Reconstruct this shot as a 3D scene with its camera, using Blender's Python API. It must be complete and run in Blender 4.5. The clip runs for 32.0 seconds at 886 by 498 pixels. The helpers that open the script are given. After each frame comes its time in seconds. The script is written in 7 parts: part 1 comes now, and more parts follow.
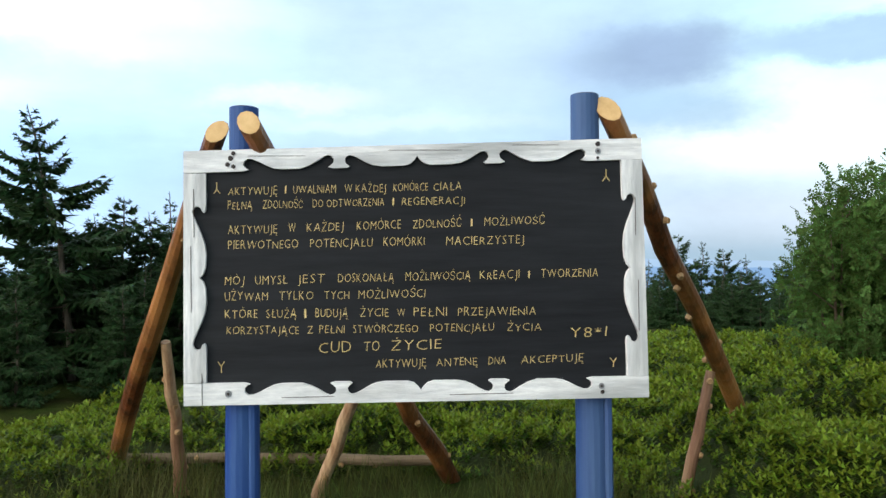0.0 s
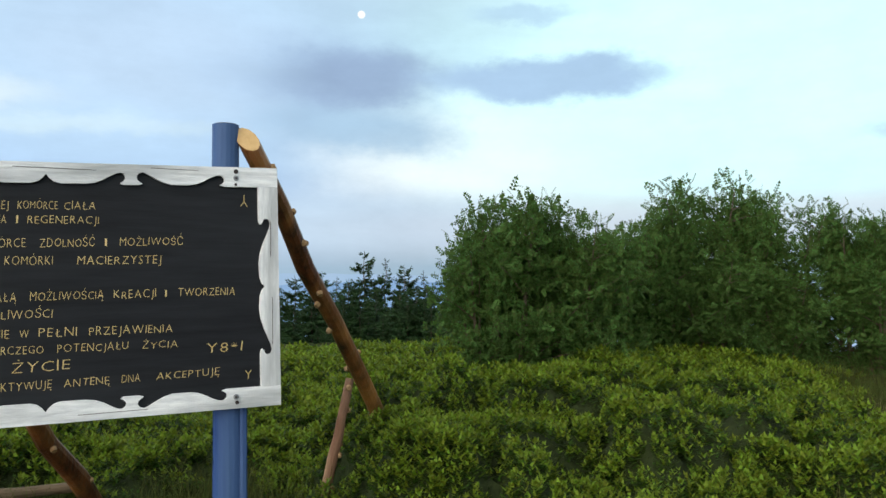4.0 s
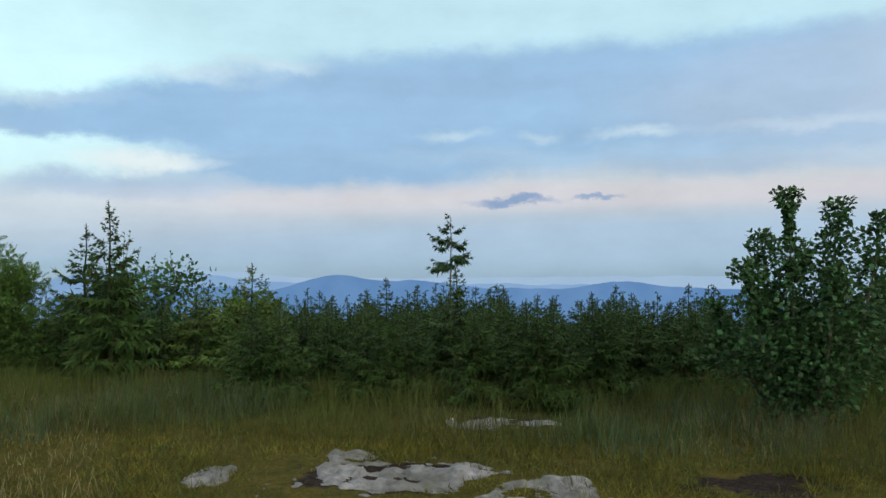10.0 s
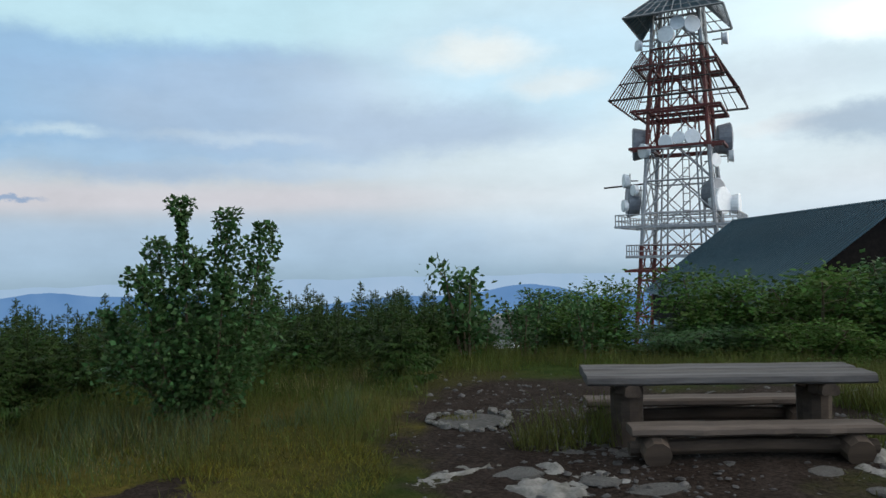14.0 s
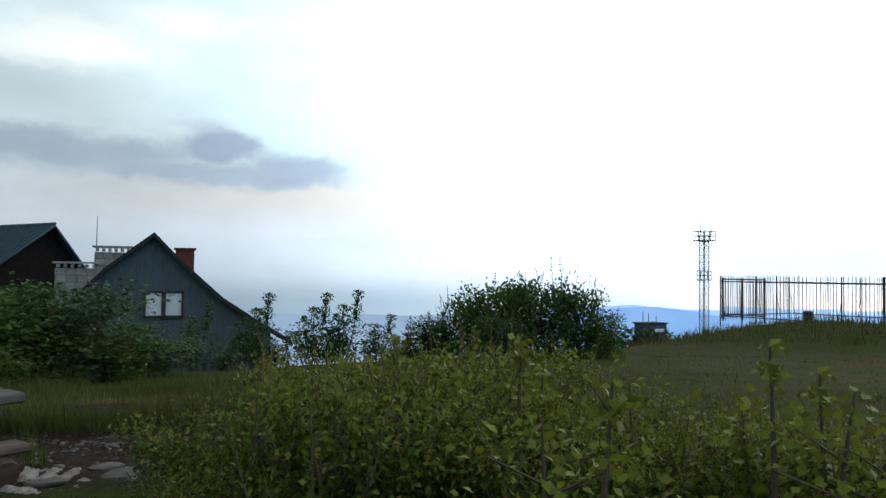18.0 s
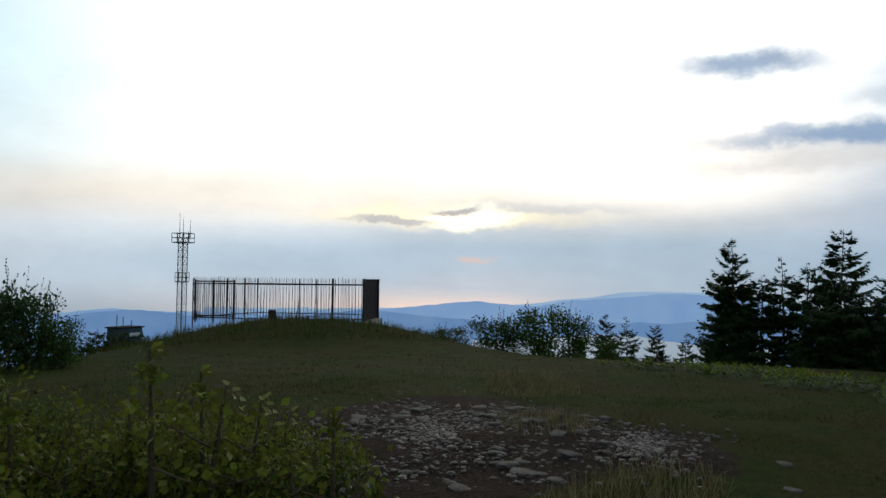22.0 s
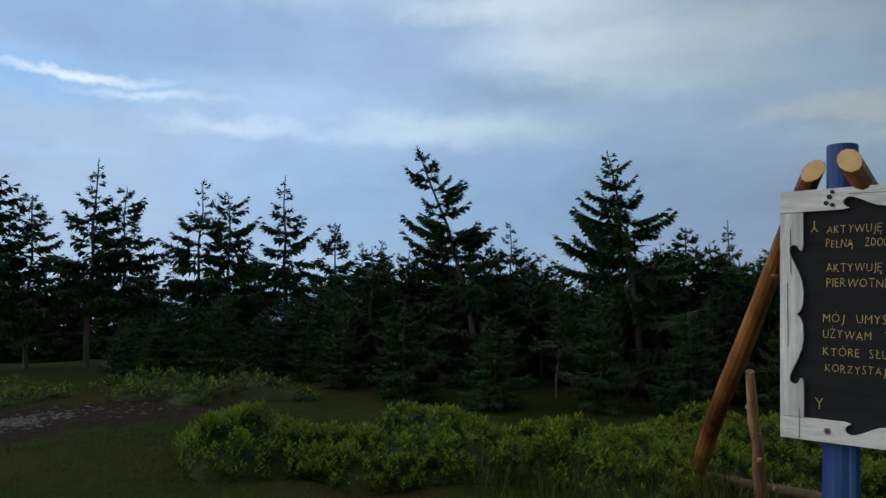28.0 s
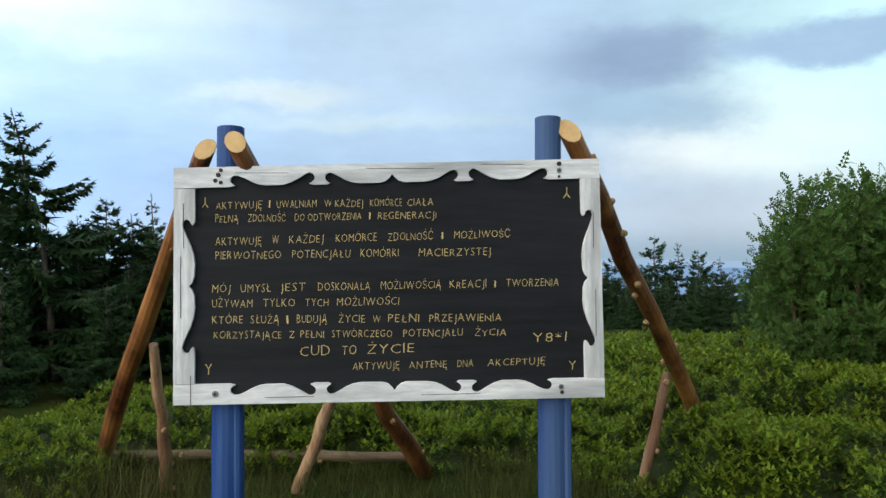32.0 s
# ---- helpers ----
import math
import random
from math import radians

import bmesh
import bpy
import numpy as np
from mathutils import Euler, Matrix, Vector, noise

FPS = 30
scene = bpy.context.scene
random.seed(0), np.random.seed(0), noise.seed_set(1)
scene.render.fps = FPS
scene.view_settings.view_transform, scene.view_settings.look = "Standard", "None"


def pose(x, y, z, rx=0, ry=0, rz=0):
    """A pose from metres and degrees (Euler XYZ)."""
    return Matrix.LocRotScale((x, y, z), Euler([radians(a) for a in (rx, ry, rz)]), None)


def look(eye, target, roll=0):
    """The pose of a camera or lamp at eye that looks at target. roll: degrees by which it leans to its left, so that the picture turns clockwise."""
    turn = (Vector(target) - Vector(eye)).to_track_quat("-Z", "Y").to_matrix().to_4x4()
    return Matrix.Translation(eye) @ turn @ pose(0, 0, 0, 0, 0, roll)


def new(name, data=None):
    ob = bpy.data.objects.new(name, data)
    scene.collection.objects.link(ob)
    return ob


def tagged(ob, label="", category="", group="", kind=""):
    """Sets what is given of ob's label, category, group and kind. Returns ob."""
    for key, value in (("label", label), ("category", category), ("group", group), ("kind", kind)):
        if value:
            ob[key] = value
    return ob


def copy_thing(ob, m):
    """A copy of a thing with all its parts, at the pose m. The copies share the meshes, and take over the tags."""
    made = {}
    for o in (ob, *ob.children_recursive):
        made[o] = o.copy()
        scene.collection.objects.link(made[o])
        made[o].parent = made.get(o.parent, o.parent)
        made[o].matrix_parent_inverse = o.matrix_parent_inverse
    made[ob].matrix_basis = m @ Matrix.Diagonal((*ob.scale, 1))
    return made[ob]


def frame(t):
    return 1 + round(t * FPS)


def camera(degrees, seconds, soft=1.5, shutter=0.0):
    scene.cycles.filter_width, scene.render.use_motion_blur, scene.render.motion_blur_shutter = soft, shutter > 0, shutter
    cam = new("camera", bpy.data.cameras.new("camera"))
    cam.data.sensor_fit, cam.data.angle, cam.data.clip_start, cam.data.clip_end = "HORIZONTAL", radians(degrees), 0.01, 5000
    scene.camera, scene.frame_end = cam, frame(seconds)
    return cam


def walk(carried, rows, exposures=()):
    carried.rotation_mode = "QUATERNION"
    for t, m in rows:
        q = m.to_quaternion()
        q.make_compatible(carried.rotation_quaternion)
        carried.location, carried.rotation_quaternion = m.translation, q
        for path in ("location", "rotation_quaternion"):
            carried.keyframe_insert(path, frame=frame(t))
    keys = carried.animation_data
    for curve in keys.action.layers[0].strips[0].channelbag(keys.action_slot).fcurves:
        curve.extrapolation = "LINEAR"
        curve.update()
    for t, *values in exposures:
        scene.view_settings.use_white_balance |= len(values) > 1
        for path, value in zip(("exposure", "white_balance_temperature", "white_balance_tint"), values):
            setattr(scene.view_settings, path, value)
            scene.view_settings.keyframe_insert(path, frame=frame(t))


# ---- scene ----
cam = camera(61.6, 32.0)
# seconds, eye, target, roll
PATH = [
    (0, (0.023, 0.089, 1.537), (-0.134, 2.083, 1.559), -0.7),
    (0.5, (0.028, 0.101, 1.542), (-0.149, 2.093, 1.555), -0.6),
    (1, (0.060, 0.094, 1.557), (-0.128, 2.085, 1.561), -0.6),
    (1.5, (0.101, 0.089, 1.547), (-0.033, 2.085, 1.564), -0.7),
    (2, (0.147, 0.084, 1.554), (0.145, 2.084, 1.574), -0.8),
    (2.5, (0.181, 0.055, 1.554), (0.313, 2.050, 1.578), -0.8),
    (4.5, (0.303, -0.328, 1.564), (1.099, 1.505, 1.625), -0.4),
    (5, (0.331, -0.345, 1.570), (1.293, 1.408, 1.631), -0.4),
    (5.5, (0.374, -0.445, 1.576), (1.587, 1.144, 1.634), -0.1),
    (6, (0.395, -0.539, 1.585), (1.804, 0.879, 1.643), 0.2),
    (6.5, (0.383, -0.567, 1.593), (1.930, 0.699, 1.655), 0.3),
    (7, (0.393, -0.568, 1.593), (2.054, 0.545, 1.651), 0.5),
    (7.5, (0.409, -0.576, 1.59), (2.167, 0.375, 1.643), 0.3),
    (8, (0.419, -0.603, 1.582), (2.252, 0.197, 1.63), -0.1),
    (8.5, (0.422, -0.636, 1.579), (2.311, 0.022, 1.62), -0.3),
    (9, (0.435, -0.659, 1.582), (2.365, -0.136, 1.606), -0.3),
    (9.5, (0.441, -0.728, 1.588), (2.418, -0.429, 1.611), -0.9),
    (10, (0.437, -0.803, 1.588), (2.436, -0.728, 1.606), -0.6),
    (10.5, (0.467, -0.851, 1.585), (2.460, -1.010, 1.599), -0.2),
    (11, (0.444, -0.906, 1.589), (2.414, -1.252, 1.605), -0.3),
    (11.5, (0.437, -0.940, 1.593), (2.376, -1.431, 1.612), -0.4),
    (12, (0.443, -0.975, 1.579), (2.337, -1.615, 1.596), -0.8),
    (12.5, (0.442, -1.023, 1.569), (2.278, -1.815, 1.585), -1.2),
    (13, (0.403, -1.104, 1.572), (2.166, -2.050, 1.587), -1.4),
    (13.5, (0.397, -1.130, 1.588), (2.058, -2.242, 1.602), -1.3),
    (15.5, (0.434, -1.045, 1.564), (1.369, -2.813, 1.588), -0.5),
    (16, (0.427, -1.025, 1.569), (1.061, -2.921, 1.609), 0.2),
    (16.5, (0.421, -1.014, 1.57), (0.791, -2.980, 1.621), 0.2),
    (17, (0.423, -1.013, 1.571), (0.542, -3.009, 1.63), 0.5),
    (17.5, (0.433, -1.012, 1.571), (0.317, -3.009, 1.632), 0.7),
    (18, (0.433, -1.031, 1.571), (0.103, -3.003, 1.637), 0.8),
    (18.5, (0.394, -1.043, 1.578), (-0.135, -2.970, 1.645), 0.7),
    (19, (0.356, -1.009, 1.587), (-0.379, -2.868, 1.652), 0.9),
    (19.5, (0.318, -0.940, 1.59), (-0.598, -2.716, 1.651), 1.1),
    (20, (0.294, -0.872, 1.596), (-0.779, -2.558, 1.664), 1.2),
    (20.5, (0.266, -0.818, 1.601), (-0.927, -2.421, 1.675), 1.1),
    (21, (0.225, -0.778, 1.603), (-1.059, -2.308, 1.679), 0.9),
    (21.5, (0.177, -0.753, 1.602), (-1.204, -2.197, 1.686), 0.8),
    (22, (0.120, -0.732, 1.596), (-1.360, -2.075, 1.683), 0.6),
    (22.5, (0.035, -0.712, 1.587), (-1.555, -1.921, 1.683), 0.5),
    (23, (-0.043, -0.678, 1.582), (-1.741, -1.732, 1.685), 0.5),
    (23.5, (-0.093, -0.637, 1.579), (-1.871, -1.545, 1.691), 0.5),
    (24, (-0.128, -0.612, 1.584), (-1.963, -1.399, 1.7), 0.6),
    (24.5, (-0.161, -0.599, 1.59), (-2.068, -1.193, 1.693), 0.4),
    (25, (-0.176, -0.578, 1.594), (-2.164, -0.779, 1.685), 0.3),
    (25.5, (-0.171, -0.554, 1.593), (-2.158, -0.338, 1.683), 0.5),
    (26, (-0.159, -0.526, 1.589), (-2.091, -0.016, 1.682), 0.3),
    (26.5, (-0.136, -0.493, 1.581), (-1.975, 0.287, 1.67), 0.3),
    (28.5, (-0.050, -0.244, 1.599), (-1.269, 1.339, 1.690), 0.7),
    (29, (-0.024, -0.231, 1.607), (-1.043, 1.487, 1.701), 0.6),
    (29.5, (-0.003, -0.218, 1.606), (-0.816, 1.608, 1.696), 0.3),
    (30, (0.015, -0.206, 1.592), (-0.578, 1.703, 1.674), 0.1),
    (30.5, (0.045, -0.192, 1.593), (-0.380, 1.761, 1.653), -0.1),
    (31, (0.067, -0.192, 1.594), (-0.219, 1.787, 1.638), -0.2),
    (31.5, (0.074, -0.194, 1.598), (-0.144, 1.794, 1.624), -0.3),
    (32, (0.085, -0.188, 1.596), (-0.020, 1.809, 1.614), -0.4),
]
EXPOSURES = [(0, 0.4), (2.5, 0.38), (5, 0.0), (9, 0.0), (13, -0.05), (16, 0.0), (17, -0.1), (18.5, -0.52), (20, -1.05), (22, -1.4), (24.5, -1.8), (25.5, -1.75), (26, -1.54), (26.5, -1.42), (28.5, -0.84), (30, -0.36), (32, 0.05)]
walk(cam, [(t, look(eye, target, roll)) for t, eye, target, roll in PATH], EXPOSURES)

# ---- world and light ----
SUN_AZ, SUN_EL = 130.5, 5.0


def lin(r, g, b):
    """Linear colour from 0-255 display values."""
    return tuple((c / 255 / 12.92) if c <= 10 else ((c / 255 + 0.055) / 1.055) ** 2.4 for c in (r, g, b))


def heading(az, el):
    a, e = radians(az), radians(el)
    return Vector((-math.sin(a) * math.cos(e), math.cos(a) * math.cos(e), math.sin(e)))


def build_world():
    w = bpy.data.worlds.new("evening_sky")
    scene.world = w
    w.use_nodes = True
    nt = w.node_tree
    nt.nodes.clear()
    N, L = nt.nodes, nt.links

    def node(kind, **kw):
        n = N.new(kind)
        for k, v in kw.items():
            if k == "operation":
                n.operation = v
        return n

    tc = node("ShaderNodeTexCoord")
    d = tc.outputs["Generated"]
    # ragged edges: the direction is disturbed by stretched noise
    def warp(source, scale, flat, amount, lift, detail):
        m = node("ShaderNodeVectorMath", operation="MULTIPLY")
        L.new(source, m.inputs[0])
        m.inputs[1].default_value = (scale, scale, scale * flat)
        nz = node("ShaderNodeTexNoise")
        nz.inputs["Scale"].default_value = 1.0
        nz.inputs["Detail"].default_value = detail
        nz.inputs["Roughness"].default_value = 0.62
        L.new(m.outputs[0], nz.inputs["Vector"])
        s = node("ShaderNodeVectorMath", operation="SUBTRACT")
        L.new(nz.outputs["Color"], s.inputs[0])
        s.inputs[1].default_value = (0.5, 0.5, 0.5)
        a = node("ShaderNodeVectorMath", operation="MULTIPLY_ADD")
        L.new(s.outputs[0], a.inputs[0])
        a.inputs[1].default_value = (amount, amount, lift)
        L.new(source, a.inputs[2])
        return a.outputs[0], nz.outputs["Fac"]

    dw, puff = warp(d, 11.0, 1.7, 0.095, 0.055, 9.0)
    dh, streak = warp(d, 3.0, 5.0, 0.10, 0.014, 6.0)
    sep = node("ShaderNodeSeparateXYZ")
    L.new(dh, sep.inputs[0])
    ramp = node("ShaderNodeValToRGB")
    cr = ramp.color_ramp
    stops = [(-6, (150, 180, 205)), (0, (165, 195, 222)), (2, (184, 203, 226)), (4.5, (212, 216, 230)), (8, (205, 228, 244)),
             (14, (188, 226, 248)), (26, (190, 216, 240)), (45, (212, 222, 234)), (80, (226, 228, 232))]
    while len(cr.elements) < len(stops):
        cr.elements.new(0.5)
    for e, (el, c) in zip(cr.elements, stops):
        e.position = (math.sin(radians(el)) + 0.2) / 1.2
        e.color = (*lin(*c), 1)
    mr = node("ShaderNodeMapRange")
    mr.inputs["From Min"].default_value = -0.2
    mr.inputs["From Max"].default_value = 1.0
    L.new(sep.outputs["Z"], mr.inputs["Value"])
    L.new(mr.outputs[0], ramp.inputs[0])
    # a clear twilight sky behind the cloud
    sky = node("ShaderNodeTexSky")
    sky.sky_type = "NISHITA"
    sky.sun_disc = False
    sky.sun_elevation = radians(SUN_EL)
    sky.sun_rotation = radians(-SUN_AZ)
    dim = node("ShaderNodeVectorMath", operation="SCALE")
    L.new(sky.outputs[0], dim.inputs[0])
    dim.inputs["Scale"].default_value = 0.10
    first = node("ShaderNodeMix")
    first.data_type = "RGBA"
    first.inputs[0].default_value = 0.85
    L.new(dim.outputs[0], first.inputs[6])
    L.new(ramp.outputs[0], first.inputs[7])
    state = [first.outputs[2]]

    def cloud(az, el, w, h, rgb, opacity=1.0, soft=0.45, gain=1.0, source=None):
        """A bank of cloud or a gap in it: place and half-size in degrees, colour as the eye sees it."""
        c = heading(az, el)
        sw, sh = 2 * math.sin(radians(min(w, 85)) / 2), math.sin(radians(h))
        q = node("ShaderNodeVectorMath", operation="MULTIPLY_ADD")
        L.new(source or dw, q.inputs[0])
        q.inputs[1].default_value = (1 / sw, 1 / sw, 1 / sh)
        q.inputs[2].default_value = (-c.x / sw, -c.y / sw, -c.z / sh)
        ln = node("ShaderNodeVectorMath", operation="LENGTH")
        L.new(q.outputs[0], ln.inputs[0])
        m = node("ShaderNodeMapRange")
        m.interpolation_type = "SMOOTHSTEP"
        m.inputs["From Min"].default_value = 1 + soft
        m.inputs["From Max"].default_value = max(0.0, 1 - soft)
        m.inputs["To Min"].default_value = 0.0
        m.inputs["To Max"].default_value = opacity
        L.new(ln.outputs["Value"], m.inputs["Value"])
        mix = node("ShaderNodeMix")
        mix.data_type = "RGBA"
        L.new(m.outputs[0], mix.inputs[0])
        L.new(state[0], mix.inputs[6])
        mix.inputs[7].default_value = (*(v * gain for v in lin(*rgb)), 1)
        state[0] = mix.outputs[2]

    # bright evening side
    cloud(143, 26, 38, 21, (255, 253, 250), 1, 0.35, 1.25, dh)
    cloud(150, 5.5, 34, 2.2, (250, 240, 228), 0.6, 0.6, 1.0, dh)
    cloud(165, 2.0, 60, 2.8, (206, 221, 238), 0.75, 0.6, 1.2, dh)
    cloud(118, 4.5, 22, 2.2, (204, 212, 220), 0.6, 0.6, 1.0, dh)
    cloud(122, 1.0, 34, 3.0, (158, 184, 208), 0.8, 0.5, 1.0, dh)
    cloud(132, 5.0, 9, 0.9, (255, 244, 214), 0.9, 0.7, 1.1)
    cloud(130.2, 4.9, 3.2, 0.8, (255, 248, 226), 1, 0.6, 1.7)
    cloud(131.4, 5.35, 1.9, 0.28, (165, 160, 165), 0.9, 0.5)
    cloud(136, 4.5, 3.2, 0.3, (180, 182, 190), 0.8, 0.5)
    cloud(129.8, 1.9, 1.6, 0.25, (225, 196, 190), 0.7, 0.6)
    cloud(124, 5.6, 8, 0.35, (200, 205, 215), 0.7, 0.7)
    cloud(170, 15, 13, 7, (206, 236, 254), 0.8, 0.6, 1.35, dh)
    cloud(181, 17, 12, 7, (206, 240, 255), 0.8, 0.7, 1.4, dh)
    cloud(113, 17, 19, 9.5, (255, 253, 248), 0.95, 0.35, 1.6, dh)
    cloud(113, 8.6, 15, 2.6, (255, 245, 234), 0.85, 0.6, 1.45, dh)
    cloud(99, 20.5, 13, 5, (255, 254, 250), 0.9, 0.4, 1.6, dh)
    # blue banks over the spruces
    cloud(68, 7.5, 36, 8.0, (146, 171, 204), 0.95, 0.45, 1.0, dh)
    cloud(58, 17.5, 31, 5.0, (154, 180, 212), 0.9, 0.4, 1.0, dh)
    cloud(64, 17.4, 21, 2.6, (130, 158, 198), 0.95, 0.5)
    cloud(82, 13.6, 17, 1.7, (124, 164, 212), 0.8, 0.6)
    cloud(92, 15.2, 9, 1.4, (136, 166, 204), 0.75, 0.8)
    cloud(109.8, 15.4, 4.6, 0.9, (132, 160, 196), 0.9, 0.8)
    cloud(102, 10.2, 9.5, 0.75, (134, 162, 198), 0.9, 0.7)
    cloud(97, 12.6, 6, 0.8, (176, 194, 216), 0.7, 0.8)
    cloud(89, 12.0, 4.5, 0.7, (178, 198, 222), 0.7, 0.8)
    cloud(104, 8.6, 9, 0.6, (214, 214, 218), 0.7, 0.8)
    cloud(71, 13.9, 4.0, 0.3, (212, 224, 238), 0.8, 1.0)
    cloud(66, 13.0, 4.0, 0.25, (186, 206, 230), 0.7, 1.0)
    cloud(58, 11.3, 5.5, 0.55, (192, 212, 234), 0.85, 0.8)
    cloud(74, 8.6, 6, 0.3, (150, 180, 216), 0.7, 0.8)
    cloud(46, 7.2, 7, 0.25, (178, 206, 238), 0.8, 0.8)
    cloud(50, 12.5, 6, 0.8, (168, 194, 224), 0.7, 0.8)
    # streaked cloud behind the board
    cloud(18, 8.0, 34, 7.5, (160, 193, 236), 0.85, 0.5, 1.0, dh)
    cloud(44, 6.0, 18, 5.5, (134, 167, 206), 0.75, 0.6, 1.0, dh)
    cloud(14, 16.0, 24, 6.0, (178, 206, 242), 0.85, 0.5, 1.0, dh)
    cloud(5, 14.0, 15, 8.0, (192, 222, 252), 0.75, 0.7, 1.0, dh)
    cloud(46, 15.0, 12, 5.5, (150, 178, 216), 0.6, 0.7, 1.0, dh)
    cloud(31, 17.6, 9, 2.0, (208, 226, 244), 0.9, 0.8)
    cloud(38, 20.5, 7, 1.0, (214, 231, 250), 0.8, 0.8)
    cloud(28, 15.0, 8, 1.0, (196, 222, 242), 0.8, 0.8)
    cloud(43, 11.5, 8, 1.1, (190, 214, 236), 0.8, 0.8)
    cloud(40, 14.5, 8, 0.8, (140, 172, 206), 0.6, 0.8)
    cloud(15, 12.0, 5, 0.8, (220, 238, 250), 0.85, 0.8)
    cloud(8, 10.2, 9, 0.6, (206, 230, 246), 0.7, 0.8)
    cloud(20, 18.0, 6, 1.2, (205, 228, 246), 0.7, 0.8)
    cloud(2, 15.0, 9, 3.6, (190, 216, 246), 0.85, 0.6)
    cloud(-22, 8.6, 11, 4.0, (236, 248, 254), 0.95, 0.6, 1.05)
    cloud(-12, 14.6, 8.5, 2.2, (160, 188, 222), 0.85, 0.8)
    cloud(-10, 11.2, 5, 1.6, (168, 200, 232), 0.8, 0.6)
    cloud(-14, 3.6, 14, 2.2, (190, 214, 238), 0.8, 0.6, 1.0, dh)
    # clear eastern gap with loose clouds
    cloud(-46, 14, 25, 11, (206, 245, 255), 1.0, 0.5, 1.12, dh)
    cloud(-45, 3.0, 30, 2.0, (202, 214, 232), 0.7, 0.6, 1.0, dh)
    cloud(-12.5, 14.4, 6, 1.8, (148, 172, 208), 0.85, 0.6)
    cloud(-14, 10.4, 5, 1.6, (168, 200, 230), 0.85, 0.6)
    cloud(-27, 14.3, 8.5, 1.5, (166, 197, 232), 0.95, 0.35)
    cloud(-25, 19.0, 3.5, 0.6, (178, 212, 240), 0.8, 0.6)
    cloud(-100, 19.5, 42, 5.5, (198, 236, 253), 0.85, 0.5, 1.0, dh)
    # the long bank
    cloud(-104, 11.2, 30, 4.4, (156, 194, 232), 1, 0.22)
    cloud(-56, 9.2, 6, 0.7, (172, 199, 230), 1, 0.5)
    cloud(-63, 9.9, 8, 1.5, (156, 194, 232), 1, 0.35)
    cloud(-72, 10.3, 10, 2.5, (153, 192, 231), 1, 0.3)
    cloud(-86, 10.8, 16, 4.0, (156, 194, 232), 1, 0.3)
    cloud(-119, 11.0, 16, 3.9, (172, 198, 229), 0.95, 0.4)
    cloud(-80, 6.8, 13, 1.7, (153, 189, 226), 1, 0.4)
    cloud(-65, 5.2, 9, 0.8, (176, 201, 229), 0.95, 0.6)
    cloud(-66.5, 7.0, 4.2, 0.6, (230, 243, 250), 0.9, 0.7)
    cloud(-60, 11.0, 4, 0.5, (190, 216, 240), 0.6, 1.0)
    cloud(-70, 13.0, 3.5, 0.5, (204, 228, 246), 0.7, 1.0)
    cloud(-75.5, 14.0, 3, 0.5, (206, 230, 246), 0.7, 1.0)
    cloud(-88.6, 9.3, 2.0, 0.35, (200, 225, 244), 0.7, 1.0)
    cloud(-95.6, 8.9, 1.6, 0.3, (200, 225, 244), 0.6, 1.0)
    cloud(-102.9, 9.1, 2.2, 0.4, (206, 229, 246), 0.75, 1.0)
    cloud(-116, 8.9, 6, 0.4, (200, 220, 240), 0.7, 1.0)
    cloud(-122, 6.6, 9, 0.6, (196, 215, 236), 0.6, 1.0)
    cloud(-98, 7.6, 12, 0.5, (180, 208, 235), 0.5, 1.0)
    cloud(-92, 12.8, 14, 0.7, (152, 184, 222), 0.5, 1.0)
    cloud(-108, 6.2, 10, 0.6, (158, 188, 224), 0.6, 1.0)
    cloud(-98, 4.4, 34, 1.0, (216, 215, 227), 0.6, 0.6, 1.0, dh)
    cloud(-92.9, 4.15, 2.8, 0.3, (140, 166, 205), 0.95, 0.5)
    cloud(-99.2, 4.2, 1.7, 0.18, (150, 174, 209), 0.9, 0.5)
    cloud(-108, 1.0, 50, 1.9, (170, 197, 225), 0.8, 0.6, 1.0, dh)
    # broken cloud behind the tower
    cloud(-146, 11, 20, 9, (222, 239, 251), 0.9, 0.6, 1.05)
    cloud(-138, 14.0, 11, 4.5, (196, 228, 250), 0.9, 0.5, 1.05)
    cloud(-133, 15.0, 4.2, 1.2, (236, 246, 252), 0.95, 0.7)
    cloud(-139, 12.6, 3.4, 0.9, (226, 240, 250), 0.9, 0.7)
    cloud(-128, 9.6, 10, 1.8, (178, 200, 228), 0.8, 0.6)
    cloud(-166, 16.5, 14, 5, (220, 243, 254), 0.95, 0.6, 1.25)
    cloud(-163, 15.2, 4.5, 1.3, (244, 250, 254), 0.9, 0.8, 1.4)
    cloud(-170, 17.6, 4, 1.0, (240, 249, 254), 0.8, 0.8, 1.35)
    cloud(-157, 12.2, 7, 1.6, (200, 216, 234), 0.5, 0.6)
    cloud(-156, 8.4, 4, 0.6, (238, 244, 250), 0.9, 0.6)
    cloud(-163, 8.3, 8.5, 1.2, (178, 199, 222), 0.95, 0.45)
    cloud(-171.5, 10.0, 1.6, 0.9, (188, 208, 229), 0.8, 0.9)
    cloud(-173, 9.0, 2.6, 1.3, (166, 188, 215), 0.95, 0.3)
    cloud(-178.5, 7.8, 3.0, 1.2, (168, 190, 218), 0.9, 0.5)
    cloud(-172, 6.8, 9, 0.7, (172, 192, 218), 0.85, 0.6)
    # the moon
    cloud(-12.4, 19.0, 0.26, 0.26, (252, 252, 250), 1, 0.3, 1.1, d)

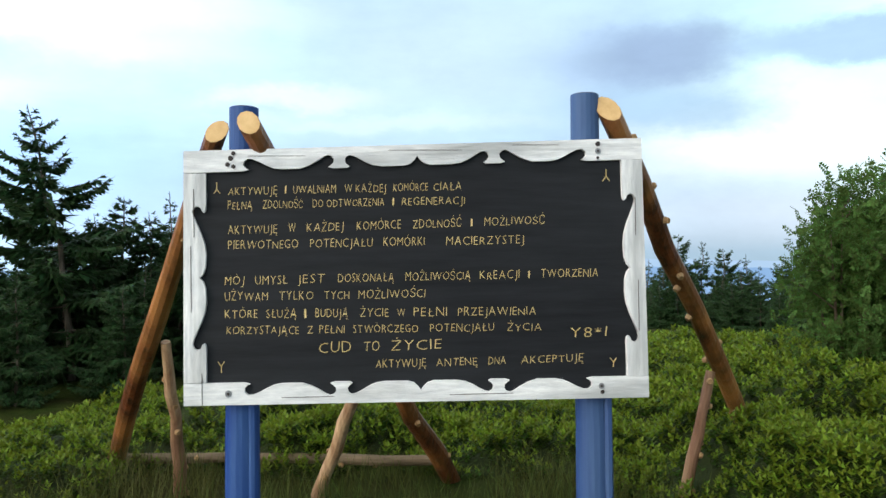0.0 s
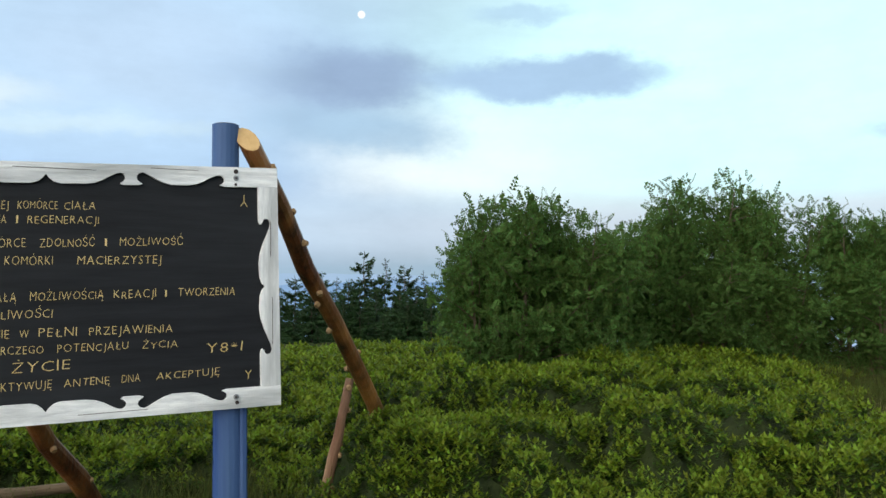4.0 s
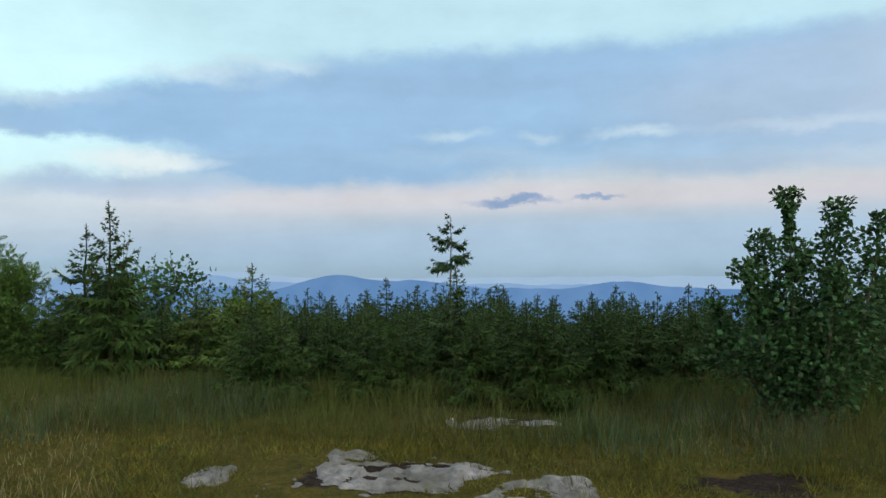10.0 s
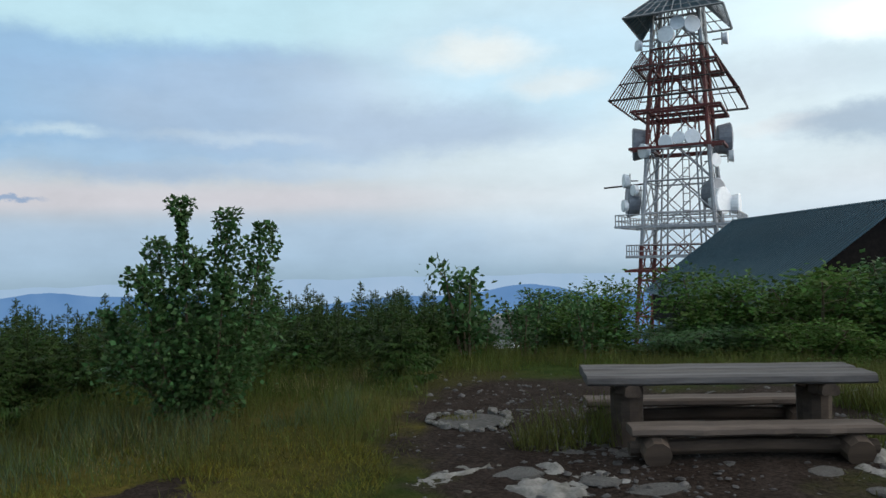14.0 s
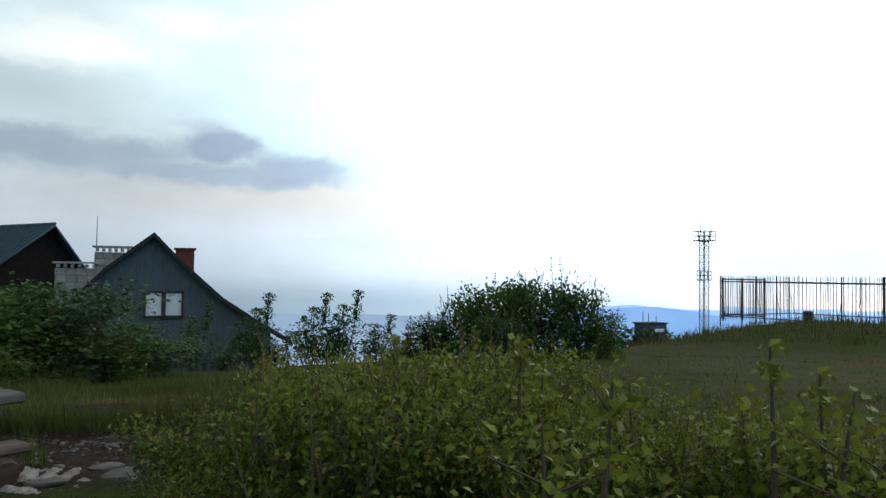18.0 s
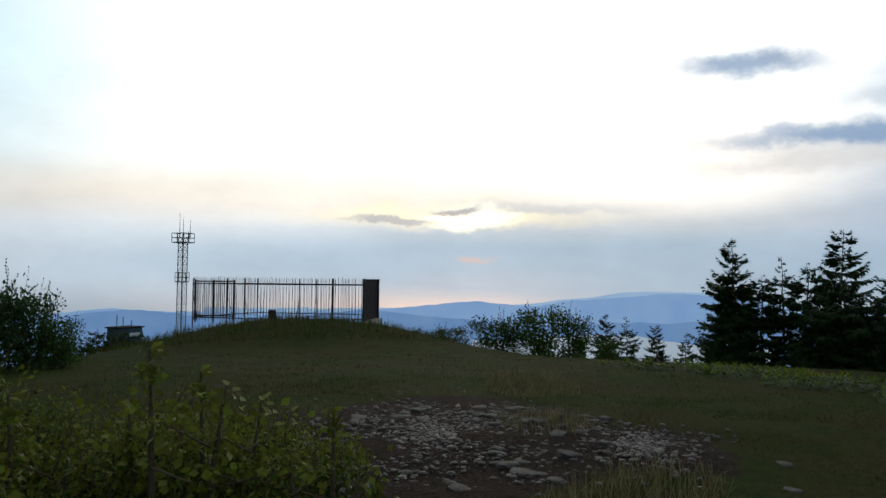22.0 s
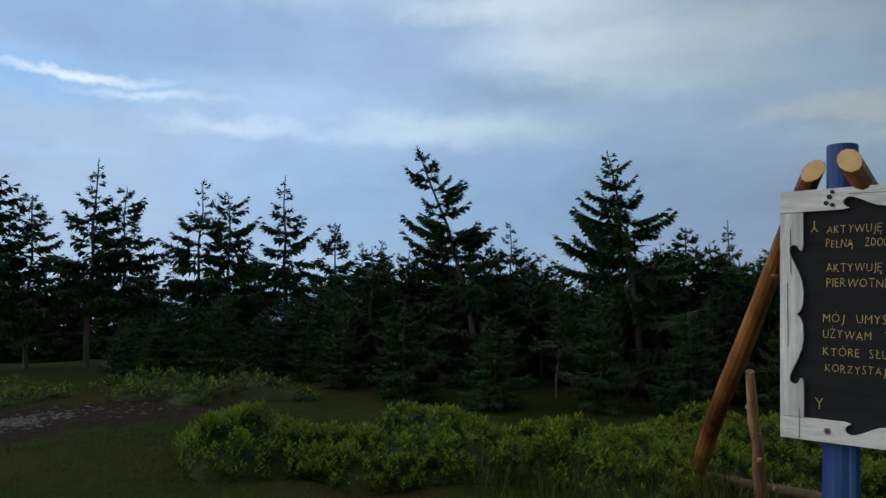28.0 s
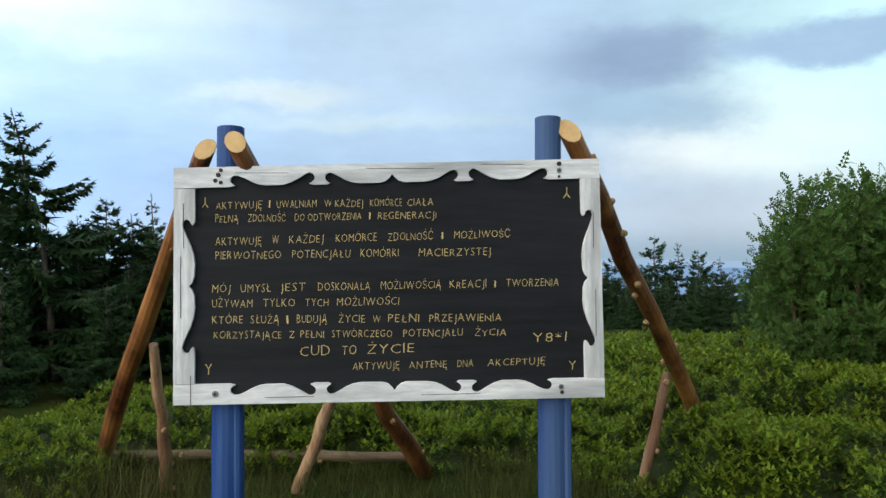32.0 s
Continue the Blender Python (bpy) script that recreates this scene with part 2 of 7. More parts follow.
    # fine mottling of the whole cover
    tex = node("ShaderNodeMapRange")
    tex.inputs["From Min"].default_value = 0.3
    tex.inputs["From Max"].default_value = 0.7
    tex.inputs["To Min"].default_value = 0.90
    tex.inputs["To Max"].default_value = 1.10
    both = node("ShaderNodeMath", operation="MULTIPLY_ADD")
    both.inputs[1].default_value = 0.5
    L.new(puff, both.inputs[0])
    half_ = node("ShaderNodeMath", operation="MULTIPLY")
    half_.inputs[1].default_value = 0.5
    L.new(streak, half_.inputs[0])
    L.new(half_.outputs[0], both.inputs[2])
    L.new(both.outputs[0], tex.inputs["Value"])
    # the evening side of the sky is the brighter one
    side = node("ShaderNodeVectorMath", operation="DOT_PRODUCT")
    L.new(d, side.inputs[0])
    side.inputs[1].default_value = heading(104, 0)
    west = node("ShaderNodeMapRange")
    west.interpolation_type = "SMOOTHSTEP"
    west.inputs["From Min"].default_value = -0.1
    west.inputs["From Max"].default_value = 0.85
    west.inputs["To Min"].default_value = 1.0
    west.inputs["To Max"].default_value = 2.7
    L.new(side.outputs["Value"], west.inputs["Value"])
    lit = node("ShaderNodeMath", operation="MULTIPLY")
    L.new(tex.outputs[0], lit.inputs[0])
    L.new(west.outputs[0], lit.inputs[1])
    out = node("ShaderNodeVectorMath", operation="SCALE")
    L.new(state[0], out.inputs[0])
    L.new(lit.outputs[0], out.inputs["Scale"])
    warm = node("ShaderNodeVectorMath", operation="MULTIPLY")
    L.new(out.outputs[0], warm.inputs[0])
    warm.inputs[1].default_value = (1.01, 1.0, 0.955)
    out = warm
    bg = node("ShaderNodeBackground")
    L.new(out.outputs[0], bg.inputs[0])
    bg.inputs[1].default_value = 1.0
    wo = node("ShaderNodeOutputWorld")
    L.new(bg.outputs[0], wo.inputs[0])


build_world()
sun_data = bpy.data.lights.new("sun", "SUN")
sun_data.energy, sun_data.angle, sun_data.color = 0.5, radians(14), (1.0, 0.86, 0.7)
sun = new("sun", sun_data)
sun.matrix_world = look(heading(SUN_AZ, 7) * 50, (0, 0, 0))

# ---- materials ----
def rgb(c):
    return (*c, 1.0)


def surf(name, c1, c2, scale=8.0, rough=0.8, bump=0.25, stretch=(1, 1, 1), c3=None, big=0.6, metal=0.0, island=0.0, obrand=0.0, glow=0.0, through_light=0.0, spec=0.3):
    """A surface with fine grain (c1 to c2), broad stains (towards c3) and relief. Sizes per metre."""
    m = bpy.data.materials.new(name)
    m.use_nodes = True
    nt = m.node_tree
    N, L = nt.nodes, nt.links
    b = N["Principled BSDF"]
    tc = N.new("ShaderNodeTexCoord")
    mp = N.new("ShaderNodeMapping")
    mp.inputs["Scale"].default_value = stretch
    L.new(tc.outputs["Object"], mp.inputs[0])
    fine = N.new("ShaderNodeTexNoise")
    fine.inputs["Scale"].default_value = scale
    fine.inputs["Detail"].default_value = 6
    fine.inputs["Roughness"].default_value = 0.65
    L.new(mp.outputs[0], fine.inputs["Vector"])
    r = N.new("ShaderNodeValToRGB")
    r.color_ramp.elements[0].position, r.color_ramp.elements[1].position = 0.32, 0.68
    r.color_ramp.elements[0].color, r.color_ramp.elements[1].color = rgb(c1), rgb(c2)
    L.new(fine.outputs["Fac"], r.inputs[0])
    col = r.outputs[0]
    if c3 is not None:
        broad = N.new("ShaderNodeTexNoise")
        broad.inputs["Scale"].default_value = scale * 0.17
        broad.inputs["Detail"].default_value = 4
        L.new(mp.outputs[0], broad.inputs["Vector"])
        k = N.new("ShaderNodeMapRange")
        k.inputs["From Min"].default_value, k.inputs["From Max"].default_value = 0.42, 0.66
        k.inputs["To Max"].default_value = big
        L.new(broad.outputs["Fac"], k.inputs["Value"])
        mx = N.new("ShaderNodeMix")
        mx.data_type = "RGBA"
        L.new(k.outputs[0], mx.inputs[0])
        L.new(col, mx.inputs[6])
        mx.inputs[7].default_value = rgb(c3)
        col = mx.outputs[2]
    if island or obrand:
        info = N.new("ShaderNodeNewGeometry") if island else N.new("ShaderNodeObjectInfo")
        hsv = N.new("ShaderNodeHueSaturation")
        v = N.new("ShaderNodeMapRange")
        amount = island or obrand
        v.inputs["To Min"].default_value, v.inputs["To Max"].default_value = 1 - amount, 1 + amount
        L.new(info.outputs["Random Per Island" if island else "Random"], v.inputs["Value"])
        h = N.new("ShaderNodeMapRange")
        h.inputs["To Min"].default_value, h.inputs["To Max"].default_value = 0.5 - 0.06 * amount, 0.5 + 0.06 * amount
        L.new(info.outputs["Random Per Island" if island else "Random"], h.inputs["Value"])
        L.new(v.outputs[0], hsv.inputs["Value"])
        L.new(h.outputs[0], hsv.inputs["Hue"])
        L.new(col, hsv.inputs["Color"])
        col = hsv.outputs[0]
    L.new(col, b.inputs["Base Color"])
    b.inputs["Roughness"].default_value = rough
    b.inputs["Metallic"].default_value = metal
    b.inputs["Specular IOR Level"].default_value = spec
    if bump:
        bp = N.new("ShaderNodeBump")
        bp.inputs["Strength"].default_value = bump
        bp.inputs["Distance"].default_value = 0.02
        L.new(fine.outputs["Fac"], bp.inputs["Height"])
        L.new(bp.outputs[0], b.inputs["Normal"])
    if through_light:
        t = N.new("ShaderNodeBsdfTranslucent")
        L.new(col, t.inputs[0])
        ms = N.new("ShaderNodeMixShader")
        ms.inputs[0].default_value = through_light
        L.new(b.outputs[0], ms.inputs[1])
        L.new(t.outputs[0], ms.inputs[2])
        L.new(ms.outputs[0], N["Material Output"].inputs[0])
    return m


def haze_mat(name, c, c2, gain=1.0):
    """Distance seen through air: a glowing backdrop, the haze put into its faintly mottled colours."""
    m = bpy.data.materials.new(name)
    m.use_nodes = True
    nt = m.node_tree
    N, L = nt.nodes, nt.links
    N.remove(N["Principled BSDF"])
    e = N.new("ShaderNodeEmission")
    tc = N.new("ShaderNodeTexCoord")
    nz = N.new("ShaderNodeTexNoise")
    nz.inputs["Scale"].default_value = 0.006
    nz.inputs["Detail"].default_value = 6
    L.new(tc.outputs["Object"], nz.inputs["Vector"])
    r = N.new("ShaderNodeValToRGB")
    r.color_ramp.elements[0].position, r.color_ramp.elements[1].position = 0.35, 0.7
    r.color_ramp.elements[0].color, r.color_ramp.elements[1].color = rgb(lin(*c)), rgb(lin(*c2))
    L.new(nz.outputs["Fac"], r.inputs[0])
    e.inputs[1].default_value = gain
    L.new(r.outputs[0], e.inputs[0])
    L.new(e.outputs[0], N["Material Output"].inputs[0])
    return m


M = {}
M["leaf_bilberry"] = surf("leaf_bilberry", (0.030, 0.062, 0.007), (0.062, 0.105, 0.012), 20, 0.5, 0, island=0.45, through_light=0.3, spec=0.12)
M["shoot_bilberry"] = surf("shoot_bilberry", (0.092, 0.148, 0.010), (0.176, 0.228, 0.021), 20, 0.5, 0, island=0.35, through_light=0.35, spec=0.12)
M["leaf_rowan"] = surf("leaf_rowan", (0.040, 0.085, 0.018), (0.085, 0.145, 0.032), 20, 0.65, 0, island=0.4, through_light=0.3, spec=0.12)
M["leaf_willow"] = surf("leaf_willow", (0.036, 0.064, 0.011), (0.095, 0.124, 0.022), 20, 0.55, 0, island=0.6, through_light=0.25, spec=0.12)
M["leaf_young"] = surf("leaf_young", (0.095, 0.120, 0.017), (0.180, 0.195, 0.030), 20, 0.5, 0, island=0.35, through_light=0.35, spec=0.12)
M["straw"] = surf("straw", (0.15, 0.13, 0.06), (0.27, 0.23, 0.12), 4, 0.7, 0, island=0.4, through_light=0.25, spec=0.12)
M["leaf_aspen"] = surf("leaf_aspen", (0.03, 0.07, 0.022), (0.055, 0.105, 0.035), 20, 0.45, 0, island=0.4, through_light=0.25, spec=0.12)
M["needle"] = surf("needle", (0.018, 0.042, 0.016), (0.038, 0.072, 0.022), 12, 0.6, 0, island=0.45, spec=0.12)
M["needle_young"] = surf("needle_young", (0.018, 0.038, 0.009), (0.040, 0.066, 0.014), 12, 0.6, 0, island=0.5, spec=0.12)
M["grass"] = surf("grass", (0.040, 0.064, 0.012), (0.084, 0.092, 0.020), 3, 0.6, 0, island=0.5, c3=(0.088, 0.082, 0.026), big=0.75, through_light=0.3, spec=0.12)
M["moss_grass"] = surf("moss_grass", (0.090, 0.100, 0.017), (0.185, 0.150, 0.026), 4, 0.7, 0, island=0.5, c3=(0.05, 0.062, 0.012), big=0.7, through_light=0.3, spec=0.12)
M["blue_grass"] = surf("blue_grass", (0.045, 0.075, 0.035), (0.075, 0.105, 0.055), 4, 0.6, 0, island=0.4, through_light=0.3, spec=0.12)
M["grass_short"] = surf("grass_short", (0.042, 0.056, 0.015), (0.074, 0.080, 0.024), 3, 0.7, 0, island=0.5, c3=(0.07, 0.055, 0.022), through_light=0.5, spec=0.12)
M["bark"] = surf("bark", (0.05, 0.04, 0.03), (0.14, 0.11, 0.085), 14, 0.9, 0.5, (1, 1, 0.25))
# stems with the shade under leaves put into their near-black colour; also young trunks
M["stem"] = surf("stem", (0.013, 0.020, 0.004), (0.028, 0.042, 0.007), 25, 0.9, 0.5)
M["twig"] = surf("twig", (0.06, 0.045, 0.03), (0.12, 0.09, 0.06), 30, 0.85, 0.2)
M["stone"] = surf("stone", (0.040, 0.038, 0.037), (0.135, 0.130, 0.126), 12, 0.8, 0.8, c3=(0.055, 0.052, 0.048), obrand=0.25)
M["blue_paint"] = surf("blue_paint", (0.006, 0.032, 0.18), (0.034, 0.085, 0.23), 9, 0.6, 0.5, (1, 1, 0.12), c3=(0.085, 0.135, 0.20), big=0.9, spec=0.2)
M["log"] = surf("log", (0.010, 0.004, 0.003), (0.17, 0.048, 0.015), 20, 0.42, 0.6, (1, 1, 0.2), c3=(0.46, 0.20, 0.06), big=0.7, spec=0.5)
M["cut_wood"] = surf("cut_wood", (0.55, 0.34, 0.14), (0.68, 0.46, 0.22), 18, 0.7, 0.2)
M["peeled"] = surf("peeled", (0.20, 0.095, 0.045), (0.56, 0.38, 0.22), 16, 0.65, 0.6, (1, 1, 0.13), c3=(0.13, 0.055, 0.030), big=0.8)
M["knot"] = surf("knot", (0.22, 0.12, 0.05), (0.42, 0.26, 0.12), 30, 0.7, 0.2)
M["beam"] = surf("beam", (0.07, 0.05, 0.028), (0.17, 0.12, 0.07), 9, 0.75, 0.4, (0.2, 1, 1))
M["black_board"] = surf("black_board", (0.006, 0.0065, 0.008), (0.015, 0.016, 0.019), 7, 0.6, 0.15, (0.3, 1, 3), c3=(0.024, 0.026, 0.03), big=0.5, spec=0.2)
M["white_paint"] = surf("white_paint", (0.60, 0.61, 0.62), (0.90, 0.90, 0.89), 19, 0.6, 0.4, (0.35, 1, 2.4), c3=(0.33, 0.34, 0.34), big=0.85)
M["white_paint_up"] = surf("white_paint_up", (0.60, 0.61, 0.62), (0.90, 0.90, 0.89), 19, 0.6, 0.4, (2.4, 1, 0.35), c3=(0.33, 0.34, 0.34), big=0.85)
M["ochre"] = surf("ochre", (0.46, 0.33, 0.12), (0.70, 0.55, 0.26), 40, 0.6, 0.1)
M["old_wood"] = surf("old_wood", (0.028, 0.026, 0.026), (0.118, 0.112, 0.112), 9, 0.85, 0.6, (0.10, 1, 1), c3=(0.06, 0.045, 0.038), big=0.6)
M["bench_wood"] = surf("bench_wood", (0.045, 0.034, 0.028), (0.12, 0.095, 0.08), 9, 0.85, 0.6, (0.12, 1, 1), c3=(0.04, 0.03, 0.025), big=0.6)
M["dark_wood"] = surf("dark_wood", (0.03, 0.022, 0.017), (0.08, 0.058, 0.045), 9, 0.9, 0.6, (0.15, 1, 1))
M["steel_red"] = surf("steel_red", (0.07, 0.019, 0.017), (0.135, 0.030, 0.026), 3, 0.6, 0.1, c3=(0.10, 0.035, 0.03))
M["steel_white"] = surf("steel_white", (0.20, 0.21, 0.225), (0.36, 0.37, 0.385), 3, 0.55, 0.1, c3=(0.22, 0.21, 0.21))
M["steel_grey"] = surf("steel_grey", (0.16, 0.17, 0.18), (0.28, 0.29, 0.30), 3, 0.5, 0.1, metal=0.4)
M["steel_dark"] = surf("steel_dark", (0.025, 0.022, 0.022), (0.06, 0.045, 0.04), 6, 0.7, 0.2)
M["roof_metal"] = surf("roof_metal", (0.026, 0.062, 0.082), (0.046, 0.090, 0.115), 2, 0.5, 0.1, c3=(0.034, 0.066, 0.084))
M["sheet_dark"] = surf("sheet_dark", (0.008, 0.007, 0.007), (0.02, 0.016, 0.015), 5, 0.9, 0.2, spec=0.1)
M["wall_grey"] = surf("wall_grey", (0.058, 0.086, 0.098), (0.102, 0.138, 0.150), 4, 0.85, 0.3, (4, 4, 0.4), c3=(0.075, 0.09, 0.09))
M["roof_dark"] = surf("roof_dark", (0.022, 0.024, 0.027), (0.055, 0.057, 0.062), 5, 0.95, 0.3, spec=0.05)
M["blind"] = surf("blind", (0.62, 0.64, 0.66), (0.72, 0.74, 0.76), 3, 0.5, 0.05)
M["brick_red"] = surf("brick_red", (0.11, 0.035, 0.026), (0.19, 0.06, 0.045), 12, 0.9, 0.4)
M["masonry"] = surf("masonry", (0.24, 0.25, 0.24), (0.40, 0.41, 0.39), 5, 0.9, 0.5, obrand=0.18)
M["concrete"] = surf("concrete", (0.16, 0.155, 0.14), (0.28, 0.27, 0.25), 4, 0.9, 0.4)
M["dish"] = surf("dish", (0.60, 0.62, 0.63), (0.72, 0.73, 0.74), 3, 0.5, 0.05)
M["dish_dark"] = surf("dish_dark", (0.13, 0.14, 0.16), (0.2, 0.21, 0.23), 3, 0.5, 0.05)
M["car_paint"] = surf("car_paint", (0.55, 0.57, 0.6), (0.65, 0.67, 0.7), 2, 0.3, 0)
M["ash"] = surf("ash", (0.03, 0.028, 0.026), (0.09, 0.085, 0.08), 25, 0.95, 0.6)
M["litter"] = surf("litter", (0.6, 0.58, 0.5), (0.8, 0.78, 0.7), 20, 0.5, 0.1)


def ground_mat():
    """Turf, with bare earth and scree where feet have worn it off."""
    m = bpy.data.materials.new("ground")
    m.use_nodes = True
    nt = m.node_tree
    N, L = nt.nodes, nt.links
    b = N["Principled BSDF"]
    b.inputs["Roughness"].default_value = 0.95
    b.inputs["Specular IOR Level"].default_value = 0.04
    tc = N.new("ShaderNodeTexCoord")

    def noise_of(scale, detail=6.0):
        n = N.new("ShaderNodeTexNoise")
        n.inputs["Scale"].default_value = scale
        n.inputs["Detail"].default_value = detail
        n.inputs["Roughness"].default_value = 0.65
        L.new(tc.outputs["Object"], n.inputs["Vector"])
        return n

    def ramp(src, c1, c2, a=0.35, z=0.65):
        r = N.new("ShaderNodeValToRGB")
        r.color_ramp.elements[0].position, r.color_ramp.elements[1].position = a, z
        r.color_ramp.elements[0].color, r.color_ramp.elements[1].color = rgb(c1), rgb(c2)
        L.new(src, r.inputs[0])
        return r.outputs[0]

    def mix(f, a, c):
        x = N.new("ShaderNodeMix")
        x.data_type = "RGBA"
        L.new(f, x.inputs[0])
        L.new(a, x.inputs[6])
        L.new(c, x.inputs[7])
        return x.outputs[2]

    fine, mid, broad = noise_of(28), noise_of(4.5), noise_of(0.5, 4)
    turf = mix(ramp(broad.outputs["Fac"], (0, 0, 0), (1, 1, 1), 0.42, 0.60), ramp(mid.outputs["Fac"], (0.013, 0.027, 0.004), (0.032, 0.047, 0.009)),
               ramp(fine.outputs["Fac"], (0.022, 0.023, 0.007), (0.052, 0.049, 0.016)))
    earth = mix(ramp(mid.outputs["Fac"], (0, 0, 0), (1, 1, 1)), ramp(fine.outputs["Fac"], (0.010, 0.0072, 0.0062), (0.030, 0.021, 0.017)),
                ramp(fine.outputs["Fac"], (0.016, 0.012, 0.010), (0.052, 0.040, 0.034)))
    wob = noise_of(1.3, 6)
    off = N.new("ShaderNodeVectorMath")
    off.operation = "MULTIPLY_ADD"
    L.new(wob.outputs["Color"], off.inputs[0])
    off.inputs[1].default_value = (1.8, 1.8, 0)
    L.new(tc.outputs["Object"], off.inputs[2])

    def spread(spots, rim, core):
        """1 inside any of the patches, 0 outside, with a wandering rim."""
        total = None
        for x, y, a, c, turn in spots:
            mp = N.new("ShaderNodeMapping")
            mp.vector_type = "TEXTURE"
            mp.inputs["Location"].default_value = (x + 0.9, y + 0.9, 0)
            mp.inputs["Rotation"].default_value = (0, 0, radians(turn))
            mp.inputs["Scale"].default_value = (a, c, 1000)
            L.new(off.outputs[0], mp.inputs[0])
            ln = N.new("ShaderNodeVectorMath")
            ln.operation = "LENGTH"
            L.new(mp.outputs[0], ln.inputs[0])
            k = N.new("ShaderNodeMapRange")
            k.interpolation_type = "SMOOTHSTEP"
            k.inputs["From Min"].default_value, k.inputs["From Max"].default_value = rim, core
            k.inputs["To Min"].default_value, k.inputs["To Max"].default_value = 0, 1
            L.new(ln.outputs["Value"], k.inputs["Value"])
            if total is None:
                total = k.outputs[0]
            else:
                mxm = N.new("ShaderNodeMath")
                mxm.operation = "MAXIMUM"
                L.new(total, mxm.inputs[0])
                L.new(k.outputs[0], mxm.inputs[1])
                total = mxm.outputs[0]
        return total

    moss = mix(ramp(mid.outputs["Fac"], (0, 0, 0), (1, 1, 1)), ramp(fine.outputs["Fac"], (0.034, 0.038, 0.009), (0.064, 0.060, 0.014)),
               ramp(fine.outputs["Fac"], (0.060, 0.050, 0.012), (0.105, 0.082, 0.020)))
    turf = mix(spread(MOSS, 1.25, 0.6), turf, moss)
    L.new(mix(spread(BARE, 1.12, 0.86), turf, earth), b.inputs["Base Color"])
    bp = N.new("ShaderNodeBump")
    bp.inputs["Strength"].default_value = 0.7
    bp.inputs["Distance"].default_value = 0.04
    L.new(fine.outputs["Fac"], bp.inputs["Height"])
    L.new(bp.outputs[0], b.inputs["Normal"])
    return m


# worn ground: centre, half-lengths, turn in degrees
BARE = [(4.6, -6.2, 3.0, 1.7, -35), (2.3, -8.5, 2.9, 2.1, 20), (5.8, -0.2, 0.36, 0.6, 0), (5.6, -2.7, 0.3, 0.4, 0), (-5.6, -6.0, 2.7, 1.9, 37),
        (-6.7, -4.2, 1.1, 0.8, 30), (-9.3, 2.2, 1.1, 2.6, -12), (7.7, -1.2, 0.2, 0.5, 0)]
# mossy meadow
MOSS = [(6.0, -0.6, 2.0, 4.0, 0), (5.6, 3.2, 3.0, 2.2, 10), (6.8, -4.4, 1.4, 1.4, 0), (3.2, -10.6, 3.0, 0.9, 10)]
M["ground"] = ground_mat()

# ---- building helpers ----
rng = np.random.default_rng(7)


def part(name, bm, material, parent=None, label=""):
    """Links a bmesh as one mesh object under a thing or a part."""
    me = bpy.data.meshes.new(name)
    bm.to_mesh(me)
    bm.free()
    me.materials.append(material)
    ob = new(name, me)
    if parent is not None:
        ob.parent = parent
    if label:
        ob["label"] = label
    return ob


def bulk(name, verts, quads, material, parent=None, label="", smooth=False):
    """A mesh from arrays of points and four-cornered (or three-cornered) faces."""
    me = bpy.data.meshes.new(name)
    n, k = quads.shape
    me.vertices.add(len(verts))
    me.vertices.foreach_set("co", np.asarray(verts, dtype=np.float32).ravel())
    me.loops.add(n * k)
    me.loops.foreach_set("vertex_index", quads.astype(np.int32).ravel())
    me.polygons.add(n)
    me.polygons.foreach_set("loop_start", np.arange(0, n * k, k, dtype=np.int32))
    me.polygons.foreach_set("loop_total", np.full(n, k, dtype=np.int32))
    if smooth:
        me.polygons.foreach_set("use_smooth", np.ones(n, dtype=bool))
    me.update(calc_edges=True)
    me.materials.append(material)
    ob = new(name, me)
    if parent is not None:
        ob.parent = parent
    if label:
        ob["label"] = label
    return ob


def thing(name, label, category, at=(0, 0, 0), turn=0.0, group="", kind=""):
    ob = new(name)
    ob.empty_display_size = 0.1
    ob.matrix_basis = pose(*at, 0, 0, turn)
    return tagged(ob, label, category, group, kind)


def box(bm, size, at=(0, 0, 0), m=None, bevel=0.0):
    r = bmesh.ops.create_cube(bm, size=1.0)
    mat4 = Matrix.Translation(at) @ (m.to_4x4() if m is not None else Matrix.Identity(4)) @ Matrix.Diagonal((*size, 1))
    bmesh.ops.transform(bm, matrix=mat4, verts=r["verts"])
    if bevel:
        edges = list({e for v in r["verts"] for e in v.link_edges})
        bmesh.ops.bevel(bm, geom=edges, offset=bevel, segments=1, affect="EDGES")


def rod(bm, a, b, r1, r2=None, sides=6, caps=True):
    a, b = Vector(a), Vector(b)
    d = b - a
    r = bmesh.ops.create_cone(bm, cap_ends=caps, segments=sides, radius1=r1, radius2=r1 if r2 is None else r2, depth=d.length)
    bmesh.ops.transform(bm, matrix=Matrix.Translation((a + b) / 2) @ d.to_track_quat("Z", "Y").to_matrix().to_4x4(), verts=r["verts"])
    return r["verts"]


def tube(bm, pts, radii, sides=7):
    """A bent, tapering limb through the points."""
    rings = []
    for i, p in enumerate(pts):
        d = Vector(pts[min(i + 1, len(pts) - 1)]) - Vector(pts[max(i - 1, 0)])
        q = Vector((0, 0, 1)).rotation_difference(d)
        rings.append([bm.verts.new(Vector(p) + q @ Vector((radii[i] * math.cos(a), radii[i] * math.sin(a), 0)))
                      for a in (2 * math.pi * k / sides for k in range(sides))])
    for r1, r2 in zip(rings, rings[1:]):
        for k in range(sides):
            bm.faces.new((r1[k], r1[(k + 1) % sides], r2[(k + 1) % sides], r2[k]))
    bm.faces.new(rings[0][::-1])
    bm.faces.new(rings[-1])


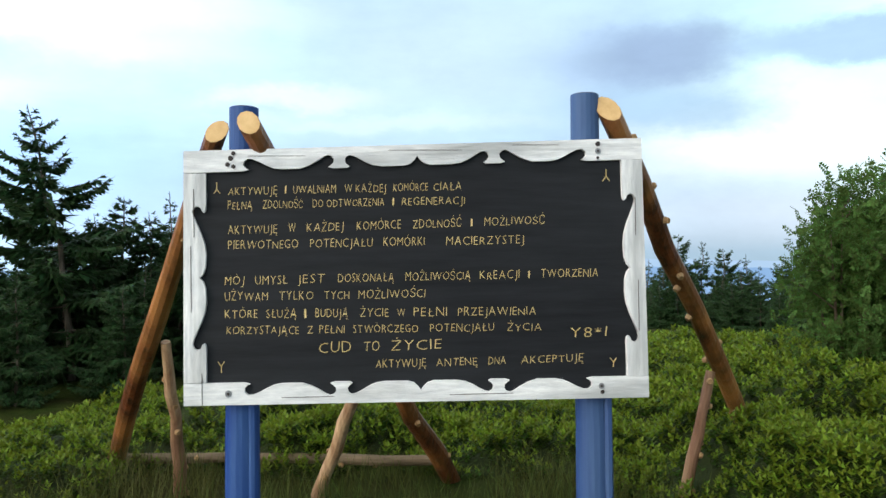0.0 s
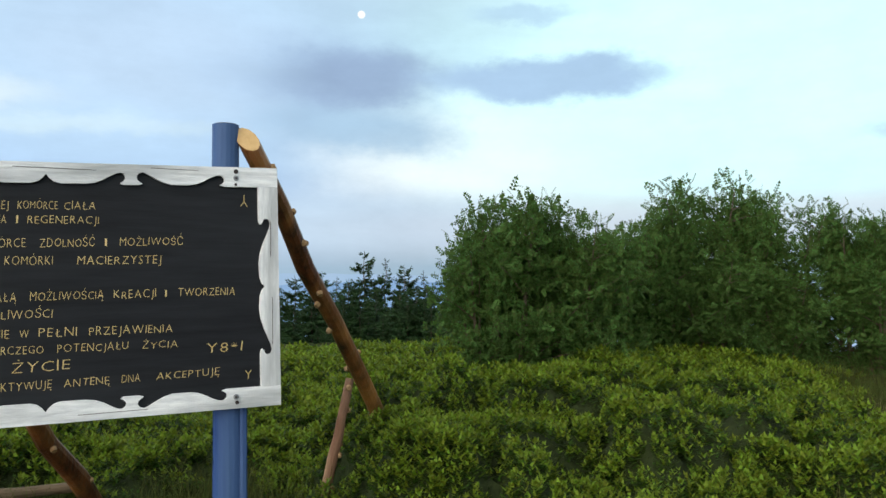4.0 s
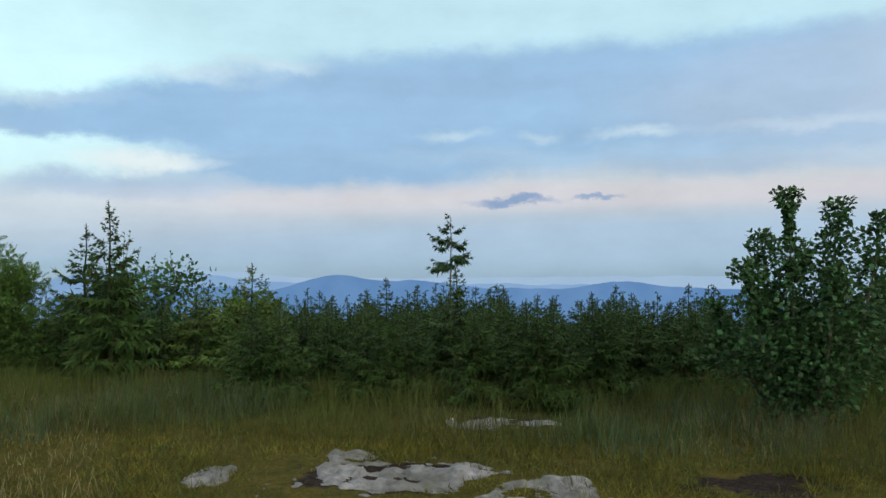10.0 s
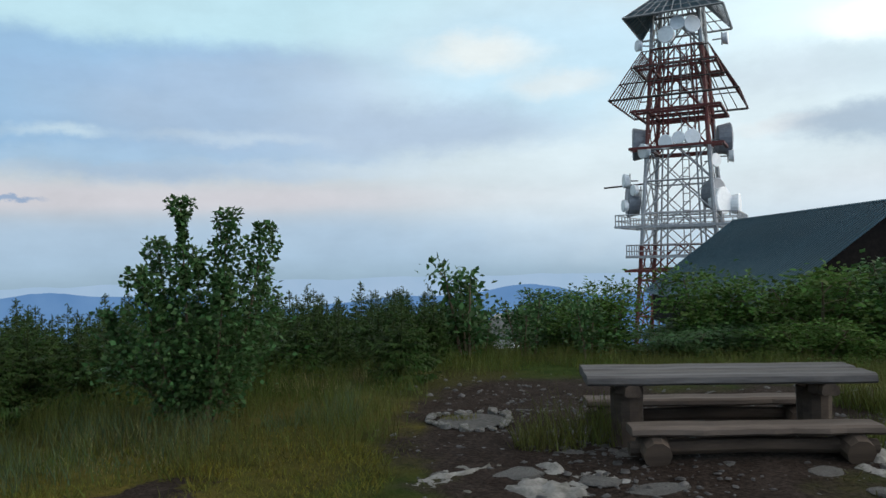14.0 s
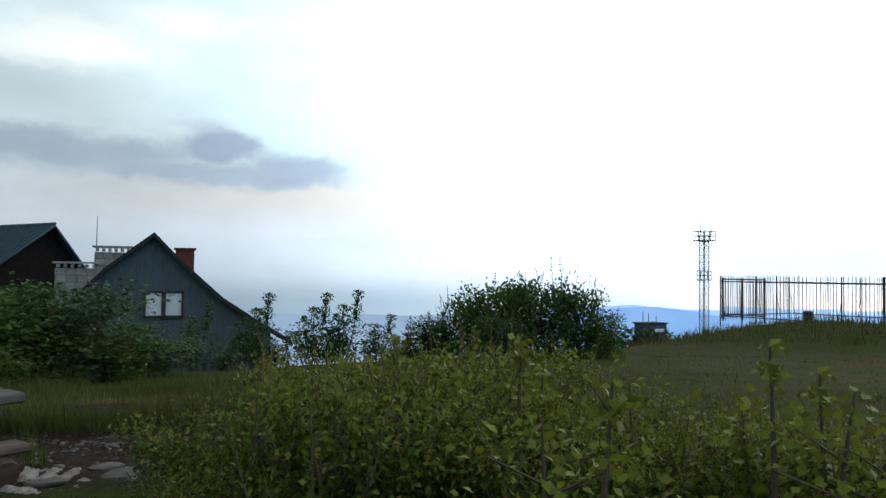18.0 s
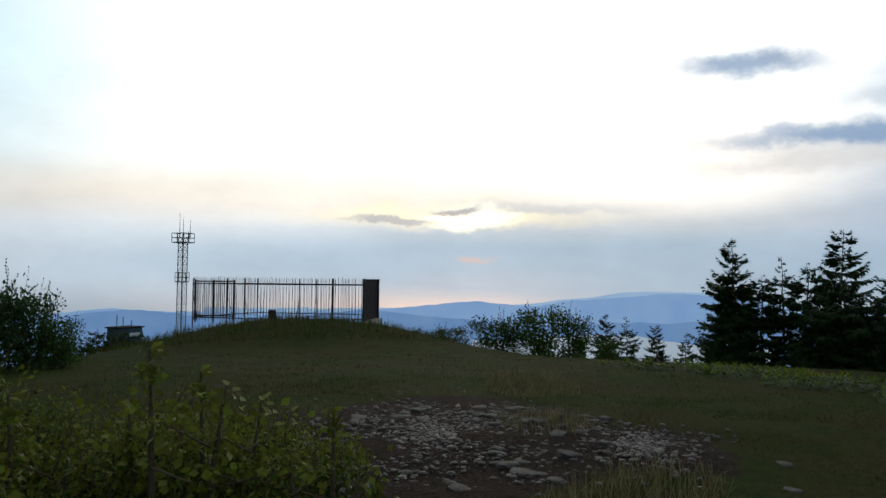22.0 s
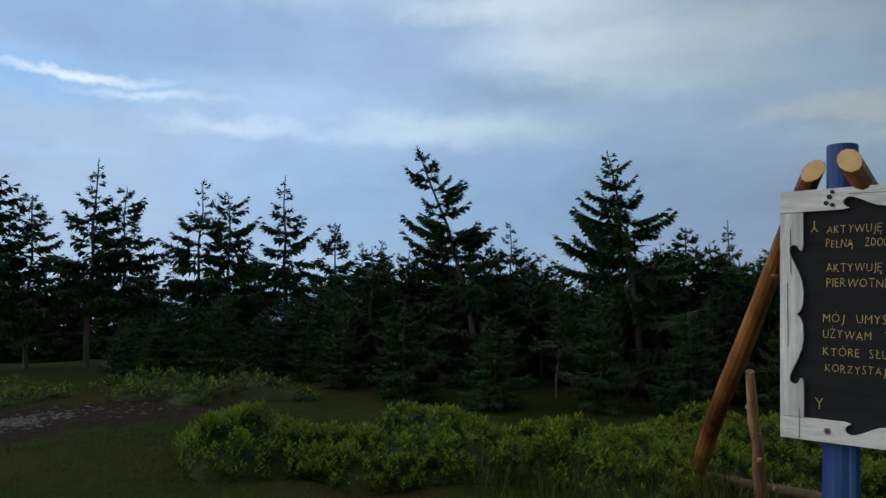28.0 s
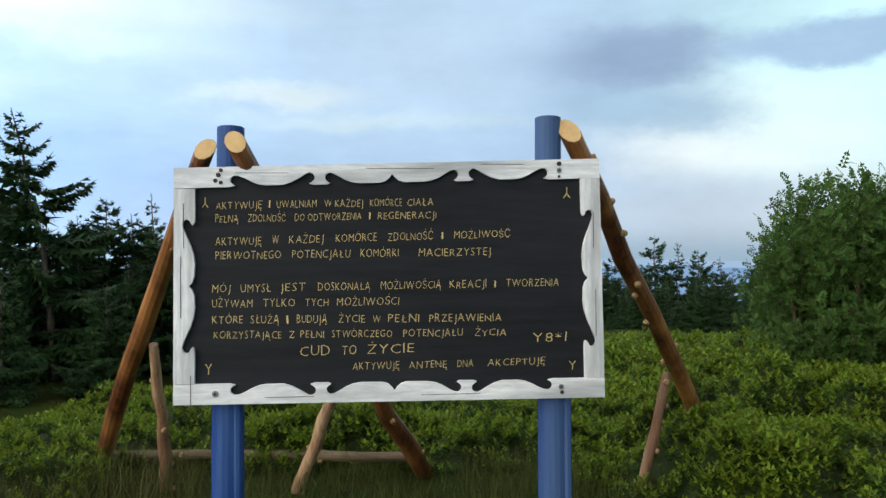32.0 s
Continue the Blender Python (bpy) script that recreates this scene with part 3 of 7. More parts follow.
def prism(bm, outline, depth, flip=False):
    """A flat outline (x, z) pulled from y = 0 to y = depth."""
    f = [bm.verts.new((x, 0, z)) for x, z in outline]
    k = [bm.verts.new((x, depth, z)) for x, z in outline]
    n = len(outline)
    bm.faces.new(f[::-1])
    bm.faces.new(k)
    for i in range(n):
        bm.faces.new((f[i], f[(i + 1) % n], k[(i + 1) % n], k[i]))
    bmesh.ops.recalc_face_normals(bm, faces=bm.faces)


def frames_of(dirs, roll):
    """Turning matrices whose y axis lies along dirs, rolled about it."""
    y = dirs / np.linalg.norm(dirs, axis=1, keepdims=True)
    up = np.where(np.abs(y[:, 2:3]) > 0.95, np.array([[1.0, 0, 0]]), np.array([[0, 0, 1.0]]))
    x = np.cross(y, up)
    x /= np.linalg.norm(x, axis=1, keepdims=True)
    z = np.cross(x, y)
    c, s = np.cos(roll)[:, None], np.sin(roll)[:, None]
    return np.stack([x * c + z * s, y, z * c - x * s], axis=2)


def stamp(template, faces, turns, places, sizes):
    """Copies of a small template, one at each place: points and faces of the lot."""
    sizes = np.asarray(sizes)
    if sizes.ndim == 1:
        sizes = sizes[:, None] * np.ones(3)
    v = np.einsum("nij,nkj->nki", turns, template[None] * sizes[:, None, :]) + places[:, None, :]
    f = faces[None] + (np.arange(len(places)) * len(template))[:, None, None]
    return v.reshape(-1, 3), f.reshape(-1, faces.shape[1])


LEAF = np.array([(0, 0, 0), (0.3, 0.45, 0.07), (0, 1, -0.05), (-0.3, 0.45, 0.07)])
LEAF_F = np.array([(0, 1, 2, 3)])
SLIM = np.array([(0, 0, 0), (0.17, 0.45, 0.05), (0, 1, -0.08), (-0.17, 0.45, 0.05)])
TWIG = np.array([(-0.07, 0, 0), (0.07, 0, 0.02), (0, 1, 0.02), (-0.02, 0.10, 0), (0.02, 0.28, 0), (-0.34, 0.62, -0.03), (0.02, 0.14, 0), (-0.02, 0.34, 0), (0.34, 0.66, -0.03), (0, 0.05, 0), (0, 0.5, 0.04), (0.03, 0.62, -0.24)])
TWIG_F = np.arange(12).reshape(4, 3)
LEAFLET = np.array([(-0.3, 0.12, 0), (0.3, 0.2, 0.06), (0, 1, 0)])
LEAFLET_F = np.array([(0, 1, 2)])
PINNATE = np.array([p for k in range(4) for s in (-1, 1) for y in (0.20 + 0.20 * k,) for w in ((0.30 - 0.03 * k) * s,)
                    for p in ((0, y - 0.06, 0.0), (w, y + 0.04, -0.03), (w * 0.3, y + 0.15, 0.03))]
                   + [(-0.07, 0.84, 0), (0.07, 0.84, 0), (0, 1.10, -0.03)])
PINNATE_F = np.arange(27).reshape(9, 3)
BLADE = np.array([(-0.5, 0, 0), (0.5, 0, 0), (0.35, 0.55, 0.05), (-0.35, 0.55, 0.05), (0.0, 1.0, 0.24), (-0.06, 1.0, 0.24)])
BLADE_F = np.array([(0, 1, 2, 3), (3, 2, 4, 5)])


def ground_z(x, y):
    """Height of the hilltop and of the land that falls away from it."""
    x, y = np.asarray(x, float), np.asarray(y, float)
    r = np.hypot(x, y)
    z = -0.0036 * np.maximum(0, r - 9) ** 2 * (r < 40) - (r >= 40) * (0.0036 * 31 ** 2 + 0.20 * (np.minimum(r, 1500) - 40))
    z = np.where(r > 1500, -296.0 - 0.12 * (r - 1500), z)
    # the young plantation stands on a slope
    east = np.clip((x - 8.6) / 6, 0, 3) * np.exp(-((y + 8) / 16.0) ** 2)
    z = z - 0.5 * east * (r < 400)
    # the ground behind the table drops to the house
    south = np.clip((-y - 9.5) / 14, 0, 1.4) * np.exp(-((x - 6) / 9.0) ** 2)
    z = z - 0.7 * south * (r < 400)
    # knoll under the fence, nearly level ground before it
    z = z + 1.9 * np.exp(-(((x + 19.8) / 7.5) ** 2 + ((y + 27) / 7.5) ** 2) ** 1.2)
    # the table stands a little proud
    z = z + 0.10 * np.exp(-((x - 3.4) ** 2 + (y + 6.0) ** 2) / 4)
    z = z + 0.05 * np.sin(x * 0.9 + 1) * np.sin(y * 0.8) * np.exp(-r / 40)
    return z


def gz(x, y):
    return float(ground_z(x, y))


# ---- ground and distance ----
def build_ground():
    radii = np.concatenate([np.linspace(0.4, 34, 86), np.geomspace(35, 4700, 46)])
    seg = 220
    a = np.linspace(0, 2 * np.pi, seg, endpoint=False)
    x = np.concatenate([[0], np.outer(radii, np.cos(a)).ravel()])
    y = np.concatenate([[0], np.outer(radii, np.sin(a)).ravel()])
    z = ground_z(x, y)
    near = np.hypot(x, y) < 40
    z = z + near * np.array([0.035 * noise.noise((px * 1.1, py * 1.1, 0)) + 0.02 * noise.noise((px * 4, py * 4, 3)) for px, py in zip(x, y)])
    v = np.stack([x, y, z], 1)
    q = []
    for i in range(len(radii) - 1):
        s = 1 + i * seg
        k = np.arange(seg)
        q.append(np.stack([s + k, s + seg + k, s + seg + (k + 1) % seg, s + (k + 1) % seg], 1))
    k = np.arange(seg)
    v[0, 2] = v[1:seg + 1, 2].mean()
    v = np.concatenate([v, v[1:seg + 1] * (0.5, 0.5, 1)])
    inner = len(v) - seg
    q.append(np.stack([inner + k, 1 + k, 1 + (k + 1) % seg, inner + (k + 1) % seg], 1))
    even = np.arange(0, seg, 2)
    q.append(np.stack([np.zeros(len(even), int), inner + even, inner + even + 1, inner + (even + 2) % seg], 1))
    ob = bulk("ground", v, np.concatenate(q), M["ground"], smooth=True)
    tagged(ob, "worn turf and bare stony earth on a hilltop", "ground", kind="structure")


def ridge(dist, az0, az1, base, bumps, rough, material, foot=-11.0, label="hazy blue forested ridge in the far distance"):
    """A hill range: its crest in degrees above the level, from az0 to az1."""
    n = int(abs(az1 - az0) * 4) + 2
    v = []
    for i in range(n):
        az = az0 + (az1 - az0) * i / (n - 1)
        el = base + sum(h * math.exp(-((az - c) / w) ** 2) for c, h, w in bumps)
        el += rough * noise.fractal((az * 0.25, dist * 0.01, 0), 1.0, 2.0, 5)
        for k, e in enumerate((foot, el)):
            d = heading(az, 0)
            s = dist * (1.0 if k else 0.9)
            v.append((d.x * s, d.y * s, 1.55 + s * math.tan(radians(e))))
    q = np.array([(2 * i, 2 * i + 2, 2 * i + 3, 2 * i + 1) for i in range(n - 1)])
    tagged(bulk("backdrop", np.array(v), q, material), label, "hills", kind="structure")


build_ground()
# haze and the brighter western light are put into these glowing colours and gains
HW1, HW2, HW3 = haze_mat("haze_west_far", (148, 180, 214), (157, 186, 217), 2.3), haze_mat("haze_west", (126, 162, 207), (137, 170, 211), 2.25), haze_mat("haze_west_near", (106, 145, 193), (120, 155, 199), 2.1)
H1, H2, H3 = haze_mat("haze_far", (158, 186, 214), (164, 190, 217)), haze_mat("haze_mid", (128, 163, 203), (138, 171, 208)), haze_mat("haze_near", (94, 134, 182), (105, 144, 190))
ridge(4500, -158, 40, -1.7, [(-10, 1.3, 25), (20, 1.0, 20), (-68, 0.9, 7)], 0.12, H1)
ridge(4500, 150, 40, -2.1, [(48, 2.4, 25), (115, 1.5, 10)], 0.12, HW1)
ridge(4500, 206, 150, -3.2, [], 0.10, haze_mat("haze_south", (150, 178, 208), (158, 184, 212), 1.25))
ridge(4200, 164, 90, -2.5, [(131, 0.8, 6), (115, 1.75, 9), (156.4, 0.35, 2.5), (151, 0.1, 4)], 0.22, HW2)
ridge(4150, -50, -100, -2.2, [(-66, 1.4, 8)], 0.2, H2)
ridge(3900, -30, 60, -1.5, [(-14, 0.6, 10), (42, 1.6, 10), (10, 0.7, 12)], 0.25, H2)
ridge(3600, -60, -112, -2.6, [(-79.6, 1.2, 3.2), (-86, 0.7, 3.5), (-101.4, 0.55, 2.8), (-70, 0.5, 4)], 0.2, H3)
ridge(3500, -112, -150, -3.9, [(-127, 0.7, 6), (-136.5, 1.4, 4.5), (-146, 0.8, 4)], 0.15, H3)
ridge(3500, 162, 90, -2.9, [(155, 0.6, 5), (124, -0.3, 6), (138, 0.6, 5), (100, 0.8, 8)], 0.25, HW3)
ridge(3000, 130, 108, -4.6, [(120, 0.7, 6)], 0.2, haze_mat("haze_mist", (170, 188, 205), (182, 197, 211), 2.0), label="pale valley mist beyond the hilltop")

# ---- plants ----
def spruce(name, height, radius, seed, needles, bare=0.12, lean=0.0, ragged=0.5, label="", twigs=1.0, open_top=0.12, dead=0):
    """A spruce: tapering trunk and whorls of limbs, drooping below and rising towards the tip, set with sprays of twigs."""
    g = np.random.default_rng(seed)
    t = thing(name, label, "spruce tree")
    bm = bmesh.new()
    bend = [(lean * (k / 6) ** 1.6 * height + 0.008 * height * g.normal() * (0 < k < 6), 0.005 * height * g.normal(), height * k / 6) for k in range(7)]
    r0 = 0.013 * height + 0.010
    tube(bm, [(0, 0, -0.3)] + bend[1:], [r0, r0 * 0.85, r0 * 0.7, r0 * 0.55, r0 * 0.40, r0 * 0.26, 0.006], 6)
    bx, by, hz = (np.array([b[k] for b in bend]) for k in range(3))
    P, D, S = [], [], []
    z = bare * height
    gap = 0.052 * height if height > 3 else 0.058 * height
    while z < 0.965 * height:
        u = (z / height - bare) / (1 - bare)
        ox, oy = np.interp(z, hz, bx), np.interp(z, hz, by)
        full = (1 - u) ** (0.8 if height > 3 else 1.05) * min(1.0, 0.6 + 3.2 * u) + 0.04
        if u > 1 - open_top:
            full *= 0.55
        tier = 1 - 0.55 * ragged * g.random()
        count = 5 if u < 0.6 else 4
        a0 = g.random() * 6.28
        for k in range(count):
            if g.random() < 0.22 * ragged:
                continue
            az = a0 + 6.28 * (k + 0.5 * g.random()) / count
            ln = max(0.06, radius * full * tier * (0.7 + 0.5 * g.random()))
            rise = -0.28 + 0.75 * u + 0.14 * g.normal()
            zz = z + gap * 0.45 * g.normal()
            root = np.array([ox, oy, zz])
            flat = np.array([math.cos(az), math.sin(az), 0.0])
            tip = root + flat * ln + np.array([0, 0, ln * (rise + 0.16)])
            if ln > 0.2 and (k % 2 == 0 or u > 0.6):
                tube(bm, [root, root + flat * ln * 0.6 + np.array([0, 0, ln * 0.6 * rise]), tip], [0.004 + 0.007 * ln, 0.004, 0.002], 3)
            m = max(4, int(ln * 17 * twigs + 3))
            for j in range(m):
                q = 0.16 + 0.86 * (j + 0.6 * g.random()) / m
                p = root + flat * ln * q + np.array([0, 0, ln * (rise * q + 0.16 * q ** 3)])
                side = (1 if j % 2 else -1) * (0.45 + 0.55 * g.random())
                d = np.array([math.cos(az + side), math.sin(az + side), rise * 0.6 - 0.75 * g.random() * (1 - u)])
                if j >= m - 1:
                    d = flat + np.array([0, 0, rise + 0.4])
                P.append(p)
                D.append(d)
                S.append((0.045 + 0.10 * min(1.0, ln / 0.4) + 0.34 * min(ln, 1.1) * (1.15 - q) + 0.08 * g.random()) * (0.7 + 0.3 / twigs) * (1.0 if height > 3 else 1.05 - 0.5 * u))
        z += gap * (0.75 + 0.5 * g.random()) * (1.0 - 0.25 * u)
    for k in range(dead):
        zz = (0.08 + bare * 0.95 * (k + g.random()) / dead) * height
        az, ln = g.random() * 6.28, radius * (0.35 + 0.5 * g.random())
        root = np.array([np.interp(zz, hz, bx), np.interp(zz, hz, by), zz])
        rod(bm, root, root + np.array([math.cos(az) * ln, math.sin(az) * ln, -0.2 * ln]), 0.008, 0.003, 3, False)
    if height < 3:
        rod(bm, (bx[-1], by[-1], height * 0.94), (bx[-1], by[-1], height * 1.02), 0.012, 0.004, 4)
    for k in range(8):
        f = 1 - 0.10 * (k + 0.2) / 8
        a = g.random() * 6.28
        P.append(np.array([np.interp(f * height, hz, bx), np.interp(f * height, hz, by), f * height]))
        D.append(np.array([math.cos(a) * 0.6, math.sin(a) * 0.6, 0.8]))
        S.append(0.05 + 0.05 * k / 8)
    P, D, S = np.array(P), np.array(D), np.array(S)
    part("trunk", bm, M["bark"] if height > 3 else M["stem"], t)
    v, f = stamp(TWIG, TWIG_F, frames_of(D, g.normal(0, 0.5, len(P))), P, np.stack([S * 1.25, S * 1.1, S * 1.2], 1))
    bulk("crown", v, f, needles, t)
    return t


def leader_tree(name, tops, seed, leaf, size, count, label):
    """A young broad-leaved tree: upright leaders, each clothed in leaves from a bushy foot to a thin tip."""
    g = np.random.default_rng(seed)
    t = thing(name, label, "tree")
    bm = bmesh.new()
    P, D = [], []
    for x, y, h in tops:
        mid = np.array([x * 0.72, y * 0.72, h * 0.5])
        top = np.array([x, y, h])
        tube(bm, [(x * 0.08, y * 0.08, -0.2), mid, top], [0.022, 0.013, 0.004], 6)
        n = int(count * h * (0.5 + 0.5 / len(tops)))
        f = 0.14 + 0.86 * g.random(n) ** 1.1
        along = np.where(f[:, None] < 0.5, mid * 2 * f[:, None], mid + (top - mid) * (2 * f[:, None] - 1))
        knot = np.array([noise.noise((x * 9 + seed, k * 7.0, 2)) for k in f])
        r = (0.40 * (1 - f) ** 0.7 + 0.085) * np.clip(0.85 + 1.7 * knot, 0.15, 2)
        a, q = g.random(n) * 6.28, g.random(n) ** 0.6
        off = np.stack([np.cos(a) * r * q, np.sin(a) * r * q, 0.10 * g.normal(size=n) * (1.1 - f)], 1)
        P.append(along + off)
        D.append(off * 4 + g.normal(0, 0.5, (n, 3)) + np.array([0, 0, 0.1]))
        for k in range(7):
            e = int(g.integers(n))
            rod(bm, along[e] - np.array([0, 0, 0.08]), along[e] + off[e] * 1.15, 0.006, 0.002, 4, False)
    part("branchwork", bm, M["twig"], t)
    P, D = np.concatenate(P), np.concatenate(D)
    v, f = stamp(LEAF * (1.25, 1, 1), LEAF_F, frames_of(D, g.normal(0, 0.9, len(P))), P, size * (0.65 + 0.7 * g.random(len(P))))
    bulk("foliage", v, f, leaf, t)
    return t


def broadleaf(name, height, spread, seed, leaf, size, count, stems=3, label="", category="tree", template=LEAF, low=0.15, upright=0.6, lumps=9, clump=1.0, shoots=0, young=None):
    """A leafy tree or bush: stems that fork into limbs, and leaves in loose clumps round the limb ends."""
    g = np.random.default_rng(seed)
    t = thing(name, label, category)
    bm = bmesh.new()
    ends = []
    for s in range(stems):
        a = 2 * math.pi * (s + g.random()) / stems
        rs = spread * (0.35 + 0.5 * g.random()) * (1 if stems > 1 else 0.3)
        top = np.array([math.cos(a) * rs, math.sin(a) * rs, height * (0.72 + 0.24 * g.random())])
        base = np.array([math.cos(a) * 0.06, math.sin(a) * 0.06, -0.2])
        mid = base * 0.5 + top * 0.5 + np.array([0, 0, height * 0.06])
        r0 = 0.010 * height + 0.012
        tube(bm, [base, mid, top], [r0, r0 * 0.6, 0.006], 6)
        ends.append((top, 0.6))
        for k in range(lumps):
            f = low + (0.95 - low) * (k + g.random()) / lumps
            p = base + (mid - base) * min(1, 2 * f) + (top - mid) * max(0, 2 * f - 1)
            b = g.random() * 6.28
            ln = spread * (0.35 + 0.65 * g.random()) * (1.1 - 0.75 * f)
            e = p + np.array([math.cos(b) * ln, math.sin(b) * ln, ln * upright * g.random()])
            tube(bm, [p, (p + e) / 2 + np.array([0, 0, 0.03]), e], [r0 * 0.35, r0 * 0.25, 0.003], 4)
            ends.append((e, 1.0))
            ends.append(((p + e) / 2, 0.8))
    tips = []
    for k in range(shoots):
        a, r = g.random() * 6.28, spread * (0.2 + 0.8 * g.random())
        z0 = height * (0.45 + 0.25 * g.random())
        p = np.array([math.cos(a) * r, math.sin(a) * r, z0])
        e = p + np.array([0.12 * g.normal(), 0.12 * g.normal(), height * (0.30 + 0.32 * g.random())])
        tube(bm, [p, (p + e) / 2 + 0.01 * g.normal(size=3), e], [0.006, 0.004, 0.002], 4)
        tips.append((p, e))
    part("branchwork", bm, M["twig"], t)
    for p, e in tips:
        m = 16
        s = (np.arange(m) + 0.5) / m
        q = p + (e - p) * s[:, None]
        b = g.random(m) * 6.28
        d = np.stack([np.cos(b), np.sin(b), 0.8 + 0.6 * s], 1)
        v, f = stamp(template, LEAF_F, frames_of(d, g.normal(0, 0.6, m)), q, size * (1.1 - 0.45 * s))
        bulk("shoot", v, f, young or leaf, t)
    w = np.array([k for _, k in ends])
    pick = g.choice(len(ends), count, p=w / w.sum())
    base = np.array([e for e, _ in ends])[pick]
    rad = clump * (0.17 * spread + 0.06 * height)
    P = base + g.normal(0, 1, (count, 3)) * np.array([rad, rad, rad * 0.75]) * 0.62
    P[:, 2] = np.maximum(P[:, 2], 0.02 * height + 0.1 * g.random(count))
    D = g.normal(0, 0.6, (count, 3)) + (P - base) * 2.5 + np.array([0, 0, 0.15])
    faces = PINNATE_F if template is PINNATE else LEAF_F
    turn, big = frames_of(D, g.normal(0, 0.9, count)), size * (0.65 + 0.7 * g.random(count))
    tip = (P[:, 2] > height * (0.62 + 0.35 * g.random(count))) if young else np.zeros(count, bool)
    v, f = stamp(template, faces, turn[~tip], P[~tip], big[~tip])
    bulk("foliage", v, f, leaf, t)
    if young:
        v, f = stamp(template, faces, turn[tip], P[tip], big[tip])
        bulk("young_foliage", v, f, young, t)
    return t


def inside(x, y, spots):
    """How deep points lie in any of the ellipses (0 at the rim, 1 in the middle), and the height there."""
    best = np.zeros_like(x)
    for cx, cy, a, b, turn, h in spots:
        c, s = math.cos(radians(turn)), math.sin(radians(turn))
        u, w = ((x - cx) * c + (y - cy) * s) / a, ((y - cy) * c - (x - cx) * s) / b
        best = np.maximum(best, h * np.minimum(1, 1.6 * np.clip(1 - u * u - w * w, 0, 1)) ** 0.8)
    return best


def lumpy(x, y, k=1.0):
    return np.array([0.5 + 0.6 * noise.noise((a * 1.7 * k, b * 1.7 * k, 4)) + 0.3 * noise.noise((a * 5 * k, b * 5 * k, 9)) for a, b in zip(x, y)])


def mounds(x, y):
    """The humps of a bilberry field and the single bushes on them: height, and how far from a cleft (0 to 1)."""
    x, y = wobble(x * 1.3, y * 1.3)
    high, open_ = [], []
    for a, b in zip(x, y):
        d = noise.voronoi((a * 0.80, b * 0.80, 0.0))[0]
        e = noise.voronoi((a * 2.6, b * 2.6, 5.0))[0]
        bush = 1 - (e[0] / max(e[1], 1e-4)) ** 2.2
        high.append(0.22 + 0.62 * max(0.0, 1 - (d[0] / max(d[1], 1e-4)) ** 3) + 0.50 * bush ** 0.6 + 0.3 * noise.noise((a * 0.7, b * 0.7, 4)))
        open_.append(bush)
    return np.array(high), np.array(open_)


def wobble(x, y):
    """Shifts points so that a patch gets an uneven rim."""
    n = np.array([(noise.noise((a * 0.9, b * 0.9, 1)), noise.noise((a * 0.9, b * 0.9, 7))) for a, b in zip(x, y)])
    return x + 0.9 * n[:, 0], y + 0.9 * n[:, 1]


# a sprig: (height, spread, turn) of its leaves, dark ones below and pale young ones at the tip
def sprig(rows, leaf):
    pts = []
    for z, out, turn in rows:
        c, k = math.cos(turn), math.sin(turn)
        for u, w, up in ((0.03, -0.10, 0.0), (0.03, 0.10, 0.02), (out, 0.04, leaf)):
            pts.append((c * u - k * w, k * u + c * w, z + up))
    return np.array(pts), np.arange(len(pts)).reshape(-1, 3)


LOWER = sprig([(0.05, 0.42, 0.3), (0.20, 0.40, 2.6), (0.34, 0.38, 4.7), (0.45, 0.36, 1.5)], 0.16)
UPPER = sprig([(0.58, 0.36, 5.6), (0.68, 0.32, 3.4), (0.78, 0.26, 1.2), (0.86, 0.18, 4.3)], 0.22)


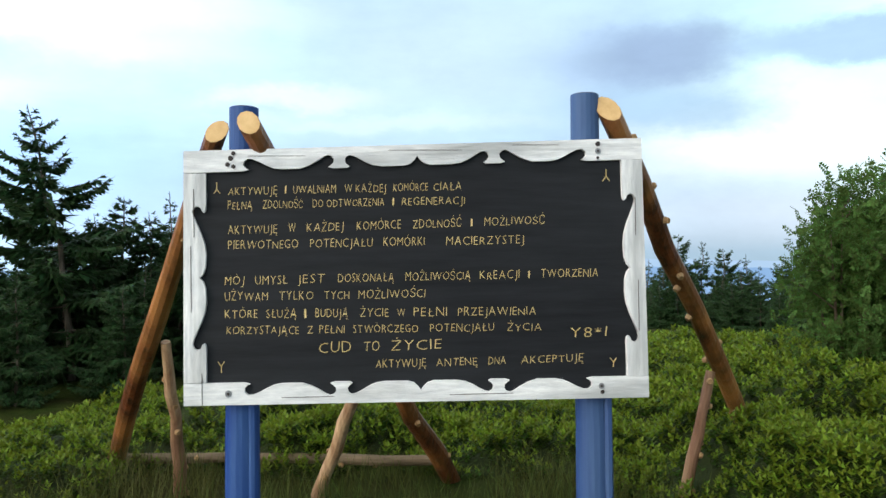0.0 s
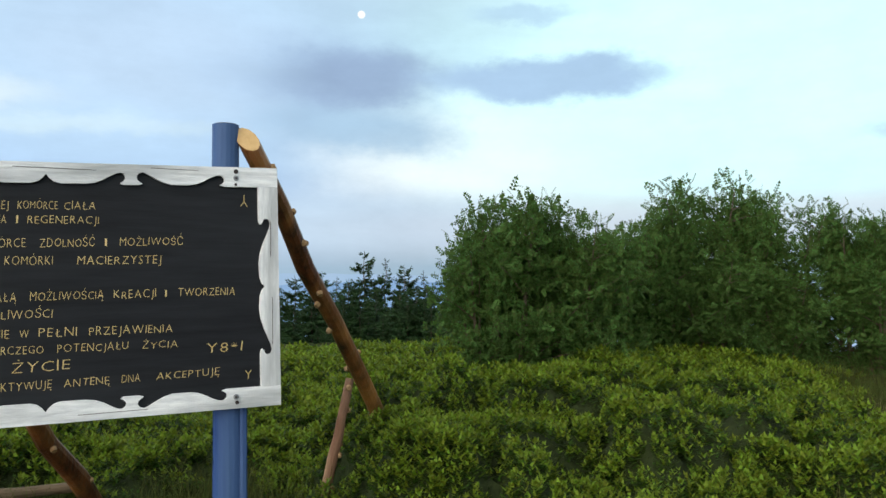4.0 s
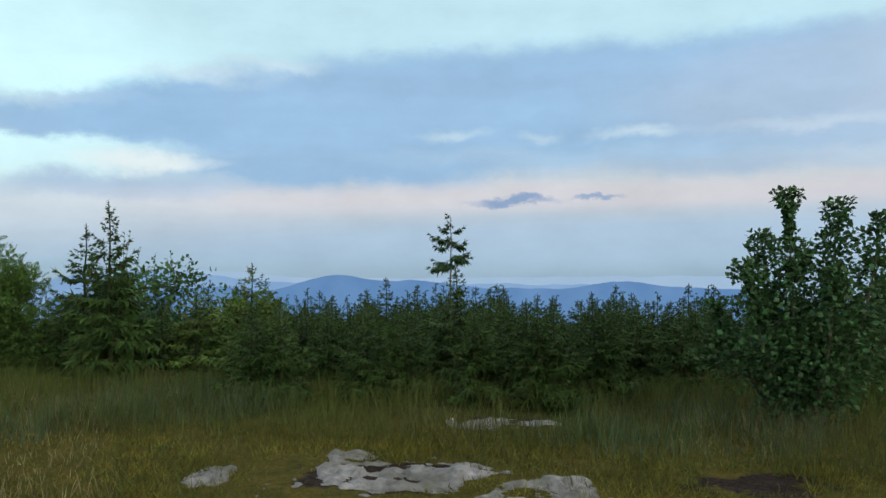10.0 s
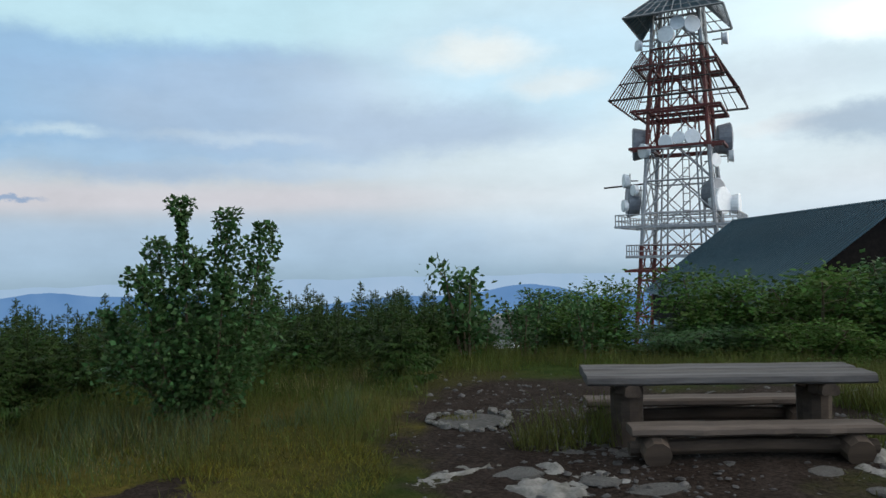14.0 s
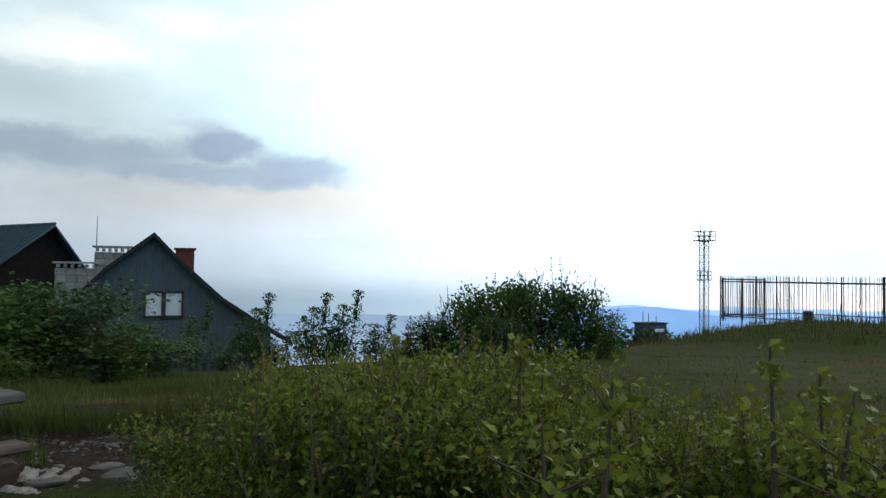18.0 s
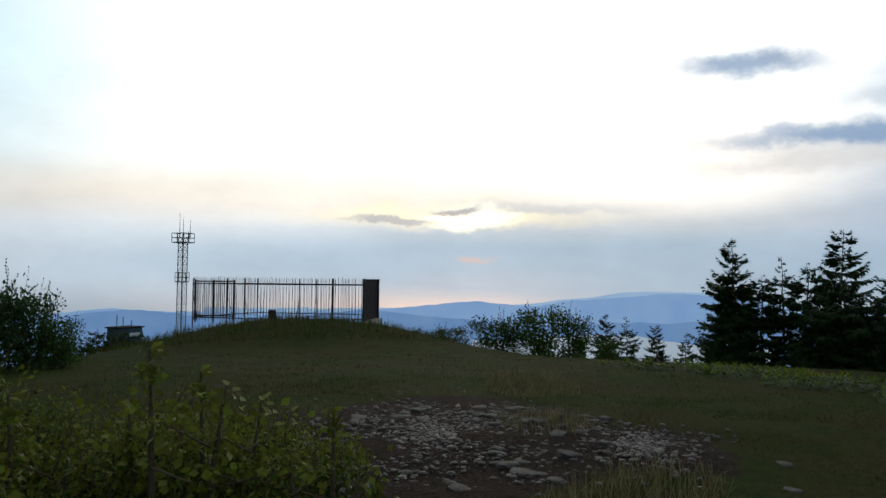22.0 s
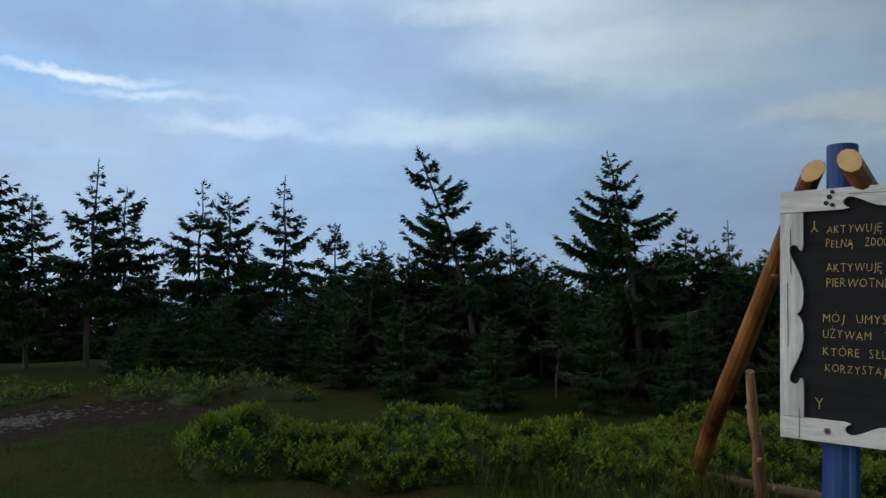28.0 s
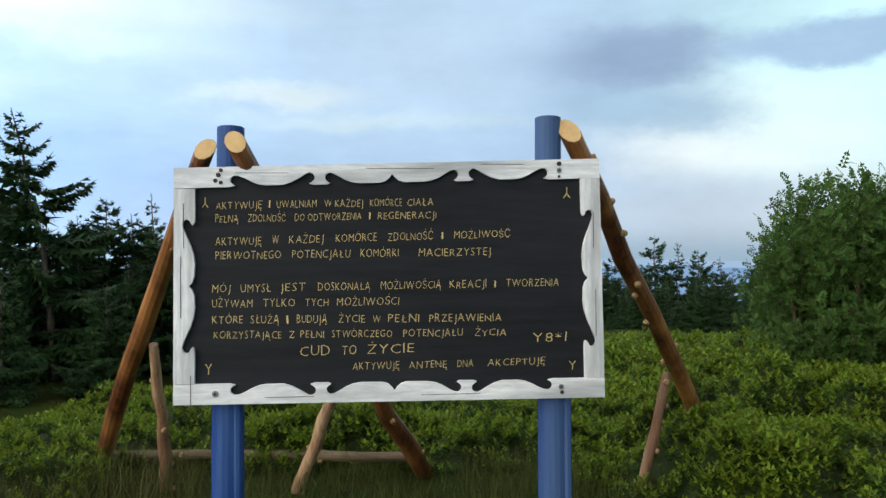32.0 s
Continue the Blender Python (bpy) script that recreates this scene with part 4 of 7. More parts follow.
def bilberries(spots, density, size, box_, label, fresh=1.0):
    """A springy carpet of bilberry: a humped mass of stems with upright leafy sprigs standing out of it."""
    x0, y0, x1, y1 = box_
    n = int((x1 - x0) * (y1 - y0) * density)
    x, y = rng.uniform(x0, x1, n), rng.uniform(y0, y1, n)
    keep = rng.random(n) < (4.6 / np.maximum(4.6, np.hypot(x, y))) ** 1.5
    x, y = x[keep], y[keep]
    h = inside(*wobble(x, y), spots)
    keep = h > 0.03
    x, y, h = x[keep], y[keep], h[keep]
    m, gap = mounds(x, y)
    # sprigs thin out in the clefts, so the dark sheet reads as shade there
    keep = rng.random(len(x)) < np.clip((gap - 0.12) / 0.30, 0.06, 1)
    x, y, h, m, gap = x[keep], y[keep], h[keep], m[keep], gap[keep]
    k = len(x)
    far = np.maximum(1.0, np.hypot(x, y) / 4.6) ** 0.62
    tall = size * far * (0.65 + 0.6 * rng.random(k)) * (0.75 + 0.5 * gap)
    P = np.stack([x, y, ground_z(x, y) + h * m - 0.45 * tall], 1)
    a, tilt = rng.random(k) * 6.283, 0.32 * rng.random(k)
    up = np.stack([np.cos(a) * tilt, np.sin(a) * tilt, np.ones(k)], 1)
    up /= np.linalg.norm(up, axis=1, keepdims=True)
    side = np.cross(up, rng.normal(0, 1, (k, 3)))
    side /= np.linalg.norm(side, axis=1, keepdims=True)
    turns = np.stack([side, np.cross(up, side), up], axis=2)
    v, f = stamp(LOWER[0], LOWER[1], turns, P, tall)
    ob = bulk("bilberry_shrubs", v, f, M["leaf_bilberry"])
    tagged(ob, label, "shrubs", kind="stuff")
    young = rng.random(k) < fresh * (0.35 + 0.6 * gap)
    v, f = stamp(UPPER[0], UPPER[1], turns[young], P[young], tall[young])
    bulk("young_shoots", v, f, M["shoot_bilberry"], ob, "pale yellow-green new leaves")
    # the mass of stems under the leaves, its shade put into a near-black colour
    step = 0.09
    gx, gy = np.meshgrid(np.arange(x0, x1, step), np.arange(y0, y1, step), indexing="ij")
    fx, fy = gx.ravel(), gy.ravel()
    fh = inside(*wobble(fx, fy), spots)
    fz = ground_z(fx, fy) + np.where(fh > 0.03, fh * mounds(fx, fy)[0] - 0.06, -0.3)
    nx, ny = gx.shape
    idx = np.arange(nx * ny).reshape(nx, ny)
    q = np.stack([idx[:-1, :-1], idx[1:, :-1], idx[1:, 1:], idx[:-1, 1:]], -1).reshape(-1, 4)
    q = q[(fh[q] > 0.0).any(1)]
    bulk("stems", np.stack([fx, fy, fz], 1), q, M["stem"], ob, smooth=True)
    return ob


def grass(spots, density, height, width, material, box_, label, avoid=(), clump=0.0, flat=0.0):
    x0, y0, x1, y1 = box_
    n = int((x1 - x0) * (y1 - y0) * density)
    x, y = rng.uniform(x0, x1, n), rng.uniform(y0, y1, n)
    d = inside(x, y, [(*s[:5], 1.0) for s in spots])
    keep = d > 0.25 * rng.random(n) ** 0.5 + 0.02
    for cx, cy, a, b, turn in avoid:
        c, s = math.cos(radians(turn)), math.sin(radians(turn))
        u, w = ((x - cx) * c + (y - cy) * s) / a, ((y - cy) * c - (x - cx) * s) / b
        keep &= u * u + w * w > 0.75 + 0.5 * rng.random(n)
    x, y = x[keep], y[keep]
    if clump:
        k = lumpy(x, y, 1.3)
        keep = rng.random(len(x)) < np.clip((k - 0.5 + clump * 0.5) / clump + 0.15, 0.1, 1)
        x, y = x[keep], y[keep]
    n = len(x)
    tall = height * (0.45 + 0.75 * rng.random(n)) * np.clip(0.25 + 1.5 * lumpy(x, y, 0.6), 0.3, 1.9)
    P = np.stack([x, y, ground_z(x, y) - 0.01], 1)
    a = rng.random(n) * 6.283
    tilt = 0.15 + 0.75 * rng.random(n) ** 2 + flat
    D = np.stack([np.cos(a) * tilt, np.sin(a) * tilt, np.ones(n)], 1)
    v, f = stamp(BLADE, BLADE_F, frames_of(D, rng.normal(0, 1.5, n)), P, np.stack([width * (0.7 + 0.6 * rng.random(n)), tall, tall], 1))
    return tagged(bulk("grass", v, f, material), label, "grass", kind="stuff")


def put(ob, x, y, turn=0.0, scale=1.0, sink=0.0, height=None):
    """Sets a plant on the ground."""
    ob.matrix_basis = pose(x, y, gz(x, y) - sink, 0, 0, turn)
    ob.scale = (scale, scale, scale if height is None else height)
    return ob


def again(ob, x, y, turn, scale=1.0, label="", tilt=0.0):
    c = copy_thing(ob, pose(x, y, gz(x, y), 0, tilt, turn))
    c.scale = (scale, scale, scale)
    if label:
        c["label"] = label
    return c

# ---- the painted board and its props ----
def glyphs(text):
    """Flat letter shapes of the built-in font, one mesh array for each character."""
    obs = {}
    for ch in sorted(set(text) - {" "}):
        cu = bpy.data.curves.new("glyph", "FONT")
        cu.body, cu.size, cu.resolution_u, cu.offset = ch, 1.0, 2, -0.017
        obs[ch] = new("glyph", cu)
    bpy.context.view_layer.update()
    dg = bpy.context.evaluated_depsgraph_get()
    out = {}
    for ch, ob in obs.items():
        me = bpy.data.meshes.new_from_object(ob.evaluated_get(dg))
        me.calc_loop_triangles()
        v = np.array([p.co[:] for p in me.vertices]).reshape(-1, 3)
        f = np.array([t.vertices[:] for t in me.loop_triangles]).reshape(-1, 3)
        out[ch] = (v, f)
        cu = ob.data
        bpy.data.meshes.remove(me)
        bpy.data.objects.remove(ob)
        bpy.data.curves.remove(cu)
    return out


def contour(pattern, total, scale):
    """The fretted inner edge of a rail, mirrored about its middle: (along, inwards) points."""
    pts = [(u * 0.5 * total / pattern[-1][0], w * scale) for u, w in pattern]
    return pts + [(total - u, w) for u, w in reversed(pts[:-1])]


# hook, swell, tab, swell, and a cusp in the middle: along and inwards, in hundredths of a rail's depth
LONG_EDGE = [(0, 100), (262, 100), (288, 93), (276, 87), (264, 74), (266, 56), (280, 44), (300, 44), (330, 56), (362, 74), (396, 89), (430, 95), (515, 95),
             (556, 82), (594, 62), (622, 44), (640, 36), (656, 41), (668, 55), (666, 72), (654, 84), (642, 92), (662, 98), (728, 98), (740, 91), (726, 81),
             (717, 66), (722, 49), (736, 40), (754, 43), (778, 55), (812, 76), (846, 90), (886, 96), (986, 96), (1014, 88), (1034, 70), (1046, 52)]
SIDE_EDGE = [(0, 100), (150, 100), (170, 97), (178, 90), (170, 82), (156, 76), (148, 61), (154, 47), (171, 39), (194, 44), (228, 58), (272, 78), (320, 94), (366, 100), (428, 97), (458, 86), (474, 70)]


def build_board():
    yaw = 8.28
    t = thing("information_board", "black hand-lettered board in a fretted white wooden frame on blue posts", "sign board", (-1.413, 3.358, 0), yaw)
    W, S = 2.125, 0.100

    def top(u):
        return 2.033 + 0.0268 * u

    def low(u):
        return 0.877 - 0.006 * u

    def out(u, z):
        """The frame spreads a little towards its foot."""
        f = (2.05 - z) / 1.18
        return u + f * (-0.008 + 0.027 * u / W)

    bm = bmesh.new()
    prism(bm, [(0.015, low(0) + 0.015), (W + 0.004, low(W) + 0.015), (W - 0.015, top(W) - 0.015), (0.015, top(0) - 0.015)], 0.02)
    part("panel", bm, M["black_board"], t, "matt black painted board").matrix_basis = pose(0, 0.0215, 0)
    line_ = contour(LONG_EDGE, W, S / 100)
    for name, lab, pts in (("top_rail", "white brushed paint, fretted lower edge", [(u, top(u) - w) for u, w in [(0, 0), (W, 0)] + line_[::-1]]),
                           ("bottom_rail", "white brushed paint, fretted upper edge", [(u, low(u) + w) for u, w in [(0, 0), (W, 0)] + line_[::-1]])):
        bm = bmesh.new()
        prism(bm, [(out(u, z), z) for u, z in pts], 0.024)
        part(name, bm, M["white_paint"], t, lab)
    for flip in (False, True):
        u0 = W if flip else 0.0
        z0, z1 = low(u0) + S + 0.002, top(u0) - S - 0.002
        pts = [(0, 0), (z1 - z0, 0)] + contour(SIDE_EDGE, z1 - z0, S / 100)[::-1]
        bm = bmesh.new()
        prism(bm, [(out((W - w) if flip else w, z0 + u), z0 + u) for u, w in pts], 0.024)
        part("side_rail", bm, M["white_paint_up"], t)
    for x, z, r in ((0.224, 2.022, 0.010), (0.212, 1.999, 0.012), (0.198, 1.971, 0.011), (0.224, 1.962, 0.010), (1.914, 2.062, 0.012), (1.914, 2.028, 0.014), (1.913, 1.996, 0.007), (0.193, 0.928, 0.016), (1.915, 0.924, 0.014), (1.920, 0.896, 0.010)):
        bm = bmesh.new()
        rod(bm, (x, -0.004, z), (x, 0.012, z), r, r * 0.9, 10)
        washer = part("bolt", bm, M["steel_grey"] if r > 0.0125 else M["steel_dark"], t)
        bm = bmesh.new()
        rod(bm, (x, -0.007, z), (x, -0.003, z), r * 0.45, r * 0.4, 6)
        part("bolt_head", bm, M["steel_dark"], washer)
    # dark checks in the rails
    for x, z, ln, up in ((0.03, 1.45, 0.30, 1), (0.075, 0.94, 0.16, 1), (0.045, 1.75, 0.22, 1), (0.42, 2.01, 0.26, 0), (1.10, 2.035, 0.34, 0), (1.62, 2.058, 0.22, 0), (2.10, 1.30, 0.24, 1), (1.35, 0.90, 0.30, 0), (0.55, 0.905, 0.24, 0), (2.09, 1.72, 0.18, 1)):
        bm = bmesh.new()
        box(bm, (0.0025, 0.003, ln) if up else (ln, 0.003, 0.0022), (x, -0.0005, z))
        part("crack", bm, M["dark_wood"], t)
    G = glyphs(("*18ABCDEGHIJKLMNOPRSTUWYZÓĄĆĘŁŚŻ"))
    g = np.random.default_rng(3)

    def line(z0, z1, cap, *words):
        first, last = words[1], words[-1]
        for text, x0, x1 in zip(words[0::3], words[1::3], words[2::3]):
            V, F, pen = [], [], 0.0
            for ch in text:
                v, f = G[ch]
                lo, hi = v[:, 0].min(), v[:, 0].max()
                a = g.normal(0, 0.04)
                p = v.copy()
                p[:, 0] -= lo
                p[:, 0], p[:, 1] = p[:, 0] + p[:, 1] * (0.05 + a), p[:, 1] * (1 + 0.05 * g.normal()) + 0.02 * g.normal()
                p[:, 0] += pen
                pen += hi - lo + 0.17
                V.append(p)
                F.append(f)
            s = max(p[:, 0].max() for p in V)
            if text == "I":
                x0, x1 = x0 - 0.002, x0 + 0.007
            for p, f in zip(V, F):
                x = x0 + (x1 - x0) * p[:, 0] / s
                z = z0 + (z1 - z0) * (x - first) / (last - first) + p[:, 1] * cap / 0.70
                bulk("letter", np.stack([x, np.full(len(p), 0.0185), z], 1), f, M["ochre"], t)

    line(1.832, 1.851, 0.038, "AKTYWUJĘ", 0.195, 0.419, "I", 0.453, 0.459, "UWALNIAM", 0.490, 0.686, "W", 0.726, 0.760, "KAŻDEJ", 0.777, 0.916, "KOMÓRCE", 0.950, 1.111, "CIAŁA", 1.137, 1.268)
    line(1.767, 1.785, 0.037, "PEŁNĄ", 0.193, 0.303, "ZDOLNOŚĆ", 0.351, 0.533, "DO", 0.578, 0.626, "ODTWORZENIA", 0.643, 0.907, "I", 0.947, 0.955, "REGENERACJI", 0.989, 1.284)
    line(1.653, 1.688, 0.040, "AKTYWUJĘ", 0.193, 0.416, "W", 0.467, 0.499, "KAŻDEJ", 0.550, 0.720, "KOMÓRCE", 0.779, 0.983, "ZDOLNOŚĆ", 1.040, 1.267, "I", 1.312, 1.318, "MOŻLIWOŚĆ", 1.374, 1.661)
    line(1.585, 1.597, 0.040, "PIERWOTNEGO", 0.193, 0.510, "POTENCJAŁU", 0.564, 0.853, "KOMÓRKI", 0.901, 1.093, "MACIERZYSTEJ", 1.193, 1.561)
    line(1.421, 1.437, 0.040, "MÓJ", 0.176, 0.266, "UMYSŁ", 0.314, 0.459, "JEST", 0.507, 0.631, "DOSKONAŁĄ", 0.691, 0.948, "MOŻLIWOŚCIĄ", 1.002, 1.305, "KREACJI", 1.350, 1.537, "I", 1.580, 1.588, "TWORZENIA", 1.639, 1.911)
    line(1.348, 1.350, 0.040, "UŻYWAM", 0.176, 0.371, "TYLKO", 0.422, 0.577, "TYCH", 0.628, 0.742, "MOŻLIWOŚCI", 0.784, 1.095)
    line(1.269, 1.261, 0.040, "KTÓRE", 0.176, 0.323, "SŁUŻĄ", 0.363, 0.498, "I", 0.538, 0.543, "BUDUJĄ", 0.586, 0.733, "ŻYCIE", 0.792, 0.922, "W", 0.962, 0.999, "PEŁNI", 1.038, 1.194, "PRZEJAWIENIA", 1.245, 1.612)
    line(1.195, 1.187, 0.037, "KORZYSTAJĄCE", 0.182, 0.509, "Z", 0.549, 0.574, "PEŁNI", 0.603, 0.719, "STWÓRCZEGO", 0.758, 1.058, "POTENCJAŁU", 1.114, 1.414, "ŻYCIA", 1.476, 1.637)
    line(1.101, 1.110, 0.048, "CUD", 0.600, 0.747, "TO", 0.806, 0.879, "ŻYCIE", 0.933, 1.167)
    line(1.027, 1.037, 0.037, "AKTYWUJĘ", 0.859, 1.094, "ANTENĘ", 1.142, 1.334, "DNA", 1.385, 1.466, "AKCEPTUJĘ", 1.540, 1.839)
    line(1.150, 1.155, 0.048, "Y8*1", 1.775, 1.953)
    for pts in (((0.144, 1.892), (0.144, 1.860), (0.130, 1.841), (0.158, 1.841)), ((1.958, 1.945), (1.958, 1.911), (1.941, 1.888), (1.975, 1.888)),
                ((0.157, 1.021), (0.157, 1.049), (0.142, 1.072), (0.171, 1.072)), ((1.980, 1.008), (1.981, 1.031), (1.964, 1.051), (1.995, 1.051))):
        bm = bmesh.new()
        for k in (0, 2, 3):
            rod(bm, (pts[1][0], 0.0195, pts[1][1]), (pts[k][0], 0.0195, pts[k][1]), 0.0022, None, 5)
        part("painted_mark", bm, M["ochre"], t)
    for x, foot, tp in ((0.250, 0.228, 2.252), (1.886, 1.903, 2.318)):
        bm = bmesh.new()
        tube(bm, [(foot - 0.004, 0.128, -0.3), (foot, 0.126, 0.7), (x - 0.003, 0.122, 1.8), (x, 0.122, tp)], [0.084, 0.080, 0.070, 0.068], 18)
        p = part("post", bm, M["blue_paint"], t, "round wooden post in worn blue paint")
        bm = bmesh.new()
        rod(bm, (x, 0.122, tp - 0.002), (x, 0.122, tp + 0.004), 0.062, 0.060, 18)
        part("top_cut", bm, M["old_wood"], p)
        bm = bmesh.new()
        rod(bm, (foot + 0.058, 0.058, -0.3), (foot + 0.060, 0.066, 0.862), 0.022, 0.02, 8)
        part("split_strip", bm, M["blue_paint"], p)


def bent_log(name, a, b, r0, r1, material, label, seed, cut=True, knots=7, cat="log", sway=0.010):
    """A trimmed trunk with knots, set at a slant."""
    g = np.random.default_rng(seed)
    t = thing(name, label, cat)
    a, b = Vector(a), Vector(b)
    n = 7
    pts, rad = [], []
    for k in range(n + 1):
        s = k / n
        j = Vector(g.normal(0, sway, 3)) if 0 < k < n else Vector((0, 0, 0))
        pts.append(a + (b - a) * s + j)
        rad.append((r0 + (r1 - r0) * s) * (1 + 0.06 * g.normal()))
    bm = bmesh.new()
    tube(bm, pts, rad, 12)
    d = (b - a).normalized()
    if cut:
        n2 = Vector((0.10, -1.0, 0.30)).normalized()
        bm.verts.ensure_lookup_table()
        last = bm.verts[-12:]
        for v in last:
            v.co += d * ((b - v.co).dot(n2) / d.dot(n2))
        face = [v.co + n2 * 0.003 for v in last]
    trunk = part("trunk", bm, material, t)
    for k in range(knots):
        s = 0.08 + 0.86 * (k + g.random()) / knots
        c = a + (b - a) * s
        side = d.orthogonal()
        side.rotate(Matrix.Rotation(g.random() * 6.28, 3, d))
        rr = r0 + (r1 - r0) * s
        bm = bmesh.new()
        rod(bm, c + side * rr * 0.7, c + side * (rr + 0.0025), 0.022, 0.015, 8)
        part("knot", bm, M["knot"], trunk)
    if cut:
        bm = bmesh.new()
        ring = [bm.verts.new(b + (p - b) * 0.97) for p in face]
        back = [bm.verts.new(b + (p - b) * 0.97 - n2 * 0.006) for p in face]
        bm.faces.new(ring)
        for k in range(len(ring)):
            bm.faces.new((back[k], back[(k + 1) % len(ring)], ring[(k + 1) % len(ring)], ring[k]))
        bmesh.ops.recalc_face_normals(bm, faces=bm.faces)
        part("cut_end", bm, M["cut_wood"], t, "pale fresh sawn end")
    return t


build_board()
LOGL = "slanting debarked brown log propping up the board"
bent_log("prop_log", (-2.89, 5.33, -0.1), (-1.31, 3.50, 2.143), 0.062, 0.052, M["log"], LOGL, 11, True, 12)
bent_log("prop_log", (-0.32, 5.33, -0.1), (-1.109, 3.36, 2.155), 0.062, 0.052, M["log"], LOGL, 12, True, 12)
bent_log("prop_log", (1.94, 5.70, -0.1), (0.543, 3.72, 2.243), 0.062, 0.050, M["log"], LOGL, 13, True, 12)
STK = "thin peeled stake bracing a prop log"
bent_log("brace_stake", (-2.09, 4.86, -0.1), (-1.99, 4.40, 1.05), 0.045, 0.028, M["peeled"], STK, 14, False, 6, "stake", 0.006)
bent_log("brace_stake", (-1.22, 4.83, -0.1), (-0.75, 4.35, 1.0), 0.042, 0.038, M["peeled"], STK, 15, False, 6, "stake", 0.006)
bent_log("brace_stake", (1.07, 4.70, -0.1), (1.29, 4.76, 0.82), 0.042, 0.030, M["peeled"], STK, 16, False, 6, "stake", 0.006)
bent_log("ground_beam", (-3.05, 5.30, 0.12), (-0.45, 5.20, 0.14), 0.042, 0.036, M["beam"], "trimmed log lying across the feet of the props", 17, False, 6, "log")

# ---- table, fire ring, stones ----
def plank(length, width, thick, seed, wane=0.02):
    """A rough-sawn plank along x, its edges waney and its corners worn."""
    g = np.random.default_rng(seed)
    bm = bmesh.new()
    n = 14
    rings = []
    for k in range(n + 1):
        x = -length / 2 + length * k / n + (g.normal(0, 0.012) if k in (0, n) else 0)
        w1, w2 = width / 2 + g.normal(0, wane), width / 2 + g.normal(0, wane)
        z = g.normal(0, 0.0015)
        c = 0.016
        rings.append([bm.verts.new(p) for p in ((x, -w1, z - thick / 2 + c), (x, -w1 + c, z - thick / 2), (x, w2 - c, z - thick / 2), (x, w2, z - thick / 2 + c),
                                                (x, w2 - c * 0.6, z + thick / 2 - c), (x, w2 - 2 * c, z + thick / 2), (x, -w1 + 2 * c, z + thick / 2), (x, -w1 + c * 0.6, z + thick / 2 - c))])
    for a, b in zip(rings, rings[1:]):
        for k in range(8):
            bm.faces.new((a[k], a[(k + 1) % 8], b[(k + 1) % 8], b[k]))
    bm.faces.new(rings[0][::-1])
    bm.faces.new(rings[-1])
    bmesh.ops.recalc_face_normals(bm, faces=bm.faces)
    return bm


def move(ob, x, y, z, rx=0, ry=0, rz=0):
    ob.matrix_basis = pose(x, y, z, rx, ry, rz)
    return ob


def build_table():
    zt = gz(3.53, -6.52) - 0.065
    t = thing("picnic_table", "weathered grey plank table of thick rough timber on stump legs", "table", (3.53, -6.52, zt), 46.5)
    for k, y in enumerate((-0.16, 0.16)):
        move(part("top_plank", plank(2.09, 0.30, 0.075, 40 + k, 0.004), M["old_wood"], t), 0, y, 0.60)
    for x in (-0.72, 0.72):
        bm = bmesh.new()
        tube(bm, [(0, 0, -0.15), (0, 0, 0.2), (0, 0, 0.50)], [0.14, 0.125, 0.13], 12)
        move(part("leg", bm, M["dark_wood"], t), x, 0, 0)
        move(part("crosspiece", plank(0.56, 0.17, 0.085, 50 + int(x)), M["dark_wood"], t), x, 0, 0.52, 0, 0, 90)
    for y, ln, lab in ((0.56, 1.75, "bench of a half log beside the weathered plank table"), (-0.60, 2.0, "bench of a half log beside the weathered plank table")):
        c, s = math.cos(radians(48)), math.sin(radians(48))
        px, py = 3.57 - s * y - (0.05 * c), -6.56 + c * y - 0.05 * s
        b = thing("bench", lab, "bench", (px, py, gz(px, py) - 0.02), 48, "benches at the plank table")
        move(part("seat", plank(ln, 0.25, 0.065, 60 + int(y * 10), 0.007), M["bench_wood"], b), 0, 0, 0.235)
        for x in (-ln * 0.4, ln * 0.4):
            bm = bmesh.new()
            tube(bm, [(0, -0.16, 0.05), (0, 0, 0.09), (0, 0.16, 0.05)], [0.10, 0.115, 0.10], 10)
            move(part("log_support", bm, M["dark_wood"], b), x, 0, 0.03)
        bm = bmesh.new()
        tube(bm, [(-ln * 0.5, 0.02, 0.1), (0, 0, 0.12), (ln * 0.5, 0.02, 0.1)], [0.055, 0.06, 0.055], 10)
        part("lower_log", bm, M["dark_wood"], b)


def stone_mesh(seed, flat):
    g = np.random.default_rng(seed)
    bm = bmesh.new()
    bmesh.ops.create_icosphere(bm, subdivisions=2, radius=1.0)
    for v in bm.verts:
        k = 1 + 0.28 * noise.noise(v.co * 1.3 + Vector((seed * 7, 0, 0))) + 0.12 * noise.noise(v.co * 3.1 + Vector((0, seed * 5, 0)))
        v.co *= k
        v.co.x, v.co.y = round(v.co.x * 3) / 3 * 0.35 + v.co.x * 0.65, v.co.y
        v.co.z = max(-0.5, min(0.62, v.co.z)) * flat
    me = bpy.data.meshes.new("stone")
    bm.to_mesh(me)
    bm.free()
    me.materials.append(M["stone"])
    return me


STONES = [stone_mesh(k, f) for k, f in enumerate((0.35, 0.5, 0.3, 0.7, 0.25, 0.45))]


